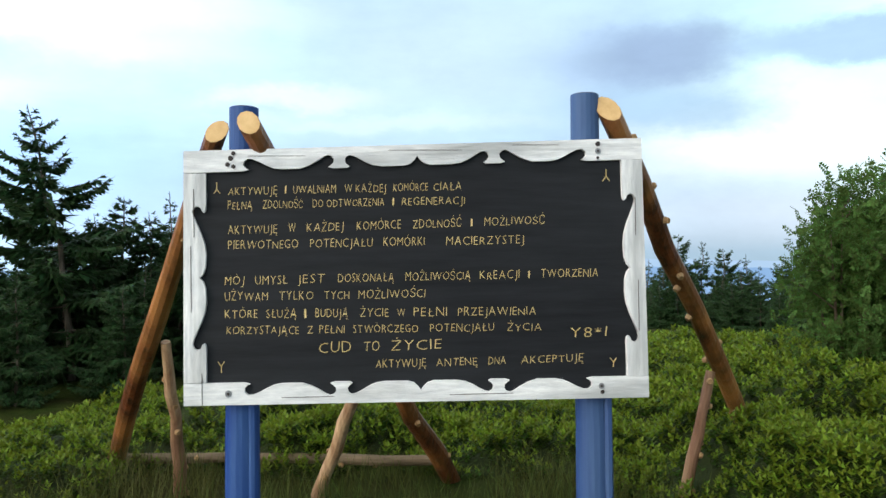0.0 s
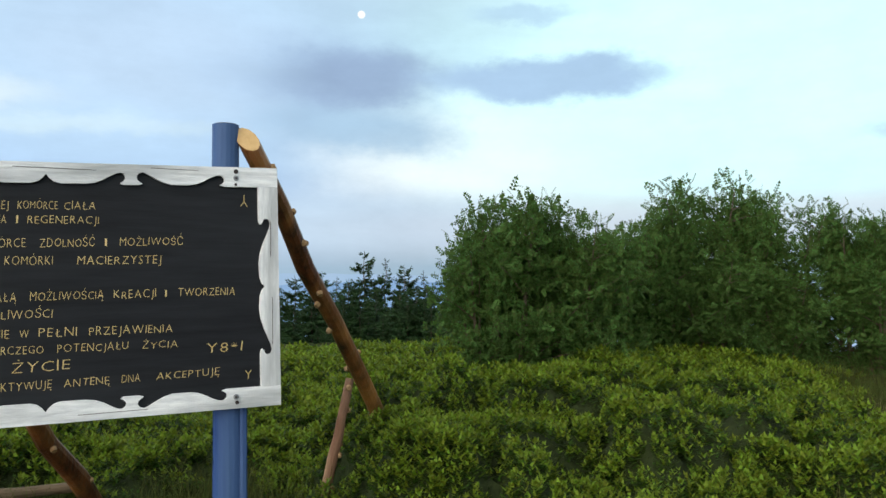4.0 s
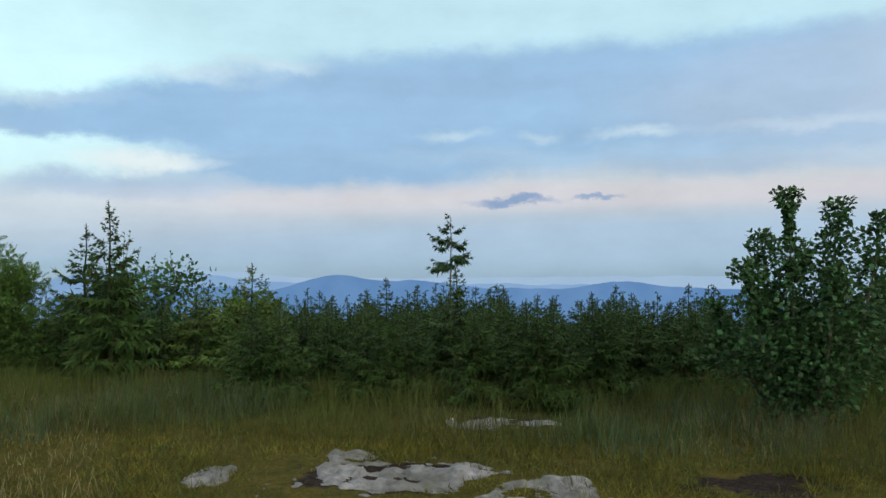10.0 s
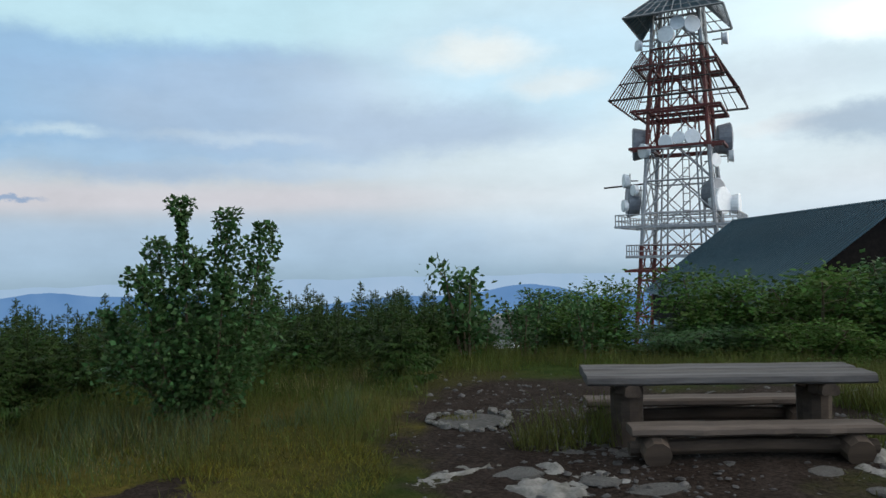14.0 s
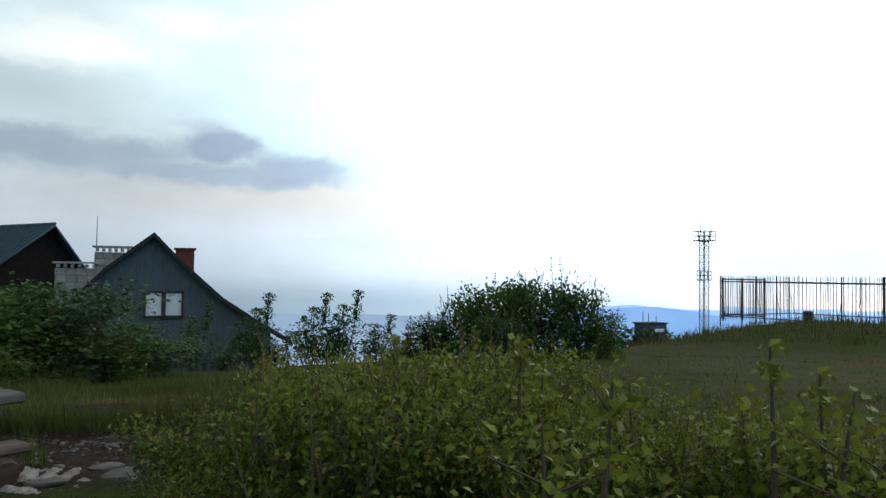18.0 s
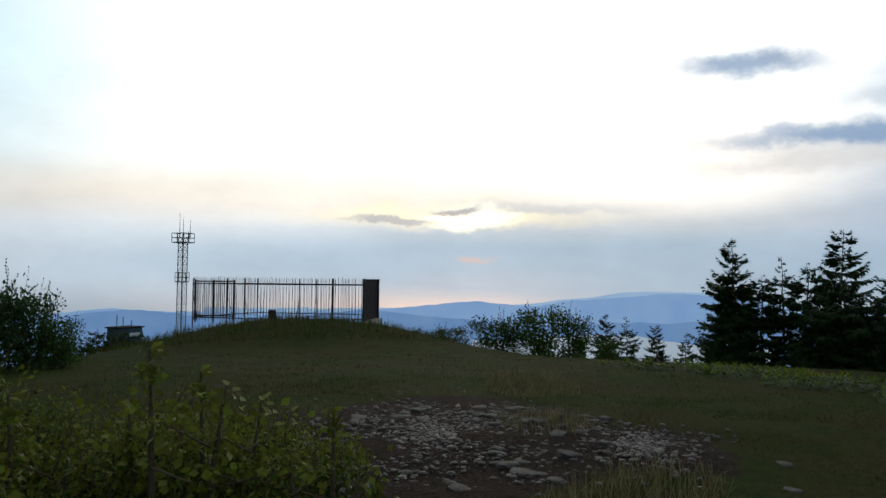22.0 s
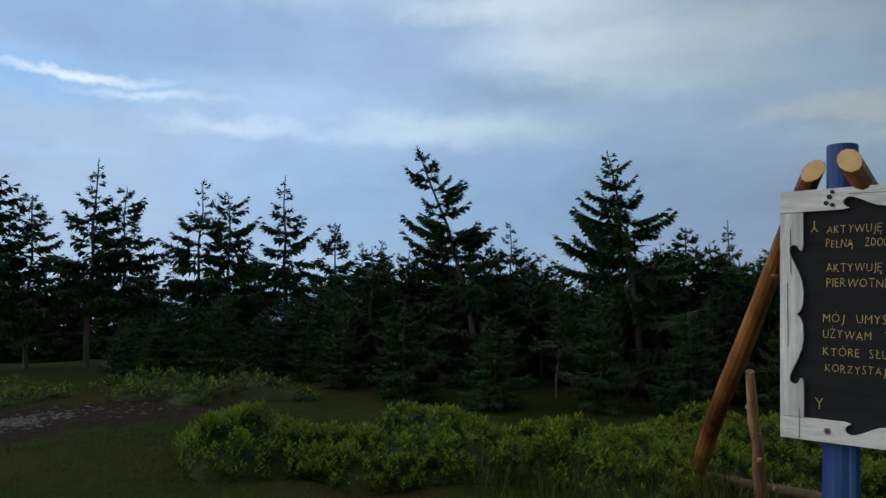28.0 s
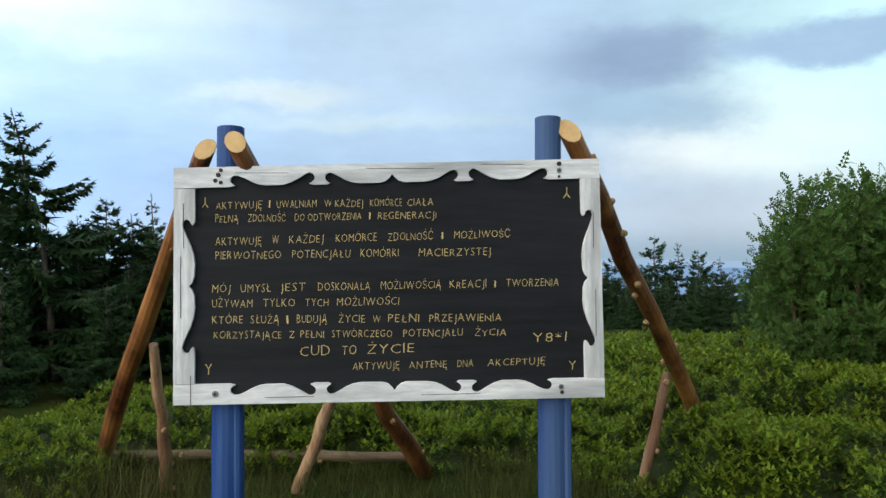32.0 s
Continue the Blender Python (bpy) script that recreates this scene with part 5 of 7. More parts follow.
def stone(x, y, size, k, turn=0.0, sink=0.3, label="grey flat stone bedded in worn ground", group="", parent=None, long=1.0):
    ob = new("stone", STONES[k % len(STONES)])
    ob.matrix_basis = pose(x, y, gz(x, y) - size * 0.1 * sink, 4 * math.sin(k * 3.1), 5 * math.cos(k * 2.3), turn)
    ob.scale = (size * long * 0.85, size * 0.85, size)
    if parent is None:
        tagged(ob, label, "stone", group)
    else:
        ob.parent = parent
    return ob


M["rock"] = surf("rock", (0.085, 0.082, 0.077), (0.27, 0.262, 0.252), 11, 0.9, 0.9, c3=(0.075, 0.072, 0.055), big=0.8)


def build_fire_ring():
    cx, cy = 5.57, -5.72
    t = thing("fire_ring", "ring of stones round a cold bed of ash", "fire pit", (cx, cy, gz(cx, cy)))
    bm = bmesh.new()
    bmesh.ops.create_circle(bm, cap_ends=True, radius=0.32, segments=20)
    for v in bm.verts:
        v.co.z = 0.012 + 0.01 * noise.noise(v.co * 5)
    part("ash_bed", bm, M["ash"], t)
    for k in range(26):
        a = 6.283 * k / 26 + 0.07 * math.sin(k * 5)
        ob = new("ring_stone", STONES[k % 6])
        ob.parent = t
        ob.material_slots[0].link = "OBJECT"
        ob.material_slots[0].material = M["rock"]
        r = 0.37 + 0.045 * math.sin(k * 7)
        s = 0.036 + 0.014 * math.sin(k * 3.7)
        ob.matrix_basis = pose(r * math.cos(a), r * math.sin(a), 0.02, 12 * math.sin(k * 4.1), 14 * math.sin(k * 2.3), 137 * k)
        ob.scale = (s * 1.25, s, s * 1.9)


build_table()
build_fire_ring()


def outcrop(cx, cy, a, b, turn, seed, lift=0.0):
    """Bedrock that breaks through thin turf: an uneven, stepped sheet whose high parts show."""
    step = 0.028
    nx, ny = int(2 * a / step), int(2 * b / step)
    V, Q = [], []
    co, si = math.cos(radians(turn)), math.sin(radians(turn))
    for i in range(nx):
        for j in range(ny):
            u, w = -a + i * step, -b + j * step
            x, y = cx + u * co - w * si, cy + u * si + w * co
            f = noise.fractal((x * 3.0 + seed, y * 1.2, seed), 0.9, 2.0, 4)
            cell = noise.voronoi((x * 4.6 + seed, y * 2.2, 0.5))[0]
            h = 0.045 * f + 0.030 * noise.fractal((x * 8 + seed, y * 8, 1), 0.7, 2.0, 3) + 0.05 * min(0.3, cell[1] - cell[0]) + 0.035 * noise.cell((x * 2.3, y * 3.1 + seed, 0)) - 0.02 + lift
            h -= 0.10 * max(0.0, (u / a) ** 2 + (w / b) ** 2 - 0.45)
            V.append((x, y, gz(x, y) + min(h, 0.055)))
    for i in range(nx - 1):
        for j in range(ny - 1):
            Q.append((i * ny + j, (i + 1) * ny + j, (i + 1) * ny + j + 1, i * ny + j + 1))
    tagged(bulk("rock_outcrop", np.array(V), np.array(Q), M["rock"], smooth=True), "pale cracked bedrock showing through thin turf", "rock", kind="structure")


outcrop(5.9, 0.1, 0.62, 1.35, 8, 3, 0.006)
outcrop(5.38, -1.35, 0.36, 0.62, 20, 5, 0.004)
outcrop(3.95, -4.75, 0.5, 0.9, -40, 7)
outcrop(2.4, -6.8, 0.5, 0.9, 30, 9, -0.015)
outcrop(7.6, -1.1, 0.35, 0.6, 0, 12, 0.02)
for k, (x, y, s, turn, lg) in enumerate([(4.4, -4.5, 0.15, 30, 1.4), (4.1, -4.8, 0.17, 60, 1.5), (3.75, -5.75, 0.13, 20, 1.6), (4.2, -5.5, 0.11, 45, 1.5), (3.6, -5.1, 0.13, 10, 1.4), (2.0, -7.2, 0.13, 40, 1.5),
                                       (1.85, -6.9, 0.16, 90, 1.3), (2.3, -6.7, 0.12, 15, 1.4), (2.6, -6.3, 0.15, 70, 1.3), (3.9, -5.95, 0.14, 40, 1.6), (3.1, -6.0, 0.12, 35, 1.2), (2.15, -6.1, 0.13, 5, 1.4), (3.2, -5.2, 0.15, 60, 1.6)]):
    stone(x, y, s, k + 2, turn, 0.9, "flat grey stone on the trodden earth by the table", "stones by the table", None, lg).scale.z *= 0.45
g_ = np.random.default_rng(21)
# scree west of the shrubs: the larger stones singly, chips as one lot
for k in range(170):
    a, r = g_.random() * 6.283, g_.random() ** 0.5
    x, y = -5.6 + 2.2 * r * math.cos(a), -6.0 + 2.0 * r * math.sin(a)
    stone(x, y, 0.034 + 0.085 * g_.random() ** 3, k, g_.random() * 360, 0.5, "angular grey stone of the worn stony patch", "stones of the stony patch", None, 1.2 + 0.4 * g_.random())
for k, (x, y, s) in enumerate([(-5.9, -6.85, 0.15), (-6.05, -6.6, 0.11), (-4.9, -6.9, 0.10), (-4.5, -7.1, 0.11), (-7.0, -3.0, 0.09), (-6.2, -2.7, 0.08)]):
    stone(x, y, s, k + 1, 50 * k, 0.7, "angular grey stone of the worn stony patch", "stones of the stony patch", None, 1.5)


def chips(n, spots, size, label):
    V, F, c = [], [], 0
    base = np.array([(-1, -0.6, 0), (0.8, -0.8, 0), (1, 0.5, 0), (-0.5, 0.9, 0), (-0.7, -0.4, 0.5), (0.6, -0.5, 0.45), (0.7, 0.35, 0.5), (-0.4, 0.6, 0.4)])
    fc = np.array([(4, 5, 6, 7), (0, 1, 5, 4), (1, 2, 6, 5), (2, 3, 7, 6), (3, 0, 4, 7)])
    P = []
    for cx, cy, a, b, turn in spots:
        m = n // len(spots)
        t, r = g_.random(m) * 6.283, np.abs(g_.normal(0, 0.52, m))
        u, w = a * r * np.cos(t), b * r * np.sin(t)
        co, si = math.cos(radians(turn)), math.sin(radians(turn))
        P.append(np.stack([cx + u * co - w * si, cy + u * si + w * co], 1))
    P = np.concatenate(P)
    z = ground_z(P[:, 0], P[:, 1])
    k = len(P)
    s = size * (0.25 + 1.5 * g_.random(k) ** 4)
    up = np.stack([np.cos(t2 := g_.random(k) * 6.283), np.sin(t2), 0.12 * g_.normal(size=k)], 1)
    v, f = stamp(base, fc, frames_of(up, g_.normal(0, 0.15, k)), np.stack([P[:, 0], P[:, 1], z], 1), np.stack([s, s * (0.6 + 0.6 * g_.random(k)), s * (0.5 + 0.5 * g_.random(k))], 1))
    m = M["stone_chips"]
    tagged(bulk("gravel", v, f, m), label, "gravel", kind="stuff")


M["stone_chips"] = surf("stone_chips", (0.012, 0.011, 0.0115), (0.056, 0.053, 0.054), 9, 0.6, 0.3, island=0.6, spec=0.5)
chips(13000, BARE[:2] + BARE[4:5] + BARE[4:6] + [(-9.3, 2.2, 0.8, 2.2, -12)], 0.025, "scattered grey stone chips on bare earth")
move(thing("litter", "pale scrap of litter on the earth by the bench", "litter"), 4.0, -6.22, gz(4.0, -6.22))
bm_ = bmesh.new()
rod(bm_, (-0.07, 0, 0.03), (0.07, 0.02, 0.035), 0.025, 0.02, 8)
part("scrap", bm_, M["litter"], bpy.data.objects["litter"])

# ---- fence, masts, house, tower ----
def build_fence():
    pts = [(-15.9, -29.4), (-17.9, -24.8), (-20.55, -23.9), (-23.7, -26.4), (-20.6, -31.6)]
    base = -0.12
    for i in range(5):
        a, b = Vector((*pts[i], 0)), Vector((*pts[(i + 1) % 5], 0))
        ln = (b - a).length
        turn = math.degrees(math.atan2(b.y - a.y, b.x - a.x))
        solid = i == 2
        t = thing("iron_fence", "run of dark rusty iron railings on the knoll" if not solid else "dark solid sheet panel closing the fence", "fence", (a.x, a.y, base), turn, "fence runs")
        h = 1.78
        for x in ((0.0, ln * 0.5) if not solid else (0.0, ln - 0.06)):
            bm = bmesh.new()
            box(bm, (0.075, 0.075, h + 0.35) if solid or (i == 1 and x > 0) else (0.042, 0.042, h + 0.30), (x + 0.04, 0, h / 2 - 0.17), None, 0.006)
            part("post", bm, M["steel_dark"], t)
            bm = bmesh.new()
            rod(bm, (x + 0.04, 0, h * 0.6), (x + 0.04, 0.35, -0.1), 0.010, None, 5)
            part("stay", bm, M["steel_dark"], t)
        if solid:
            bm = bmesh.new()
            box(bm, (ln - 0.1, 0.012, h), (ln / 2, 0.05, h / 2))
            sheet = part("sheet", bm, M["sheet_dark"], t)
            for k in range(int(ln / 0.25)):
                bm = bmesh.new()
                box(bm, (0.03, 0.02, h), (0.15 + 0.25 * k, 0.066, h / 2))
                part("rib", bm, M["sheet_dark"], sheet)
            bm = bmesh.new()
            box(bm, (ln + 0.3, 0.35, 0.5), (ln / 2, 0, -0.27), None, 0.02)
            part("plinth", bm, M["concrete"], t, "grey concrete footing")
            continue
        for z in (0.12, h - 0.26):
            bm = bmesh.new()
            box(bm, (ln, 0.03, 0.04), (ln / 2, 0, z))
            part("rail", bm, M["steel_dark"], t)
        bar = None
        g = np.random.default_rng(i)
        for k in range(int(ln / 0.145)):
            if bar is None:
                bm = bmesh.new()
                rod(bm, (0, 0, 0), (0, 0, h - 0.06), 0.011, None, 4)
                rod(bm, (0, 0, h - 0.06), (0, 0, h + 0.04), 0.011, 0.002, 4)
                bar = part("bar", bm, M["steel_dark"], t)
                bar.matrix_basis = pose(0.1, 0, 0)
            else:
                o = new("bar", bar.data)
                o.parent = t
                o.matrix_basis = pose(0.1 + 0.145 * k, 0, 0.02 * g.normal(), 0.5 * g.normal(), 0.6 * g.normal(), 0)
    g8 = thing("iron_gate", "closely barred dark iron gate leaf in the fence", "gate", (pts[0][0], pts[0][1], base), math.degrees(math.atan2(pts[1][1] - pts[0][1], pts[1][0] - pts[0][0])))
    for x in (0.12, 1.0, 2.0):
        bm = bmesh.new()
        box(bm, (0.055, 0.05, 1.78), (x, 0.07, 0.80), None, 0.006)
        part("stile", bm, M["steel_dark"], g8)
    for z in (0.2, 1.62):
        bm = bmesh.new()
        box(bm, (1.9, 0.03, 0.045), (1.06, 0.075, z))
        part("rail", bm, M["steel_dark"], g8)
    bar = None
    for k in range(22):
        if bar is None:
            bm = bmesh.new()
            rod(bm, (0, 0, 0.1), (0, 0, 1.66), 0.010, None, 4)
            bar = part("bar", bm, M["steel_dark"], g8)
            bar.matrix_basis = pose(0.2, 0.1, 0)
        else:
            o = new("bar", bar.data)
            o.parent = g8
            o.matrix_basis = pose(0.2 + 0.082 * k, 0.1, 0)
    s = thing("marker_post", "small dark boundary stone inside the fence", "post", (-19.2, -28.4, gz(-19.2, -28.4)))
    bm = bmesh.new()
    box(bm, (0.3, 0.3, 0.9), (0, 0, 0.25), None, 0.05)
    part("stone_block", bm, M["steel_dark"], s)


def lattice(bm, a, b, r):
    rod(bm, a, b, r, None, 4, False)


def build_mast():
    x, y = -28.5, -53.5
    z0 = gz(x, y)
    t = thing("radio_mast", "slim white lattice mast with a railed top platform and whip aerials", "mast", (x, y, z0), 20)
    h, w = 4.75 - z0, 0.24
    c = [(w, w), (-w, w), (-w, -w), (w, -w)]
    for p in c:
        bm = bmesh.new()
        rod(bm, (*p, 0), (*p, h), 0.035, None, 5)
        part("leg", bm, M["steel_white"], t)
    n = int(h / 0.5)
    for i in range(4):
        bm = bmesh.new()
        for k in range(n):
            a, b = c[i], c[(i + 1) % 4]
            z1, z2 = h * k / n, h * (k + 1) / n
            lattice(bm, (*a, z1), (*b, z2), 0.018)
            lattice(bm, (*a, z2), (*b, z2), 0.018)
        part("lattice", bm, M["steel_white"], t)
    for z, rr in ((h - 0.4, 0.58), (h - 3.4, 0.36)):
        bm = bmesh.new()
        box(bm, (rr * 2, rr * 2, 0.08), (0, 0, z))
        deck = part("platform", bm, M["steel_grey"], t)
        bm = bmesh.new()
        for zz in (0.35, 0.7):
            for s in (-1, 1):
                rod(bm, (-rr, s * rr, z + zz), (rr, s * rr, z + zz), 0.025, None, 4)
                rod(bm, (s * rr, -rr, z + zz), (s * rr, rr, z + zz), 0.025, None, 4)
        for ax in (-rr, 0, rr):
            for ay in (-rr, 0, rr):
                if ax or ay:
                    rod(bm, (ax, ay, z), (ax, ay, z + 0.72), 0.03, None, 4)
        part("railing", bm, M["steel_grey"], deck)
    for ax, ay, hh in ((0, 0, 1.5), (0.5, 0.1, 1.8), (-0.3, 0.4, 1.3), (-0.55, 0, 0.5)):
        bm = bmesh.new()
        rod(bm, (ax, ay, h), (ax, ay, h + hh), 0.03, 0.012, 5)
        part("aerial", bm, M["steel_grey"], t)
    x, y = -25.4, -56.1
    z0, top = gz(x, y), -2.15
    t = thing("equipment_hut", "low dark hut with a pale window band and aerials", "hut", (x, y, z0), 20)
    bm = bmesh.new()
    box(bm, (2.1, 1.4, 3.0), (0, 0, top - z0 - 1.5), None, 0.03)
    part("wall", bm, M["roof_metal"], t)
    bm = bmesh.new()
    box(bm, (2.3, 1.6, 0.10), (0, 0, top - z0 + 0.06))
    part("roof", bm, M["roof_dark"], t)
    bm = bmesh.new()
    box(bm, (1.25, 0.03, 0.26), (-0.15, 0.715, top - z0 - 0.48), None, 0.008)
    part("window_band", bm, M["white_paint"], t, "pale window band")
    for ax in (-0.6, 0.2, 0.8):
        bm = bmesh.new()
        rod(bm, (ax, 0, top - z0), (ax, 0, top - z0 + 0.75 + 0.3 * ax), 0.035, None, 5)
        part("aerial", bm, M["steel_grey"], t)


def build_house():
    # local x runs along the gable, y backwards, z from the level of the hilltop
    t = thing("mountain_hut", "grey boarded gable house with a dark flared roof", "house", (8.75, -27.75, 0), 190)
    apex, ztop = 2.72, 2.85
    wall = [(0.35, -3.4), (0.35, 0.62), (1.25, 1.56), (apex, ztop - 0.08), (3.62, 1.82), (5.0, 0.54), (6.75, -0.62), (6.75, -3.4)]
    bm = bmesh.new()
    prism(bm, wall, 7.5)
    w = part("gable_wall", bm, M["wall_grey"], t, "grey-green weathered boarding")
    for k in range(26):
        x = 0.45 + k * 0.25
        top = np.interp(x, [p[0] for p in wall[1:7]], [p[1] for p in wall[1:7]])
        bm = bmesh.new()
        box(bm, (0.03, 0.02, top + 3.3), (x, -0.008, (top - 3.4) / 2))
        part("batten", bm, M["wall_grey"], w)
    for side, line in (("left", [(apex, ztop), (1.2, 1.62), (0.0, 0.35), (-0.55, -0.35)]), ("right", [(apex, ztop), (3.65, 1.88), (5.05, 0.6), (6.9, -0.62), (7.5, -0.95)])):
        bm = bmesh.new()
        up = [(x, z) for x, z in line]
        lowr = [(x, z - 0.16) for x, z in reversed(line)]
        prism(bm, up + lowr, 8.2)
        r = part("roof_slope", bm, M["roof_dark"], t)
        r.matrix_basis = pose(0, -0.32, 0.02 if side == "left" else 0.0)
    # window: two sashes with white blinds in dark frames
    for x in (2.74, 3.39):
        bm = bmesh.new()
        for dx, dz, sx, sz in ((-0.29, 0, 0.07, 0.92), (0.29, 0, 0.07, 0.92), (0, 0.43, 0.65, 0.07), (0, -0.43, 0.65, 0.09)):
            box(bm, (sx, 0.09, sz), (x + dx, -0.04, 0.36 + dz))
        win = part("window", bm, M["steel_dark"], t, "dark frame with a pale drawn blind")
        bm = bmesh.new()
        box(bm, (0.52, 0.02, 0.80), (x, -0.02, 0.36))
        part("blind", bm, M["blind"], win)
    bm = bmesh.new()
    box(bm, (0.72, 0.75, 1.9), (3.75, 4.3, 1.45), None, 0.02)
    ch = part("chimney", bm, M["brick_red"], t, "red brick chimney")
    bm = bmesh.new()
    box(bm, (0.85, 0.85, 0.08), (3.75, 4.3, 2.42))
    part("cap", bm, M["brick_red"], ch)
    # two stepped masonry parapets between the roofs
    s = thing("masonry_parapet", "pale stone terrace wall with a dentilled top", "wall", (9.75, -29.6, 0), 190)
    for x0, wd, top in ((0.0, 1.4, 1.78), (1.28, 1.25, 2.38)):
        for row in range(7):
            z = top - 0.32 - 0.26 * row
            for k in range(4):
                bm = bmesh.new()
                box(bm, (wd / 4 - 0.015, 0.6, 0.245), (x0 + wd * (k + 0.5) / 4 + (0.04 if row % 2 else 0), 0.3, z), None, 0.01)
                part("block", bm, M["masonry"], s)
        for k in range(6):
            bm = bmesh.new()
            box(bm, (0.10, 0.2, 0.12), (x0 + wd * (k + 0.5) / 6, -0.02, top - 0.12), None, 0.01)
            part("dentil", bm, M["masonry"], s)
        bm = bmesh.new()
        box(bm, (wd + 0.12, 0.85, 0.07), (x0 + wd / 2, 0.3, top))
        part("coping", bm, M["masonry"], s)
        bm = bmesh.new()
        box(bm, (wd, 0.5, 4.0), (x0 + wd / 2, 0.32, top - 2.3))
        part("core", bm, M["concrete"], s)
    bm = bmesh.new()
    rod(bm, (1.32, 0.3, 2.3), (1.32, 0.3, 3.5), 0.022, 0.012, 6)
    part("aerial", bm, M["steel_grey"], s)
    # long metal roof behind
    b = thing("long_shed", "long building under a blue-green ribbed metal roof", "building", (11.6, -35.2, 0), -43)
    ln, run, ridge_z, eave_z = 21.5, 6.2, 3.45, -1.3
    for sgn in (1, -1):
        bm = bmesh.new()
        prism(bm, [(0, 0), (ln, 0), (ln, -0.1), (0, -0.1)], run * 1.0)
        for v in bm.verts:
            f = v.co.y / run
            v.co = Vector((v.co.x + 0.15 * f, sgn * v.co.y * (1.0 if sgn > 0 else 0.62), ridge_z + (eave_z - ridge_z) * f + v.co.z))
        bmesh.ops.recalc_face_normals(bm, faces=bm.faces)
        r = part("roof_slope", bm, M["roof_metal"], b, "blue-green profiled sheet")
        for k in range(70 if sgn == 1 else 0):
            bm = bmesh.new()
            x = 0.15 + ln * k / 70
            rod(bm, (x, 0.05, ridge_z + 0.01), (x + 0.15, run - 0.02, eave_z + 0.02), 0.025, None, 4)
            part("rib", bm, M["roof_metal"], r)
    bm = bmesh.new()
    prism(bm, [(-0.6 * run + 0.4, eave_z - 2), (run - 0.5, eave_z - 2), (run - 0.5, eave_z + 0.25), (0, ridge_z - 0.15), (-0.6 * run + 0.4, eave_z + 0.35)], ln - 0.9)
    wl = part("wall", bm, M["sheet_dark"], b, "dark timber gable and walls")
    wl.matrix_basis = pose(0.45, 0, 0, 0, 0, 90) @ Matrix.Diagonal((1, -1, 1, 1))
    bm = bmesh.new()
    rod(bm, (0, 0, ridge_z + 0.03), (ln, 0, ridge_z + 0.03), 0.06, None, 6)
    part("ridge_cap", bm, M["roof_metal"], b)


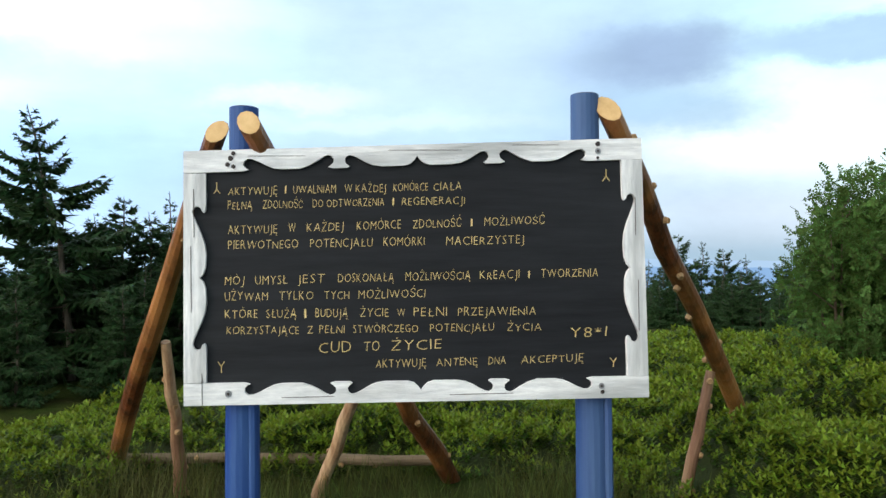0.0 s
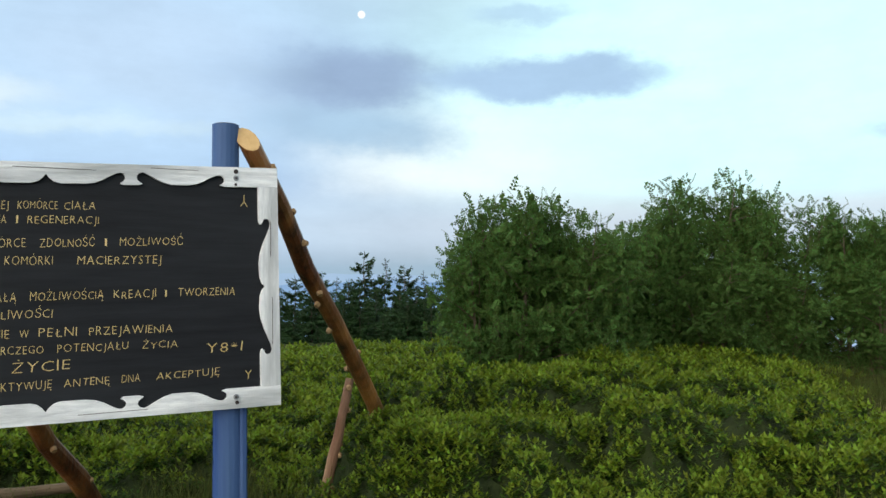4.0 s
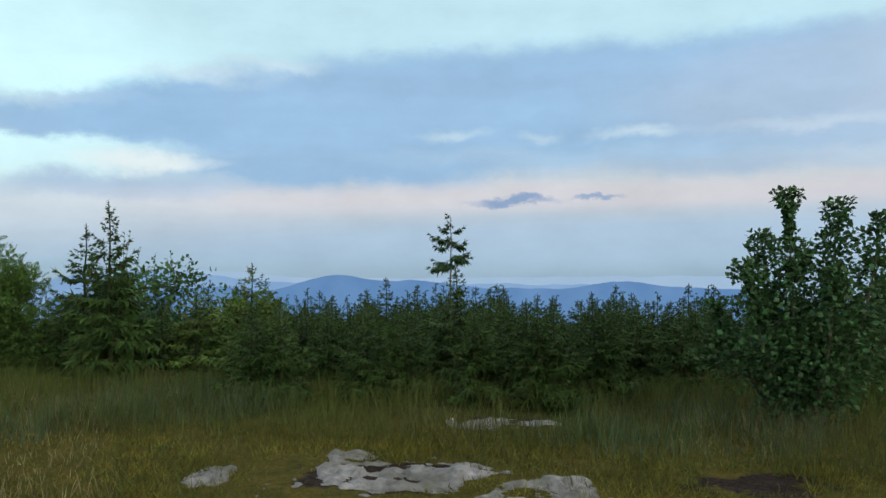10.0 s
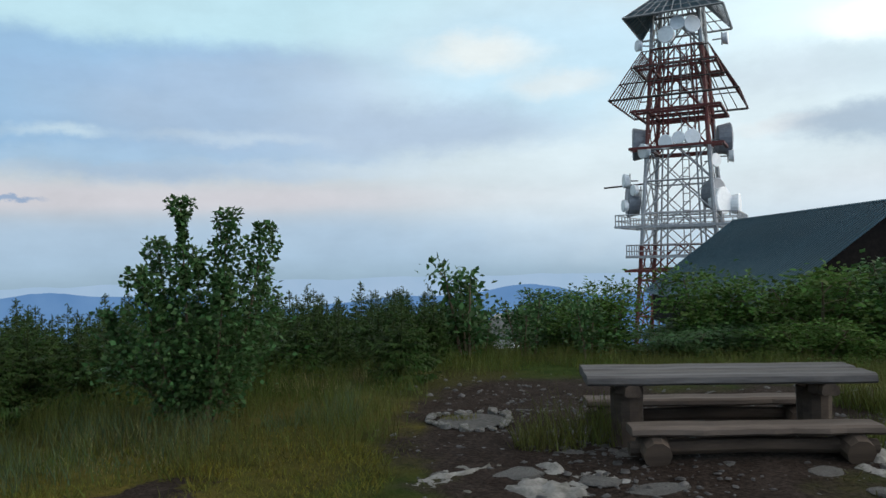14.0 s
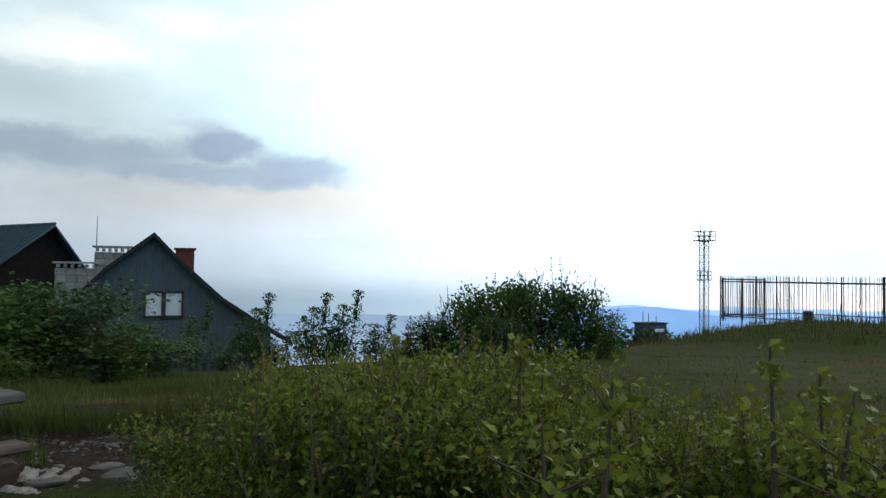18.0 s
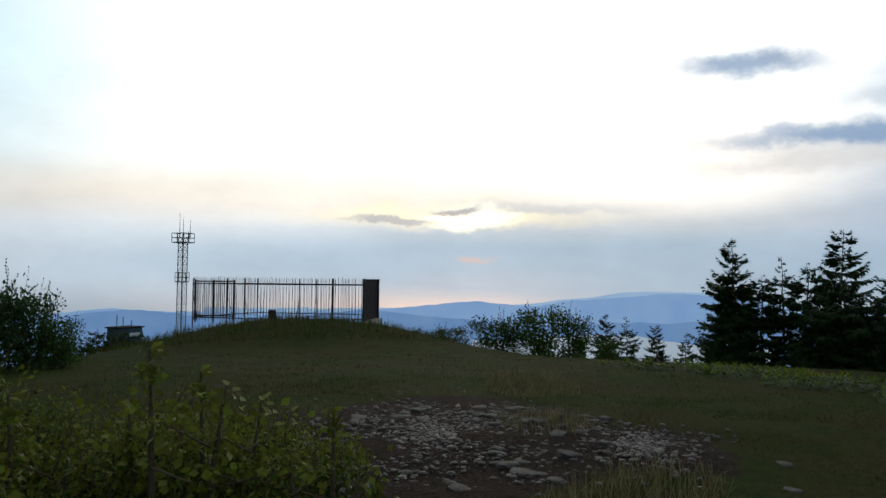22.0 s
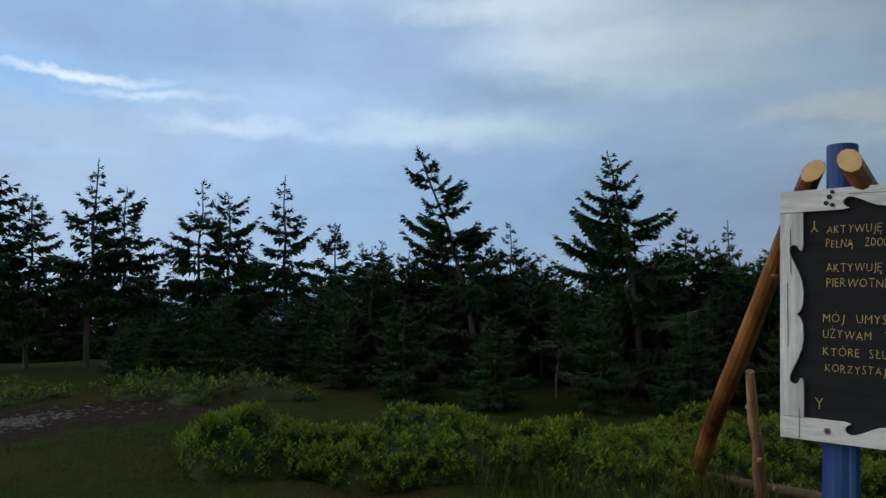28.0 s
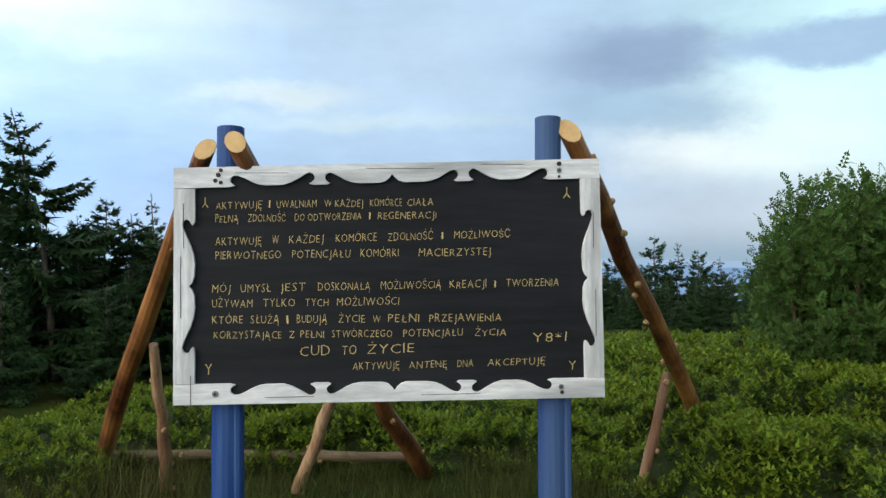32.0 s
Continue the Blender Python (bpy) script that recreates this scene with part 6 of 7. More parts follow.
def build_tower():
    x, y = 40.4, -64.5
    z0 = gz(x, y)
    t = thing("telecom_tower", "red and white lattice tower hung with dishes and skirted platforms", "tower", (x, y, 0), 24)
    w = 3.05
    c = [(w, w), (-w, w), (-w, -w), (w, -w)]
    bands = [(z0, 2.0, "steel_red"), (2.0, 11.0, "steel_white"), (11.0, 20.5, "steel_red"), (20.5, 32.0, "steel_grey")]

    def width(z):
        return w * (1.0 + (0.35 * (6 - z) / 15 if z < 6 else -0.018 * (z - 6)))

    def corner(i, z):
        k = width(z) / w
        return (c[i % 4][0] * k, c[i % 4][1] * k, z)

    for za, zb, m in bands:
        for i in range(4):
            bm = bmesh.new()
            rod(bm, corner(i, za), corner(i, zb), 0.20, None, 6)
            rod(bm, [q * 0.55 for q in corner(i, za)[:2]] + [za], [q * 0.55 for q in corner(i, zb)[:2]] + [zb], 0.09, None, 5)
            part("leg", bm, M[m], t)
        n = max(1, round((zb - max(za, -8)) / 3.2))
        for i in range(4):
            lo = max(za, -8)
            for k in range(n):
                z1, z2 = lo + (zb - lo) * k / n, lo + (zb - lo) * (k + 1) / n
                a1, b1, a2, b2 = (Vector(corner(i, z1)), Vector(corner(i + 1, z1)), Vector(corner(i, z2)), Vector(corner(i + 1, z2)))
                mid = (a2 + b2) / 2
                for p, q, rr in ((a1, mid, 0.075), (b1, mid, 0.075), (a2, b2, 0.09), ((a1 + b1) / 2, a2, 0.05), ((a1 + b1) / 2, b2, 0.05)):
                    bm = bmesh.new()
                    rod(bm, p, q, rr, None, 4)
                    part("brace", bm, M[m], t)
    for z, rr, m in ((3.7, 5.3, "steel_white"), (-0.4, 4.6, "steel_red"), (11.0, 4.1, "steel_red"), (14.5, 3.9, "steel_red"), (18.7, 3.6, "steel_red"), (0.9, 4.5, "steel_white")):
        dk = None
        for s in (-1, 1):
            for k in (1.0, 0.62):
                for size, at_ in (((rr * 2, 0.24, 0.22), (0, s * rr * k, z)), ((0.24, rr * 2, 0.21), (s * rr * k, 0, z))):
                    bm = bmesh.new()
                    box(bm, size, at_)
                    dk = part("platform_beam", bm, M[m], t)
        if z in (3.7, 0.9):
            bm = bmesh.new()
            for zz in (0.55, 1.1):
                for s in (-1, 1):
                    rod(bm, (-rr, s * rr, z + zz), (rr, s * rr, z + zz), 0.05, None, 4)
                    rod(bm, (s * rr, -rr, z + zz), (s * rr, rr, z + zz), 0.05, None, 4)
            for k in range(9):
                u = -rr + 2 * rr * k / 8
                for s in (-1, 1):
                    rod(bm, (u, s * rr, z), (u, s * rr, z + 1.1), 0.05, None, 4)
                    rod(bm, (s * rr, u, z), (s * rr, u, z + 1.1), 0.05, None, 4)
            part("railing", bm, M["steel_white"], dk)
    # ribbed ice-guard skirts
    for zb, zt, rb, rt, m, ribs in ((15.4, 20.2, 5.6, 3.0, "steel_dark", 12), (23.2, 25.5, 4.4, 1.9, "steel_grey", 10)):
        for i in range(4):
            sk = None
            for k in range(ribs + 1):
                bm = bmesh.new()
                u = -1 + 2 * k / ribs
                a, b = Vector((u * rb, rb, zb)), Vector((u * rt, rt, zt))
                q = Matrix.Rotation(math.pi / 2 * i, 3, "Z")
                rod(bm, q @ a, q @ b, 0.06, None, 4)
                sk = part("skirt_rib", bm, M["steel_red" if zb < 20 and i % 2 else m], t)
            for f in (0.0, 0.33, 0.66, 1.0):
                r_, z_ = rb + (rt - rb) * f, zb + (zt - zb) * f
                q = Matrix.Rotation(math.pi / 2 * i, 3, "Z")
                bm = bmesh.new()
                rod(bm, q @ Vector((-r_, r_, z_)), q @ Vector((r_, r_, z_)), 0.11 if f == 0 else 0.06, None, 4)
                part("skirt_rail", bm, M["steel_red" if zb < 20 and i % 2 else m], t)
            if zb > 20 and i in (0, 3):
                bm = bmesh.new()
                q = Matrix.Rotation(math.pi / 2 * i, 3, "Z")
                vs = [bm.verts.new(q @ Vector(p)) for p in ((-rb, rb, zb), (rb, rb, zb), (rt, rt, zt), (-rt, rt, zt))]
                bm.faces.new(vs)
                bmesh.ops.solidify(bm, geom=bm.faces[:], thickness=0.06)
                part("sheet", bm, M["roof_metal"], sk)
    # dishes and drums, turned about the shaft
    g = np.random.default_rng(5)

    def drum(az, r, z, rad, mat_, tilt=0):
        bm = bmesh.new()
        d = heading(az, tilt)
        r *= 0.86
        z -= 0.8 if 12 < z < 14 else 0.0
        c0 = Vector((d.x * r, d.y * r, z))
        rod(bm, c0 - d * rad * 0.45, c0 + d * rad * 0.25, rad * 0.85, rad, 20)
        rod(bm, c0 + d * rad * 0.25, c0 + d * rad * 0.33, rad, rad * 0.92, 20)
        dd = part("dish", bm, M[mat_], t)
        bm = bmesh.new()
        rod(bm, c0 - d * 1.2, c0 - d * rad * 0.4, 0.07, None, 5)
        rod(bm, c0 - d * rad * 0.6 + Vector((0, 0, -rad)), c0 - d * rad * 0.6 + Vector((0, 0, rad)), 0.06, None, 5)
        part("bracket", bm, M["steel_grey"], dd)

    cam_az = 33 - 24
    for az, r, z, rad, m in ((cam_az + 95, 4.6, 12.7, 1.55, "dish_dark"), (cam_az - 85, 4.7, 12.6, 1.6, "dish_dark"), (cam_az + 15, 3.8, 12.6, 0.75, "dish"), (cam_az - 25, 3.9, 12.3, 0.7, "dish"),
                             (cam_az - 5, 3.9, 12.6, 0.6, "dish"), (cam_az + 55, 4.6, 5.9, 1.3, "dish"), (cam_az + 78, 5.6, 5.6, 1.0, "dish"), (cam_az + 60, 3.7, 6.6, 1.5, "dish_dark"),
                             (cam_az - 80, 5.6, 6.2, 1.5, "dish_dark"), (cam_az - 70, 6.6, 5.8, 0.6, "dish"), (cam_az - 75, 6.3, 8.2, 0.7, "dish"), (cam_az - 60, 5.9, 7.2, 0.55, "dish"),
                             (cam_az + 85, 5.2, 10.2, 0.6, "dish"), (cam_az + 45, 4.6, 9.6, 0.65, "dish"), (cam_az + 20, 3.6, 22.2, 0.8, "dish"), (cam_az - 20, 3.9, 21.4, 0.8, "dish"), (cam_az - 3, 3.6, 22.4, 0.7, "dish"),
                             (cam_az + 80, 4.9, 21.2, 0.6, "dish"), (cam_az - 65, 4.8, 21.0, 0.55, "dish"), (cam_az + 40, 3.6, 14.9, 0.55, "dish"), (cam_az - 50, 5.2, 10.8, 0.7, "dish")):
        drum(az, r, z, rad, m)
    for az, r, z in ((cam_az + 80, 6.6, 1.6), (cam_az + 50, 5.2, 1.9)):
        bm = bmesh.new()
        d = heading(az, 0)
        box(bm, (2.0, 1.4, 0.12), (d.x * r, d.y * r, z), Euler((0.5, 0.3, 0)).to_matrix())
        part("panel_aerial", bm, M["steel_grey"], t)
    for az, r in ((0, 2.2), (70, 2.4), (150, 2.0), (230, 2.4), (300, 2.2), (30, 1.0)):
        bm = bmesh.new()
        d = heading(az, 0)
        rod(bm, (d.x * r, d.y * r, 25.6), (d.x * r, d.y * r, 32.5), 0.12, 0.08, 6)
        part("aerial", bm, M["steel_white"], t)
    bm = bmesh.new()
    rod(bm, heading(cam_az - 88, 0) * 3.0 + Vector((0, 0, 8.0)), heading(cam_az - 88, 0) * 7.4 + Vector((0, 0, 7.7)), 0.09, None, 5)
    part("boom", bm, M["steel_dark"], t)
    bm = bmesh.new()
    for k in range(34):
        z = -6 + k * 0.8
        rod(bm, (-0.8, 1.2, z), (-0.2, 1.2, z), 0.04, None, 4)
    rod(bm, (-0.8, 1.2, -7), (-0.8, 1.2, 21), 0.05, None, 4)
    rod(bm, (-0.2, 1.2, -7), (-0.2, 1.2, 21), 0.05, None, 4)
    part("ladder", bm, M["steel_grey"], t)


def build_lower_hut():
    z0 = gz(32.2, -32.7)
    t = thing("stone_hut", "small stone hut with a pale roof half hidden by trees", "hut", (31.8, -32.2, z0), 40)
    top = -2.9 - z0
    bm = bmesh.new()
    box(bm, (2.6, 3.0, top + 1.5), (0, 0, top / 2 - 0.75), None, 0.02)
    part("wall", bm, M["masonry"], t)
    bm = bmesh.new()
    prism(bm, [(-1.6, top - 0.1), (1.6, top - 0.1), (0.9, top + 0.75), (-0.9, top + 0.75)], 3.4)
    r = part("roof", bm, M["concrete"], t)
    r.matrix_basis = pose(0, -1.7, 0)
    cz = gz(28.7, -29.2)
    v = thing("parked_car", "pale parked car half hidden by bushes", "car", (28.9, -29.5, -4.75), 130)
    bm = bmesh.new()
    prism(bm, [(-2.0, 0.3), (2.0, 0.3), (2.05, 0.75), (1.2, 0.88), (0.6, 1.35), (-1.1, 1.38), (-1.7, 0.95), (-2.05, 0.85)], 1.65)
    part("body", bm, M["car_paint"], v)
    bm = bmesh.new()
    prism(bm, [(1.05, 0.9), (0.55, 1.29), (-1.05, 1.31), (-1.5, 0.95)], 1.68)
    gl = part("glazing", bm, M["dish_dark"], v)
    gl.matrix_basis = pose(0, -0.015, 0)
    for wx in (-1.3, 1.3):
        for wy in (0.05, 1.6):
            bm = bmesh.new()
            rod(bm, (wx, wy - 0.1, 0.3), (wx, wy + 0.1, 0.3), 0.31, None, 16)
            wh = part("wheel", bm, M["steel_dark"], v)
            bm = bmesh.new()
            rod(bm, (wx, wy - 0.12, 0.3), (wx, wy + 0.12, 0.3), 0.17, None, 10)
            part("rim", bm, M["steel_white"], wh)


build_fence()
build_mast()
build_house()
build_tower()
build_lower_hut()

# ---- planting ----
SPL = "dark spruce with drooping ragged limbs on the hilltop edge"
S = [spruce("spruce", 4.0, 1.3, 101, M["needle"], 0.34, 0.02, 0.8, SPL, 1.0, 0.10, 7), spruce("spruce", 4.0, 1.2, 102, M["needle"], 0.38, -0.02, 0.9, SPL, 1.0, 0.26, 8),
     spruce("spruce", 4.0, 1.45, 103, M["needle"], 0.24, 0.0, 0.7, SPL, 1.0, 0.10, 5), spruce("spruce", 4.0, 1.1, 104, M["needle"], 0.36, 0.04, 1.0, SPL, 1.0, 0.36, 8)]
F = [spruce("spruce", 4.0, 2.0, 105, M["needle"], 0.02, 0.0, 0.6, "dense dark spruce filling the row behind", 0.85, 0.08), spruce("spruce", 4.0, 1.75, 106, M["needle"], 0.02, 0.02, 0.7, "dense dark spruce filling the row behind", 0.85, 0.10)]
YL = "young green spruce in a dense plantation"
Y = [spruce("young_spruce", 2.0, 0.82, 111, M["needle_young"], 0.03, 0, 0.35, YL, 1.0), spruce("young_spruce", 2.0, 0.72, 112, M["needle_young"], 0.03, 0, 0.5, YL, 1.0),
     spruce("young_spruce", 2.0, 0.92, 113, M["needle_young"], 0.02, 0, 0.35, YL, 1.0)]


def spruce_at(k, x, y, top, turn, lean=0.0, kinds=None, h0=4.0, group="spruces on the hilltop edge"):
    """A copy of one of the spruces whose tip reaches the height top."""
    kinds = kinds or S
    s = (top - gz(x, y)) / h0
    c = again(kinds[k % len(kinds)], x, y, turn, s, "", lean)
    c["group"] = group
    return c


# the row in the west, tip by tip
for k, (x, y, top) in enumerate([(-25.7, -10.6, 3.18), (-25.3, -8.8, 2.5), (-24.1, -6.7, 3.24), (-23.3, -4.4, 2.9), (-22.1, -1.9, 3.62), (-19.5, -0.6, 3.1), (-20.0, 0.8, 3.4), (-19.5, 1.5, 3.97), (-17.9, 2.8, 3.89),
                                (-16.8, 3.6, 4.37), (-16.1, 4.4, 3.2), (-15.2, 5.2, 3.92), (-14.9, 5.7, 3.4), (-14.0, 6.9, 3.54), (-13.5, 7.2, 3.3), (-12.7, 8.1, 3.65), (-11.6, 8.4, 2.7), (-10.0, 8.3, 2.3)]):
    if k < 4:
        put(S[k], x, y, 67 * k, (top - gz(x, y)) / 4.0)
    else:
        spruce_at(k, x, y, top, 67 * k)
g_ = np.random.default_rng(31)
put(F[0], -24.5, 3.2, 0, (2.2 - gz(-24.5, 3.2)) / 4)
put(F[1], -27.5, -3.2, 0, (2.0 - gz(-27.5, -3.2)) / 4)
for k in range(64):
    f = k / 63
    az = 108 - f * 98 + g_.normal(0, 0.8)
    d = (27 if f < 0.3 else 27 - (f - 0.3) * 14) + g_.random() * 4
    p = heading(az, 0) * d
    spruce_at(k, p.x, p.y, 1.5 + 1.2 * g_.random(), g_.random() * 360, 0, F)
for k, (x, y, top) in enumerate([(-25.4, -10.4, 2.2), (-26.0, -11.0, 1.5), (-25.0, -9.4, 1.9)]):
    spruce_at(k, x, y, top, 60 * k, 0, F)
# the dark undergrowth between the trunks
for k in range(64):
    az = 107 - k * 1.2 + g_.normal(0, 0.5)
    d = (24.5 if az > 85 else 17.5 + (az - 40) * 0.12) + g_.random() * 2.5
    p = heading(az, 0) * d
    spruce_at(k, p.x, p.y, 0.6 + 0.9 * g_.random(), g_.random() * 360, 0, F)
for k in range(16):
    p = heading(70 - k * 1.9 + g_.normal(0, 0.5), 0) * (11.6 + 2.2 * g_.random())
    spruce_at(k, p.x, p.y, 0.7 + 0.7 * g_.random(), g_.random() * 360, 0, F)
# wind-bent spruces beside the board
bent = spruce("wind_bent_spruce", 4.0, 1.35, 141, M["needle"], 0.06, 0.27, 0.8, "wind-bent dark spruce leaning beside the board", 2.2, 0.15)
put(bent, -7.75, 8.3, 222, 0.93)
bent_b = spruce("wind_bent_spruce", 3.9, 1.75, 142, M["needle"], 0.04, 0.14, 0.8, "wind-bent dark spruce leaning beside the board", 2.2, 0.12)
put(bent_b, -5.5, 9.25, 205, 0.9)
for k, (x, y, top) in enumerate([(-6.3, 7.0, 1.2), (-5.2, 7.7, 1.4), (-7.6, 6.6, 1.3), (-8.8, 6.5, 1.1), (-4.3, 8.3, 1.3), (-10.0, 6.7, 1.0), (-3.4, 8.9, 1.2), (-2.4, 10.2, 1.0), (-11.0, 7.0, 1.1)]):
    spruce_at(k, x, y, top, 70 * k, 0, F)
for k in range(22):
    p = heading(54 - k * 1.75 + g_.normal(0, 0.8), 0) * (10.8 + 2.8 * g_.random())
    spruce_at(k, p.x, p.y, 1.5 + 1.0 * g_.random(), g_.random() * 360, 0, F)
for k, (x, y, top) in enumerate([(-8.0, 9.4, 2.6), (-5.65, 10.9, 2.5), (-5.4, 12.1, 2.68), (-7.9, 10.1, 2.1), (-10.9, 8.55, 2.3), (-3.9, 11.4, 2.0), (-4.6, 11.8, 2.2), (-9.2, 9.2, 1.9), (-8.7, 8.6, 2.2), (-3.2, 12.5, 1.9), (-5.4, 12.0, 2.0), (-10.6, 9.3, 1.9), (-6.2, 8.2, 1.6), (-9.5, 7.9, 1.4), (-4.6, 9.3, 1.5)]):
    spruce_at(k + 1, x, y, top, 80 * k)
# far trees north, seen past the board
for k, (x, y, top) in enumerate([(7.6, 33.0, 2.4), (8.6, 32.7, 2.05), (9.4, 32.5, 1.75), (10.4, 32.2, 1.5), (5.2, 29.4, 1.5), (11.2, 31.0, 1.1), (14.3, 38, 1.4), (6.8, 36, 1.3), (9.9, 34, 1.0), (12, 36, 0.9), (15.5, 36, 1.0), (5.6, 33, 0.9), (4.0, 34, 0.8), (2.0, 36, 1.2), (0, 38, 1.0), (17.5, 38, 1.0), (7.5, 31, 0.3), (13.5, 33, 0.2)]):
    spruce_at(k, x, y, top, 50 * k)
for k in range(26):
    p = heading(-8 - k * 0.62, 0) * (19.5 + 7 * g_.random())
    spruce_at(k, p.x, p.y, -0.1 + 1.2 * g_.random(), g_.random() * 360, 0, F, 4.0, "distant spruces")
for k in range(20):
    p = heading(14 - k * 2.0, 0) * (26 + 8 * g_.random())
    spruce_at(k, p.x, p.y, 0.5 + 0.9 * g_.random(), g_.random() * 360, 0, F, 4.0, "distant spruces")

for k, (x, y, top) in enumerate([(-23.6, -53.0, -1.95), (-24.3, -53.4, -2.1), (-22.8, -52.4, -2.2), (-21.9, -52.8, -1.9), (-20.9, -52.0, -2.2), (-25.2, -53.0, -2.2), (-23.1, -52.2, -2.3)]):
    spruce_at(k, x, y, top, 40 * k, 0, F, 4.0, "distant spruces")

RL = "leafy rowan with a loose crown at the meadow's edge"
R = [broadleaf("rowan", 2.4, 1.0, 201, M["leaf_rowan"], 0.145, 5600, 6, RL, "tree", PINNATE, 0.03, 0.75, 11, 0.62), broadleaf("rowan", 2.4, 1.05, 202, M["leaf_rowan"], 0.145, 5600, 6, RL, "tree", PINNATE, 0.03, 0.75, 11, 0.62),
     broadleaf("rowan", 2.4, 0.9, 203, M["leaf_rowan"], 0.14, 5600, 5, RL, "tree", PINNATE, 0.03, 0.8, 11, 0.60)]
T = broadleaf("thicket_tree", 2.4, 1.1, 204, M["leaf_rowan"], 0.095, 4600, 5, "leafy small tree in the thicket before the house", "tree", LEAF, 0.05, 0.8, 9, 0.8)
T2 = broadleaf("thicket_tree", 2.4, 0.95, 205, M["leaf_aspen"], 0.09, 4600, 5, "dark leafy small tree in the thicket before the house", "tree", LEAF, 0.05, 0.9, 9, 0.7)


def leafy_at(kinds, k, x, y, top, turn, h0=2.4, wide=None, group=""):
    s = (top - gz(x, y)) / h0
    c = again(kinds[k % len(kinds)], x, y, turn, s)
    if wide:
        c.scale = (wide, wide, s)
    if group:
        c["group"] = group
    return c


put(R[0], 4.15, 8.45, 30, 1.0, 0, 1.12)
put(T, 7.9, -13.6, 0, 1.1, 0, 0.66)
put(T2, 10.9, -12.6, 0, 1.0, 0, 0.6)
put(R[1], 8.4, 10.2, 70, 1.15, 0, 1.26)
put(R[2], 7.3, 10.7, 10, 1.0, 0, 0.96)
for k, (x, y, top, wd) in enumerate([(3.75, 8.65, 2.05, 0.75), (4.85, 8.1, 2.15, 0.8), (4.5, 8.9, 2.35, 0.8), (7.75, 10.3, 2.55, 0.9), (9.35, 9.6, 2.65, 0.95), (10.3, 9.0, 2.72, 1.0), (11.0, 8.7, 2.3, 0.9), (11.2, 8.2, 2.42, 0.9), (11.6, 8.0, 2.5, 0.85),
                                     (11.5, 7.4, 2.1, 0.85), (11.7, 7.0, 1.9, 0.8), (11.6, 6.5, 1.68, 0.8), (6.5, 10.9, 2.0, 0.9), (5.7, 10.6, 1.7, 0.85), (9.0, 9.0, 1.7, 0.85), (10.1, 8.3, 1.6, 0.85), (8.1, 9.5, 1.7, 0.85), (10.9, 7.6, 1.5, 0.8)]):
    leafy_at(R, k, x, y, top, 47 * k, 2.4, wd, "rowans at the meadow's edge")
BL = "low leafy bush on the hilltop"
B = [broadleaf("bush", 1.5, 0.75, 211, M["leaf_rowan"], 0.075, 3600, 4, BL, "bush", LEAF, 0.05, 0.6, 9, 1.0, 7), broadleaf("bush", 1.5, 0.8, 212, M["leaf_aspen"], 0.075, 3600, 4, BL, "bush", LEAF, 0.05, 0.6, 9, 1.0, 7)]
put(B[0], 12.6, 2.9, 0, 0.9)
M["needle_light"] = surf("needle_light", (0.045, 0.078, 0.014), (0.088, 0.120, 0.024), 12, 0.6, 0, island=0.5, spec=0.12)
light = spruce("young_spruce", 2.0, 1.05, 116, M["needle_light"], 0.02, 0, 0.5, "bright green young spruce at the meadow's edge", 1.0)
put(light, 10.5, 2.2, 0, 0.82)
leafy_at([light], 0, 11.4, 3.3, 1.1, 60, 2.0, 0.8)
put(B[1], 13.0, 4.9, 50, 1.3)
# young plantation in the east
YF = [spruce("young_spruce", 2.0, 0.88, 114, M["needle_young"], 0.03, 0, 0.35, YL, 0.7), spruce("young_spruce", 2.0, 0.78, 115, M["needle_young"], 0.03, 0, 0.45, YL, 0.7)]
put(YF[0], 17.0, -4.0, 0, 0.9)
put(YF[1], 18.2, -6.4, 0, 1.0)
put(Y[0], 10.85, 4.35, 0, 1.0, 0, 1.25)
put(Y[1], 12.0, 5.3, 0, 1.15)
put(Y[2], 9.9, -0.6, 90, 0.75)
for k in range(330):
    d = 8.5 + 27 * g_.random() ** 1.5
    az = -62 - 72 * ((k * 0.618) % 1.0)
    if az > -78:
        d = max(d, 12.2 + 4 * g_.random())
    p = heading(az, 0) * d
    if p.x < 7.4 or math.hypot(p.x - 7.3, p.y + 4.1) < 2.0:
        p = p * 1.35
    el = -6.0 + 3.0 * min(1, (d - 8) / 10) + 0.5 * g_.normal() + (0.9 if g_.random() > 0.82 else 0)
    top = 1.57 + d * math.tan(radians(el))
    s = max(0.55, min(1.5, (top - gz(p.x, p.y)) / 2.0))
    c = again(Y[k % 3] if d < 13 else YF[k % 2], p.x, p.y, 83 * k, s)
    c["group"] = "young spruce plantation"
lone = spruce("slender_spruce", 3.7, 0.82, 131, M["needle"], 0.66, 0.0, 0.75, "slender spruce with a bare stem above the plantation", 0.9, 0.12, 3)
put(lone, 22.4, -0.2, 0)
lone.scale = (1, 1, (2.76 - gz(22.4, -0.2)) / 3.7)
aspen = leader_tree("young_tree", [(-0.16, 0.2, 2.3), (-0.5, -0.1, 1.55), (0.12, -0.42, 2.22), (0.3, -0.15, 1.7), (-0.2, 0.62, 1.6), (0.1, -0.78, 1.35), (0.25, 0.3, 1.9), (-0.35, -0.62, 2.05), (0.4, 0.75, 1.2)], 221, M["leaf_aspen"], 0.056, 1750, "young broad-leaved tree with upright shoots in tall grass")
put(aspen, 7.4, -3.85, 0, 0.94)
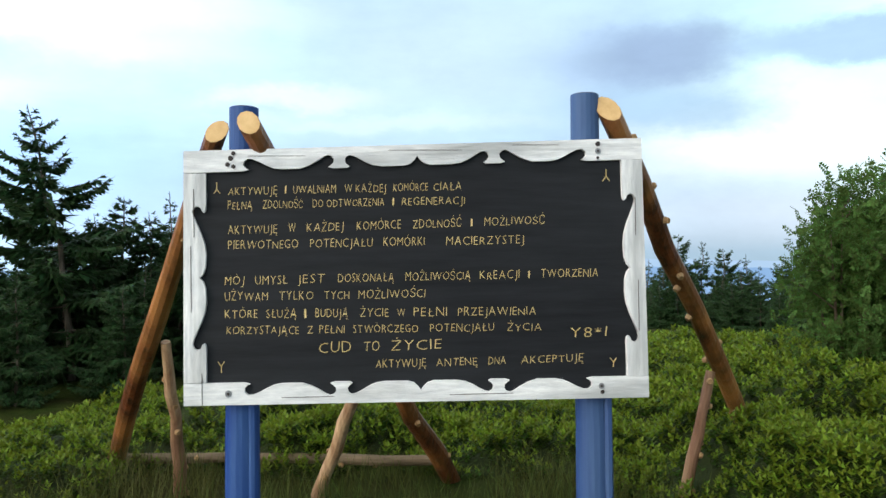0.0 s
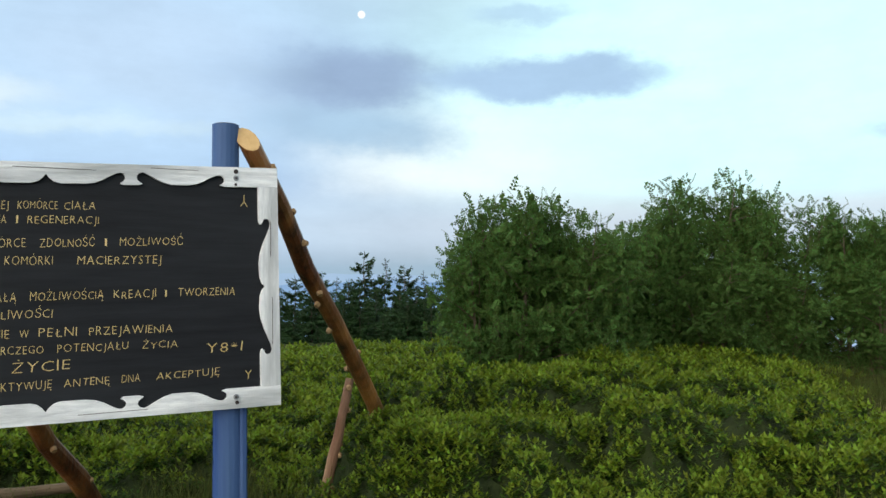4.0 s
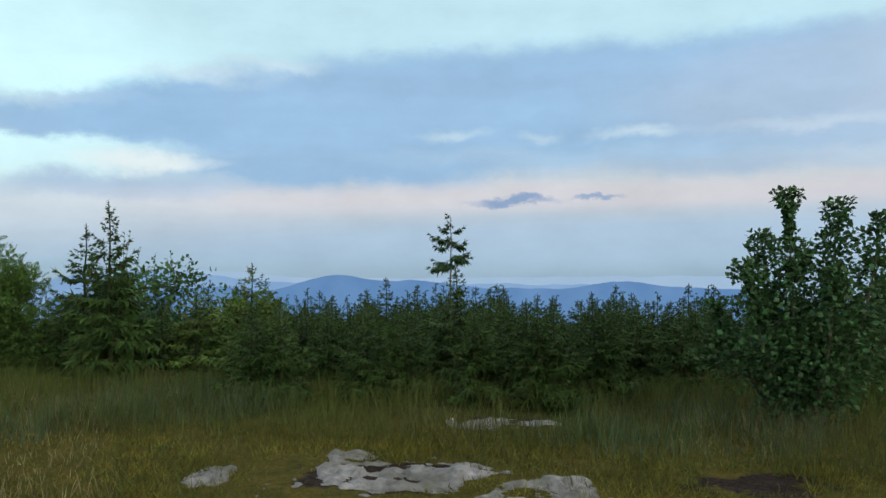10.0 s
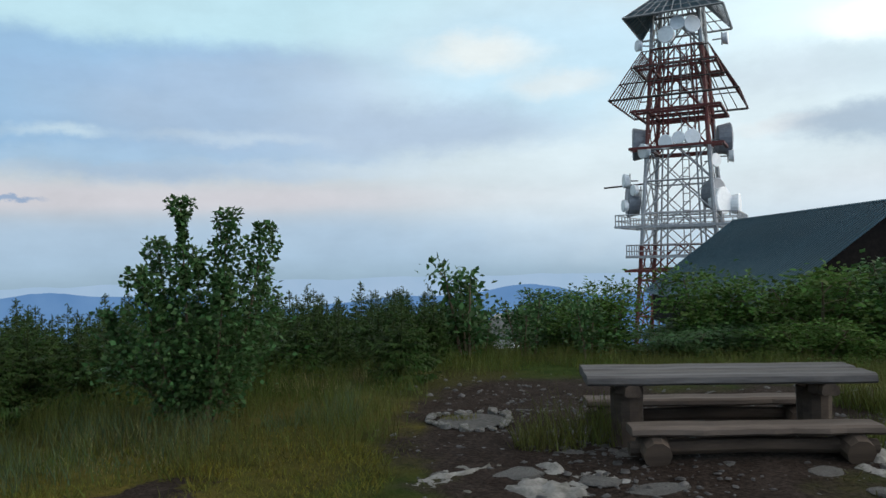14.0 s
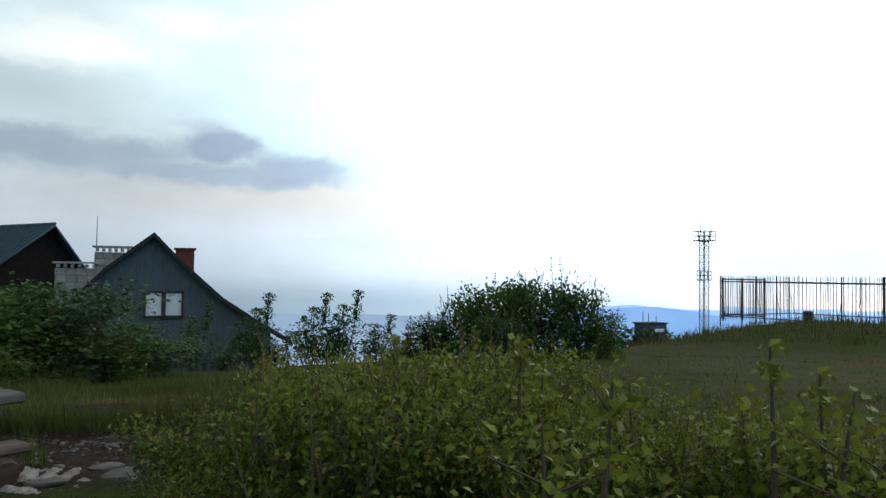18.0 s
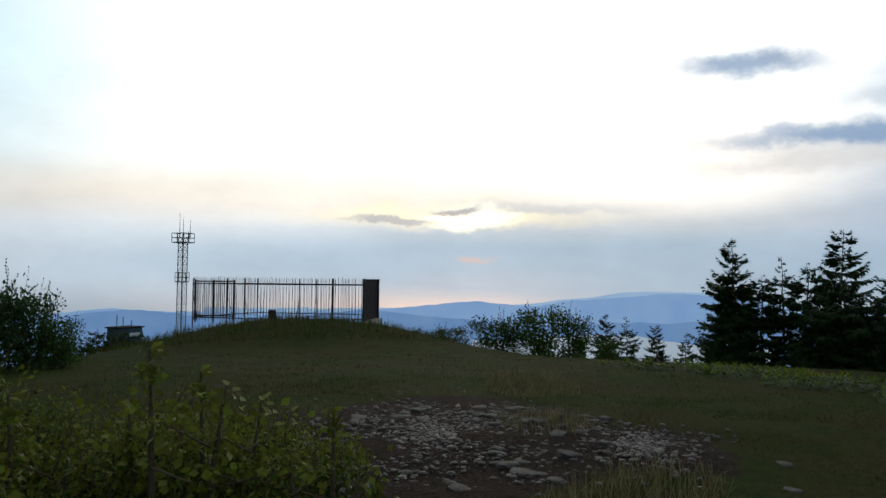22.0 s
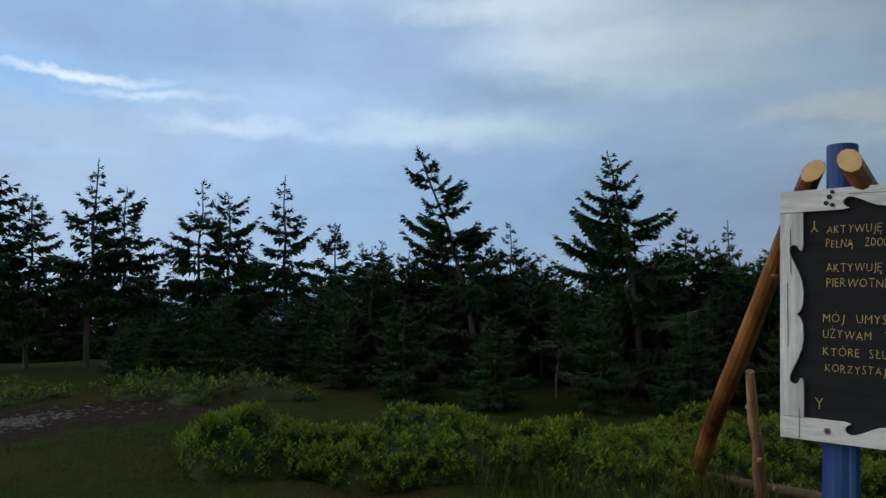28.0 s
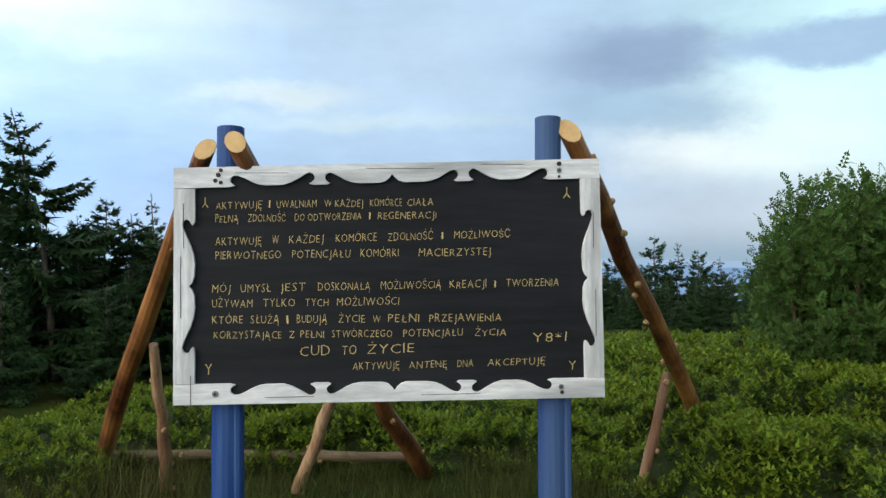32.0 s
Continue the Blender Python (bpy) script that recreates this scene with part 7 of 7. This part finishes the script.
A2 = broadleaf("sapling", 1.4, 0.45, 222, M["leaf_aspen"], 0.10, 600, 3, "broad-leaved sapling by the slope", "tree", LEAF, 0.2, 0.9, 6)
put(A2, 9.3, -9.0, 0, 1.2)
for k, (x, y, top) in enumerate([(8.75, -9.7, 0.85), (10.0, -9.9, 0.8), (9.6, -10.8, 0.9), (11.0, -9.3, 0.7), (11.6, -10.4, 0.8), (8.0, -10.4, 0.9)]):
    leafy_at([A2], k, x, y, top, 60 * k, 1.4, 0.9)
for k, (x, y, top, wd) in enumerate([(5.1, -15.2, 1.45, 1.5), (5.9, -13.9, 1.25, 1.3), (6.7, -12.5, 0.35, 1.1), (8.9, -12.0, 1.05, 0.9), (7.6, -13.0, 0.25, 1.2), (4.3, -15.8, 0.6, 1.2), (6.2, -15.5, 1.3, 1.4), (7.2, -14.6, 0.75, 1.2), (9.6, -12.8, 0.55, 1.0),
                                     (10.4, -12.2, 0.35, 1.0), (3.8, -16.6, 0.2, 1.0), (5.4, -12.6, 0.5, 0.9), (6.9, -11.4, 0.3, 0.8), (9.2, -11.6, 0.6, 0.9), (8.2, -14.0, 0.3, 1.2)]):
    leafy_at([T2, T, T2, T], k, x, y, top, 75 * k, 2.4, wd, "thicket before the house")
LT = "slim young tree with a leaning wind-blown tip"
A3 = leader_tree("young_tree", [(-0.42, 0.1, 2.0), (0.25, 0.1, 1.35), (-0.05, -0.25, 1.6), (0.45, 0.0, 0.95)], 223, M["leaf_aspen"], 0.075, 520, LT)
put(A3, 0.56, -21.5, 0, 1.0)
A3.scale = (0.9, 0.9, (1.0 - gz(0.56, -21.5)) / 2.0)
for k, (x, y, top, wd) in enumerate([(2.1, -21.5, 0.98, 0.95), (-0.28, -21.5, 1.08, 0.9), (-1.2, -21.4, 0.42, 0.9), (3.58, -21.3, 0.74, 0.85), (1.5, -22.0, -0.1, 1.1), (-1.9, -21.4, -0.1, 1.0), (2.8, -21.6, -0.2, 1.1), (0.1, -22.2, 0.0, 1.0)]):
    leafy_at([A3], k, x, y, top, 14 * k, 2.0, wd)
for k, (x, y, top, wd) in enumerate([(-4.2, -19.7, 1.45, 1.35), (-5.3, -19.5, 1.6, 1.3), (-3.4, -20.1, 1.05, 1.1), (-6.2, -19.3, 1.45, 0.95), (-5.0, -20.5, 1.4, 1.4), (-3.9, -18.8, 0.7, 1.1), (-6.8, -19.1, 0.7, 0.8), (-2.7, -20.3, 0.5, 0.8)]):
    leafy_at([B[0], B[1]], k, x, y, top, 70 * k, 1.5, wd, "dark bush on the plateau")
for k, (x, y, top) in enumerate([(-2.4, -20.0, 0.6), (-2.0, -20.6, 0.45), (-2.9, -21, 0.5), (-7.0, -20.5, 0.7), (-7.7, -21.2, 0.4), (-8.6, -23.0, 0.0)]):
    leafy_at(Y, k, x, y, top, 40 * k, 2.0)
for k, (x, y, top, wd) in enumerate([(-27.8, -20.0, 0.55, 1.9), (-26.6, -21.6, 0.1, 1.6), (-28.6, -18.9, 0.3, 1.2), (-24.8, -22.9, -0.4, 1.2), (-29.5, -17.6, -0.9, 0.8)]):
    leafy_at([B[0], B[1]], k, x, y, top, 70 * k, 1.5, wd, "bushes at the plateau's rim")
for k, (x, y, top) in enumerate([(-38.4, -22.8, -0.2), (-44, -24.5, -0.6), (-35, -18, -0.5), (-36, -17, -0.8), (-37.5, -15.5, 0.1), (-33, -19.5, -0.6), (-36, -14, -0.1), (-40, -17, -0.4), (-31, -20, -1.0)]):
    spruce_at(k, x, y, top, 44 * k, 0, None, 4.0, "spruces below the rim")

# shrubs close to the camera
WL = "straggling yellow-green willow shrub beside the path"
Wl = [broadleaf("willow_shrub", 1.0, 0.72, 231, M["leaf_willow"], 0.046, 8200, 8, WL, "shrub", LEAF * (0.75, 1, 1), 0.05, 0.9, 8, 0.72, 32, M["leaf_young"]), broadleaf("willow_shrub", 1.0, 0.78, 232, M["leaf_willow"], 0.046, 8200, 8, WL, "shrub", LEAF * (0.75, 1, 1), 0.05, 0.9, 8, 0.72, 32, M["leaf_young"])]
put(Wl[0], 0.2, -4.9, 0, 1.0)
put(Wl[1], -0.75, -4.6, 40, 0.9)
for k, (x, y, s) in enumerate([(-1.6, -4.5, 0.82), (-2.25, -4.25, 0.8), (0.95, -5.3, 0.72), (-0.2, -5.7, 1.02), (-1.2, -5.5, 0.9), (-2.3, -5.2, 0.8), (0.45, -6.4, 0.9), (-1.0, -6.6, 1.0), (-3.0, -5.4, 0.62), (0.75, -4.6, 0.6), (-1.7, -3.9, 0.6)]):
    again(Wl[k % 2], x, y, 77 * k, s)

WS = leader_tree("willow_shrub", [(0.10, 0.05, 1.0), (-0.16, 0.12, 0.86), (0.05, -0.2, 0.74), (-0.25, -0.1, 0.62)], 235, M["leaf_young"], 0.040, 330, "thin upright yellow-leaved willow shoots beside the path")
put(WS, -1.6, -4.0, 0, 1.28)
for k, (x, y, s) in enumerate([(-1.9, -4.1, 1.15), (-0.6, -4.9, 1.22), (-0.43, -3.48, 1.22), (-2.0, -3.3, 1.0), (0.3, -4.6, 0.95), (-1.2, -4.5, 1.05), (-0.05, -5.4, 1.15)]):
    again(WS, x, y, 67 * k, s)

EAST = [(6.8, 3.4, 2.2, 2.6, 0), (8.6, 5.6, 2.2, 1.8, 0), (6.6, -2.4, 1.4, 2.0, 0), (4.6, 1.4, 1.6, 1.8, 0)]
grass(EAST, 240, 0.13, 0.007, M["grass"], (2.8, -5, 11, 8), "half-dry meadow grass", BARE, 1.0)
grass([(7.6, 4.3, 1.3, 0.8, -30), (8.6, 3.0, 0.9, 0.6, 0), (6.0, 3.3, 1.7, 1.2, 10), (7.0, 5.4, 1.4, 0.9, -20), (4.6, 1.9, 0.9, 0.6, 0), (6.9, -3.0, 0.8, 0.7, 0), (8.2, -6.2, 0.9, 1.2, 0), (3.0, -10.2, 2.4, 0.7, 15)], 380, 0.15, 0.005, M["straw"], (0, -12, 10, 6), "pale dry grass stalks", BARE, 0.9)
FIELD = [(3.2, 9.1, 6.2, 4.2, 0, 0.27), (3.3, 5.0, 2.6, 1.9, -20, 0.50), (4.6, 7.0, 2.6, 1.8, 0, 0.38), (-2.0, 6.5, 2.4, 1.1, -10, 0.26), (0.8, 6.7, 2.4, 1.6, 0, 0.25)]
bilberries(FIELD, 1500, 0.105, (-5, 2.6, 9.8, 14), "springy bright green bilberry carpet behind the board")
SIDE = [(-5.0, 4.0, 2.0, 0.95, 29, 0.28), (-3.6, 5.1, 1.7, 1.0, 15, 0.26)]
bilberries(SIDE, 1400, 0.10, (-7.6, 2.2, -1.6, 6.6), "low bilberry mound near the path")
STRIP = [(-12.6, -0.8, 1.3, 5.2, -14, 0.15), (-14.8, -6.5, 1.2, 3.2, -14, 0.10), (-9.7, 4.7, 1.7, 0.8, 25, 0.22)]
bilberries(STRIP, 900, 0.085, (-19, -11.5, -7.6, 7), "strip of bilberry under the spruces", 0.3)
TALL = [(8.4, -0.5, 1.9, 6.5, 0), (7.2, -4.2, 1.8, 2.2, 0), (4.5, -11.0, 4.5, 1.6, 15), (9.8, 3.0, 1.5, 3.0, 0), (-0.9, 4.7, 3.3, 0.9, 0), (-2.9, 4.3, 1.3, 0.7, 0), (1.7, 4.9, 0.55, 0.4, 0), (8.2, 6.5, 2.0, 1.8, 0), (3.4, 3.6, 1.4, 1.0, 0), (9.0, -7.5, 1.6, 2.5, 0)]
grass(TALL, 760, 0.27, 0.0055, M["grass"], (-4.5, -13, 12, 9), "tall tangled summer grass", BARE, 0.5)
grass([(7.0, -2.6, 0.9, 1.4, 0), (8.0, 2.2, 1.0, 1.2, 0), (6.9, 3.4, 0.8, 0.6, 0), (6.6, -4.6, 0.5, 0.5, 0)], 520, 0.28, 0.006, M["blue_grass"], (5, -6, 10, 5), "fine blue-green grass", BARE, 0.5)
grass([(6.2, -1.2, 1.3, 3.6, 0), (5.0, 1.4, 1.6, 1.2, 20), (5.6, -3.4, 1.4, 1.1, 0), (6.6, 1.6, 0.9, 1.0, 0), (3.2, 1.6, 1.2, 1.4, 0), (5.2, 3.2, 2.0, 1.6, 20), (6.6, 5.0, 1.4, 1.2, 0)], 2400, 0.07, 0.0055, M["moss_grass"], (2, -5, 8.5, 6.5), "mossy yellow turf round the rock", BARE, 0.6, 0.4)
grass([(5.75, -5.72, 0.2, 0.14, 30)], 2600, 0.06, 0.006, M["moss_grass"], (5.4, -6, 6.1, -5.4), "mossy tuft grown in the old ash")
grass([(4.45, -5.55, 0.32, 0.25, 48), (4.2, -5.95, 0.25, 0.2, 0), (2.75, -7.15, 0.3, 0.25, 0), (2.1, -8.9, 1.6, 0.5, 10)], 1500, 0.30, 0.007, M["grass"], (0, -10, 5.2, -5), "grass tufts at the ends of the plank table")
grass([(-6.85, -5.45, 0.75, 0.55, 20), (-9.5, -7.5, 1.4, 0.8, 30), (-4.6, -3.2, 1.6, 0.6, 10)], 700, 0.17, 0.006, M["straw"], (-12, -10, -2, -2), "pale tufts of dry grass by the stony patch", (), 0.8)
SHORT = [(-6, -9, 17, 13, 40), (-6, 0, 9, 5, 0), (5, 1, 5, 5, 0), (4, -7, 6, 5, 0), (0, 2, 6, 2, 0), (-17, -16, 14, 10, 40)]
grass(SHORT, 130, 0.05, 0.008, M["grass_short"], (-30, -34, 12, 7), "short worn hilltop turf", BARE, 1.2, 0.2)
NEAR = [(-7, -1, 6, 5.5, 0), (4.5, 1.5, 4, 4, 0), (-3, -9, 6, 4, 30), (3, -4, 3.5, 3, 0), (0, 2.2, 5, 1.6, 0)]
grass(NEAR, 430, 0.06, 0.007, M["grass_short"], (-13, -13, 8.5, 6), "short worn turf with dry stalks", BARE, 1.0, 0.9)
grass([(-19.8, -27, 9, 8, 0)], 60, 0.28, 0.02, M["grass"], (-30, -36, -10, -18), "rough grass on the knoll", (), 1.0)
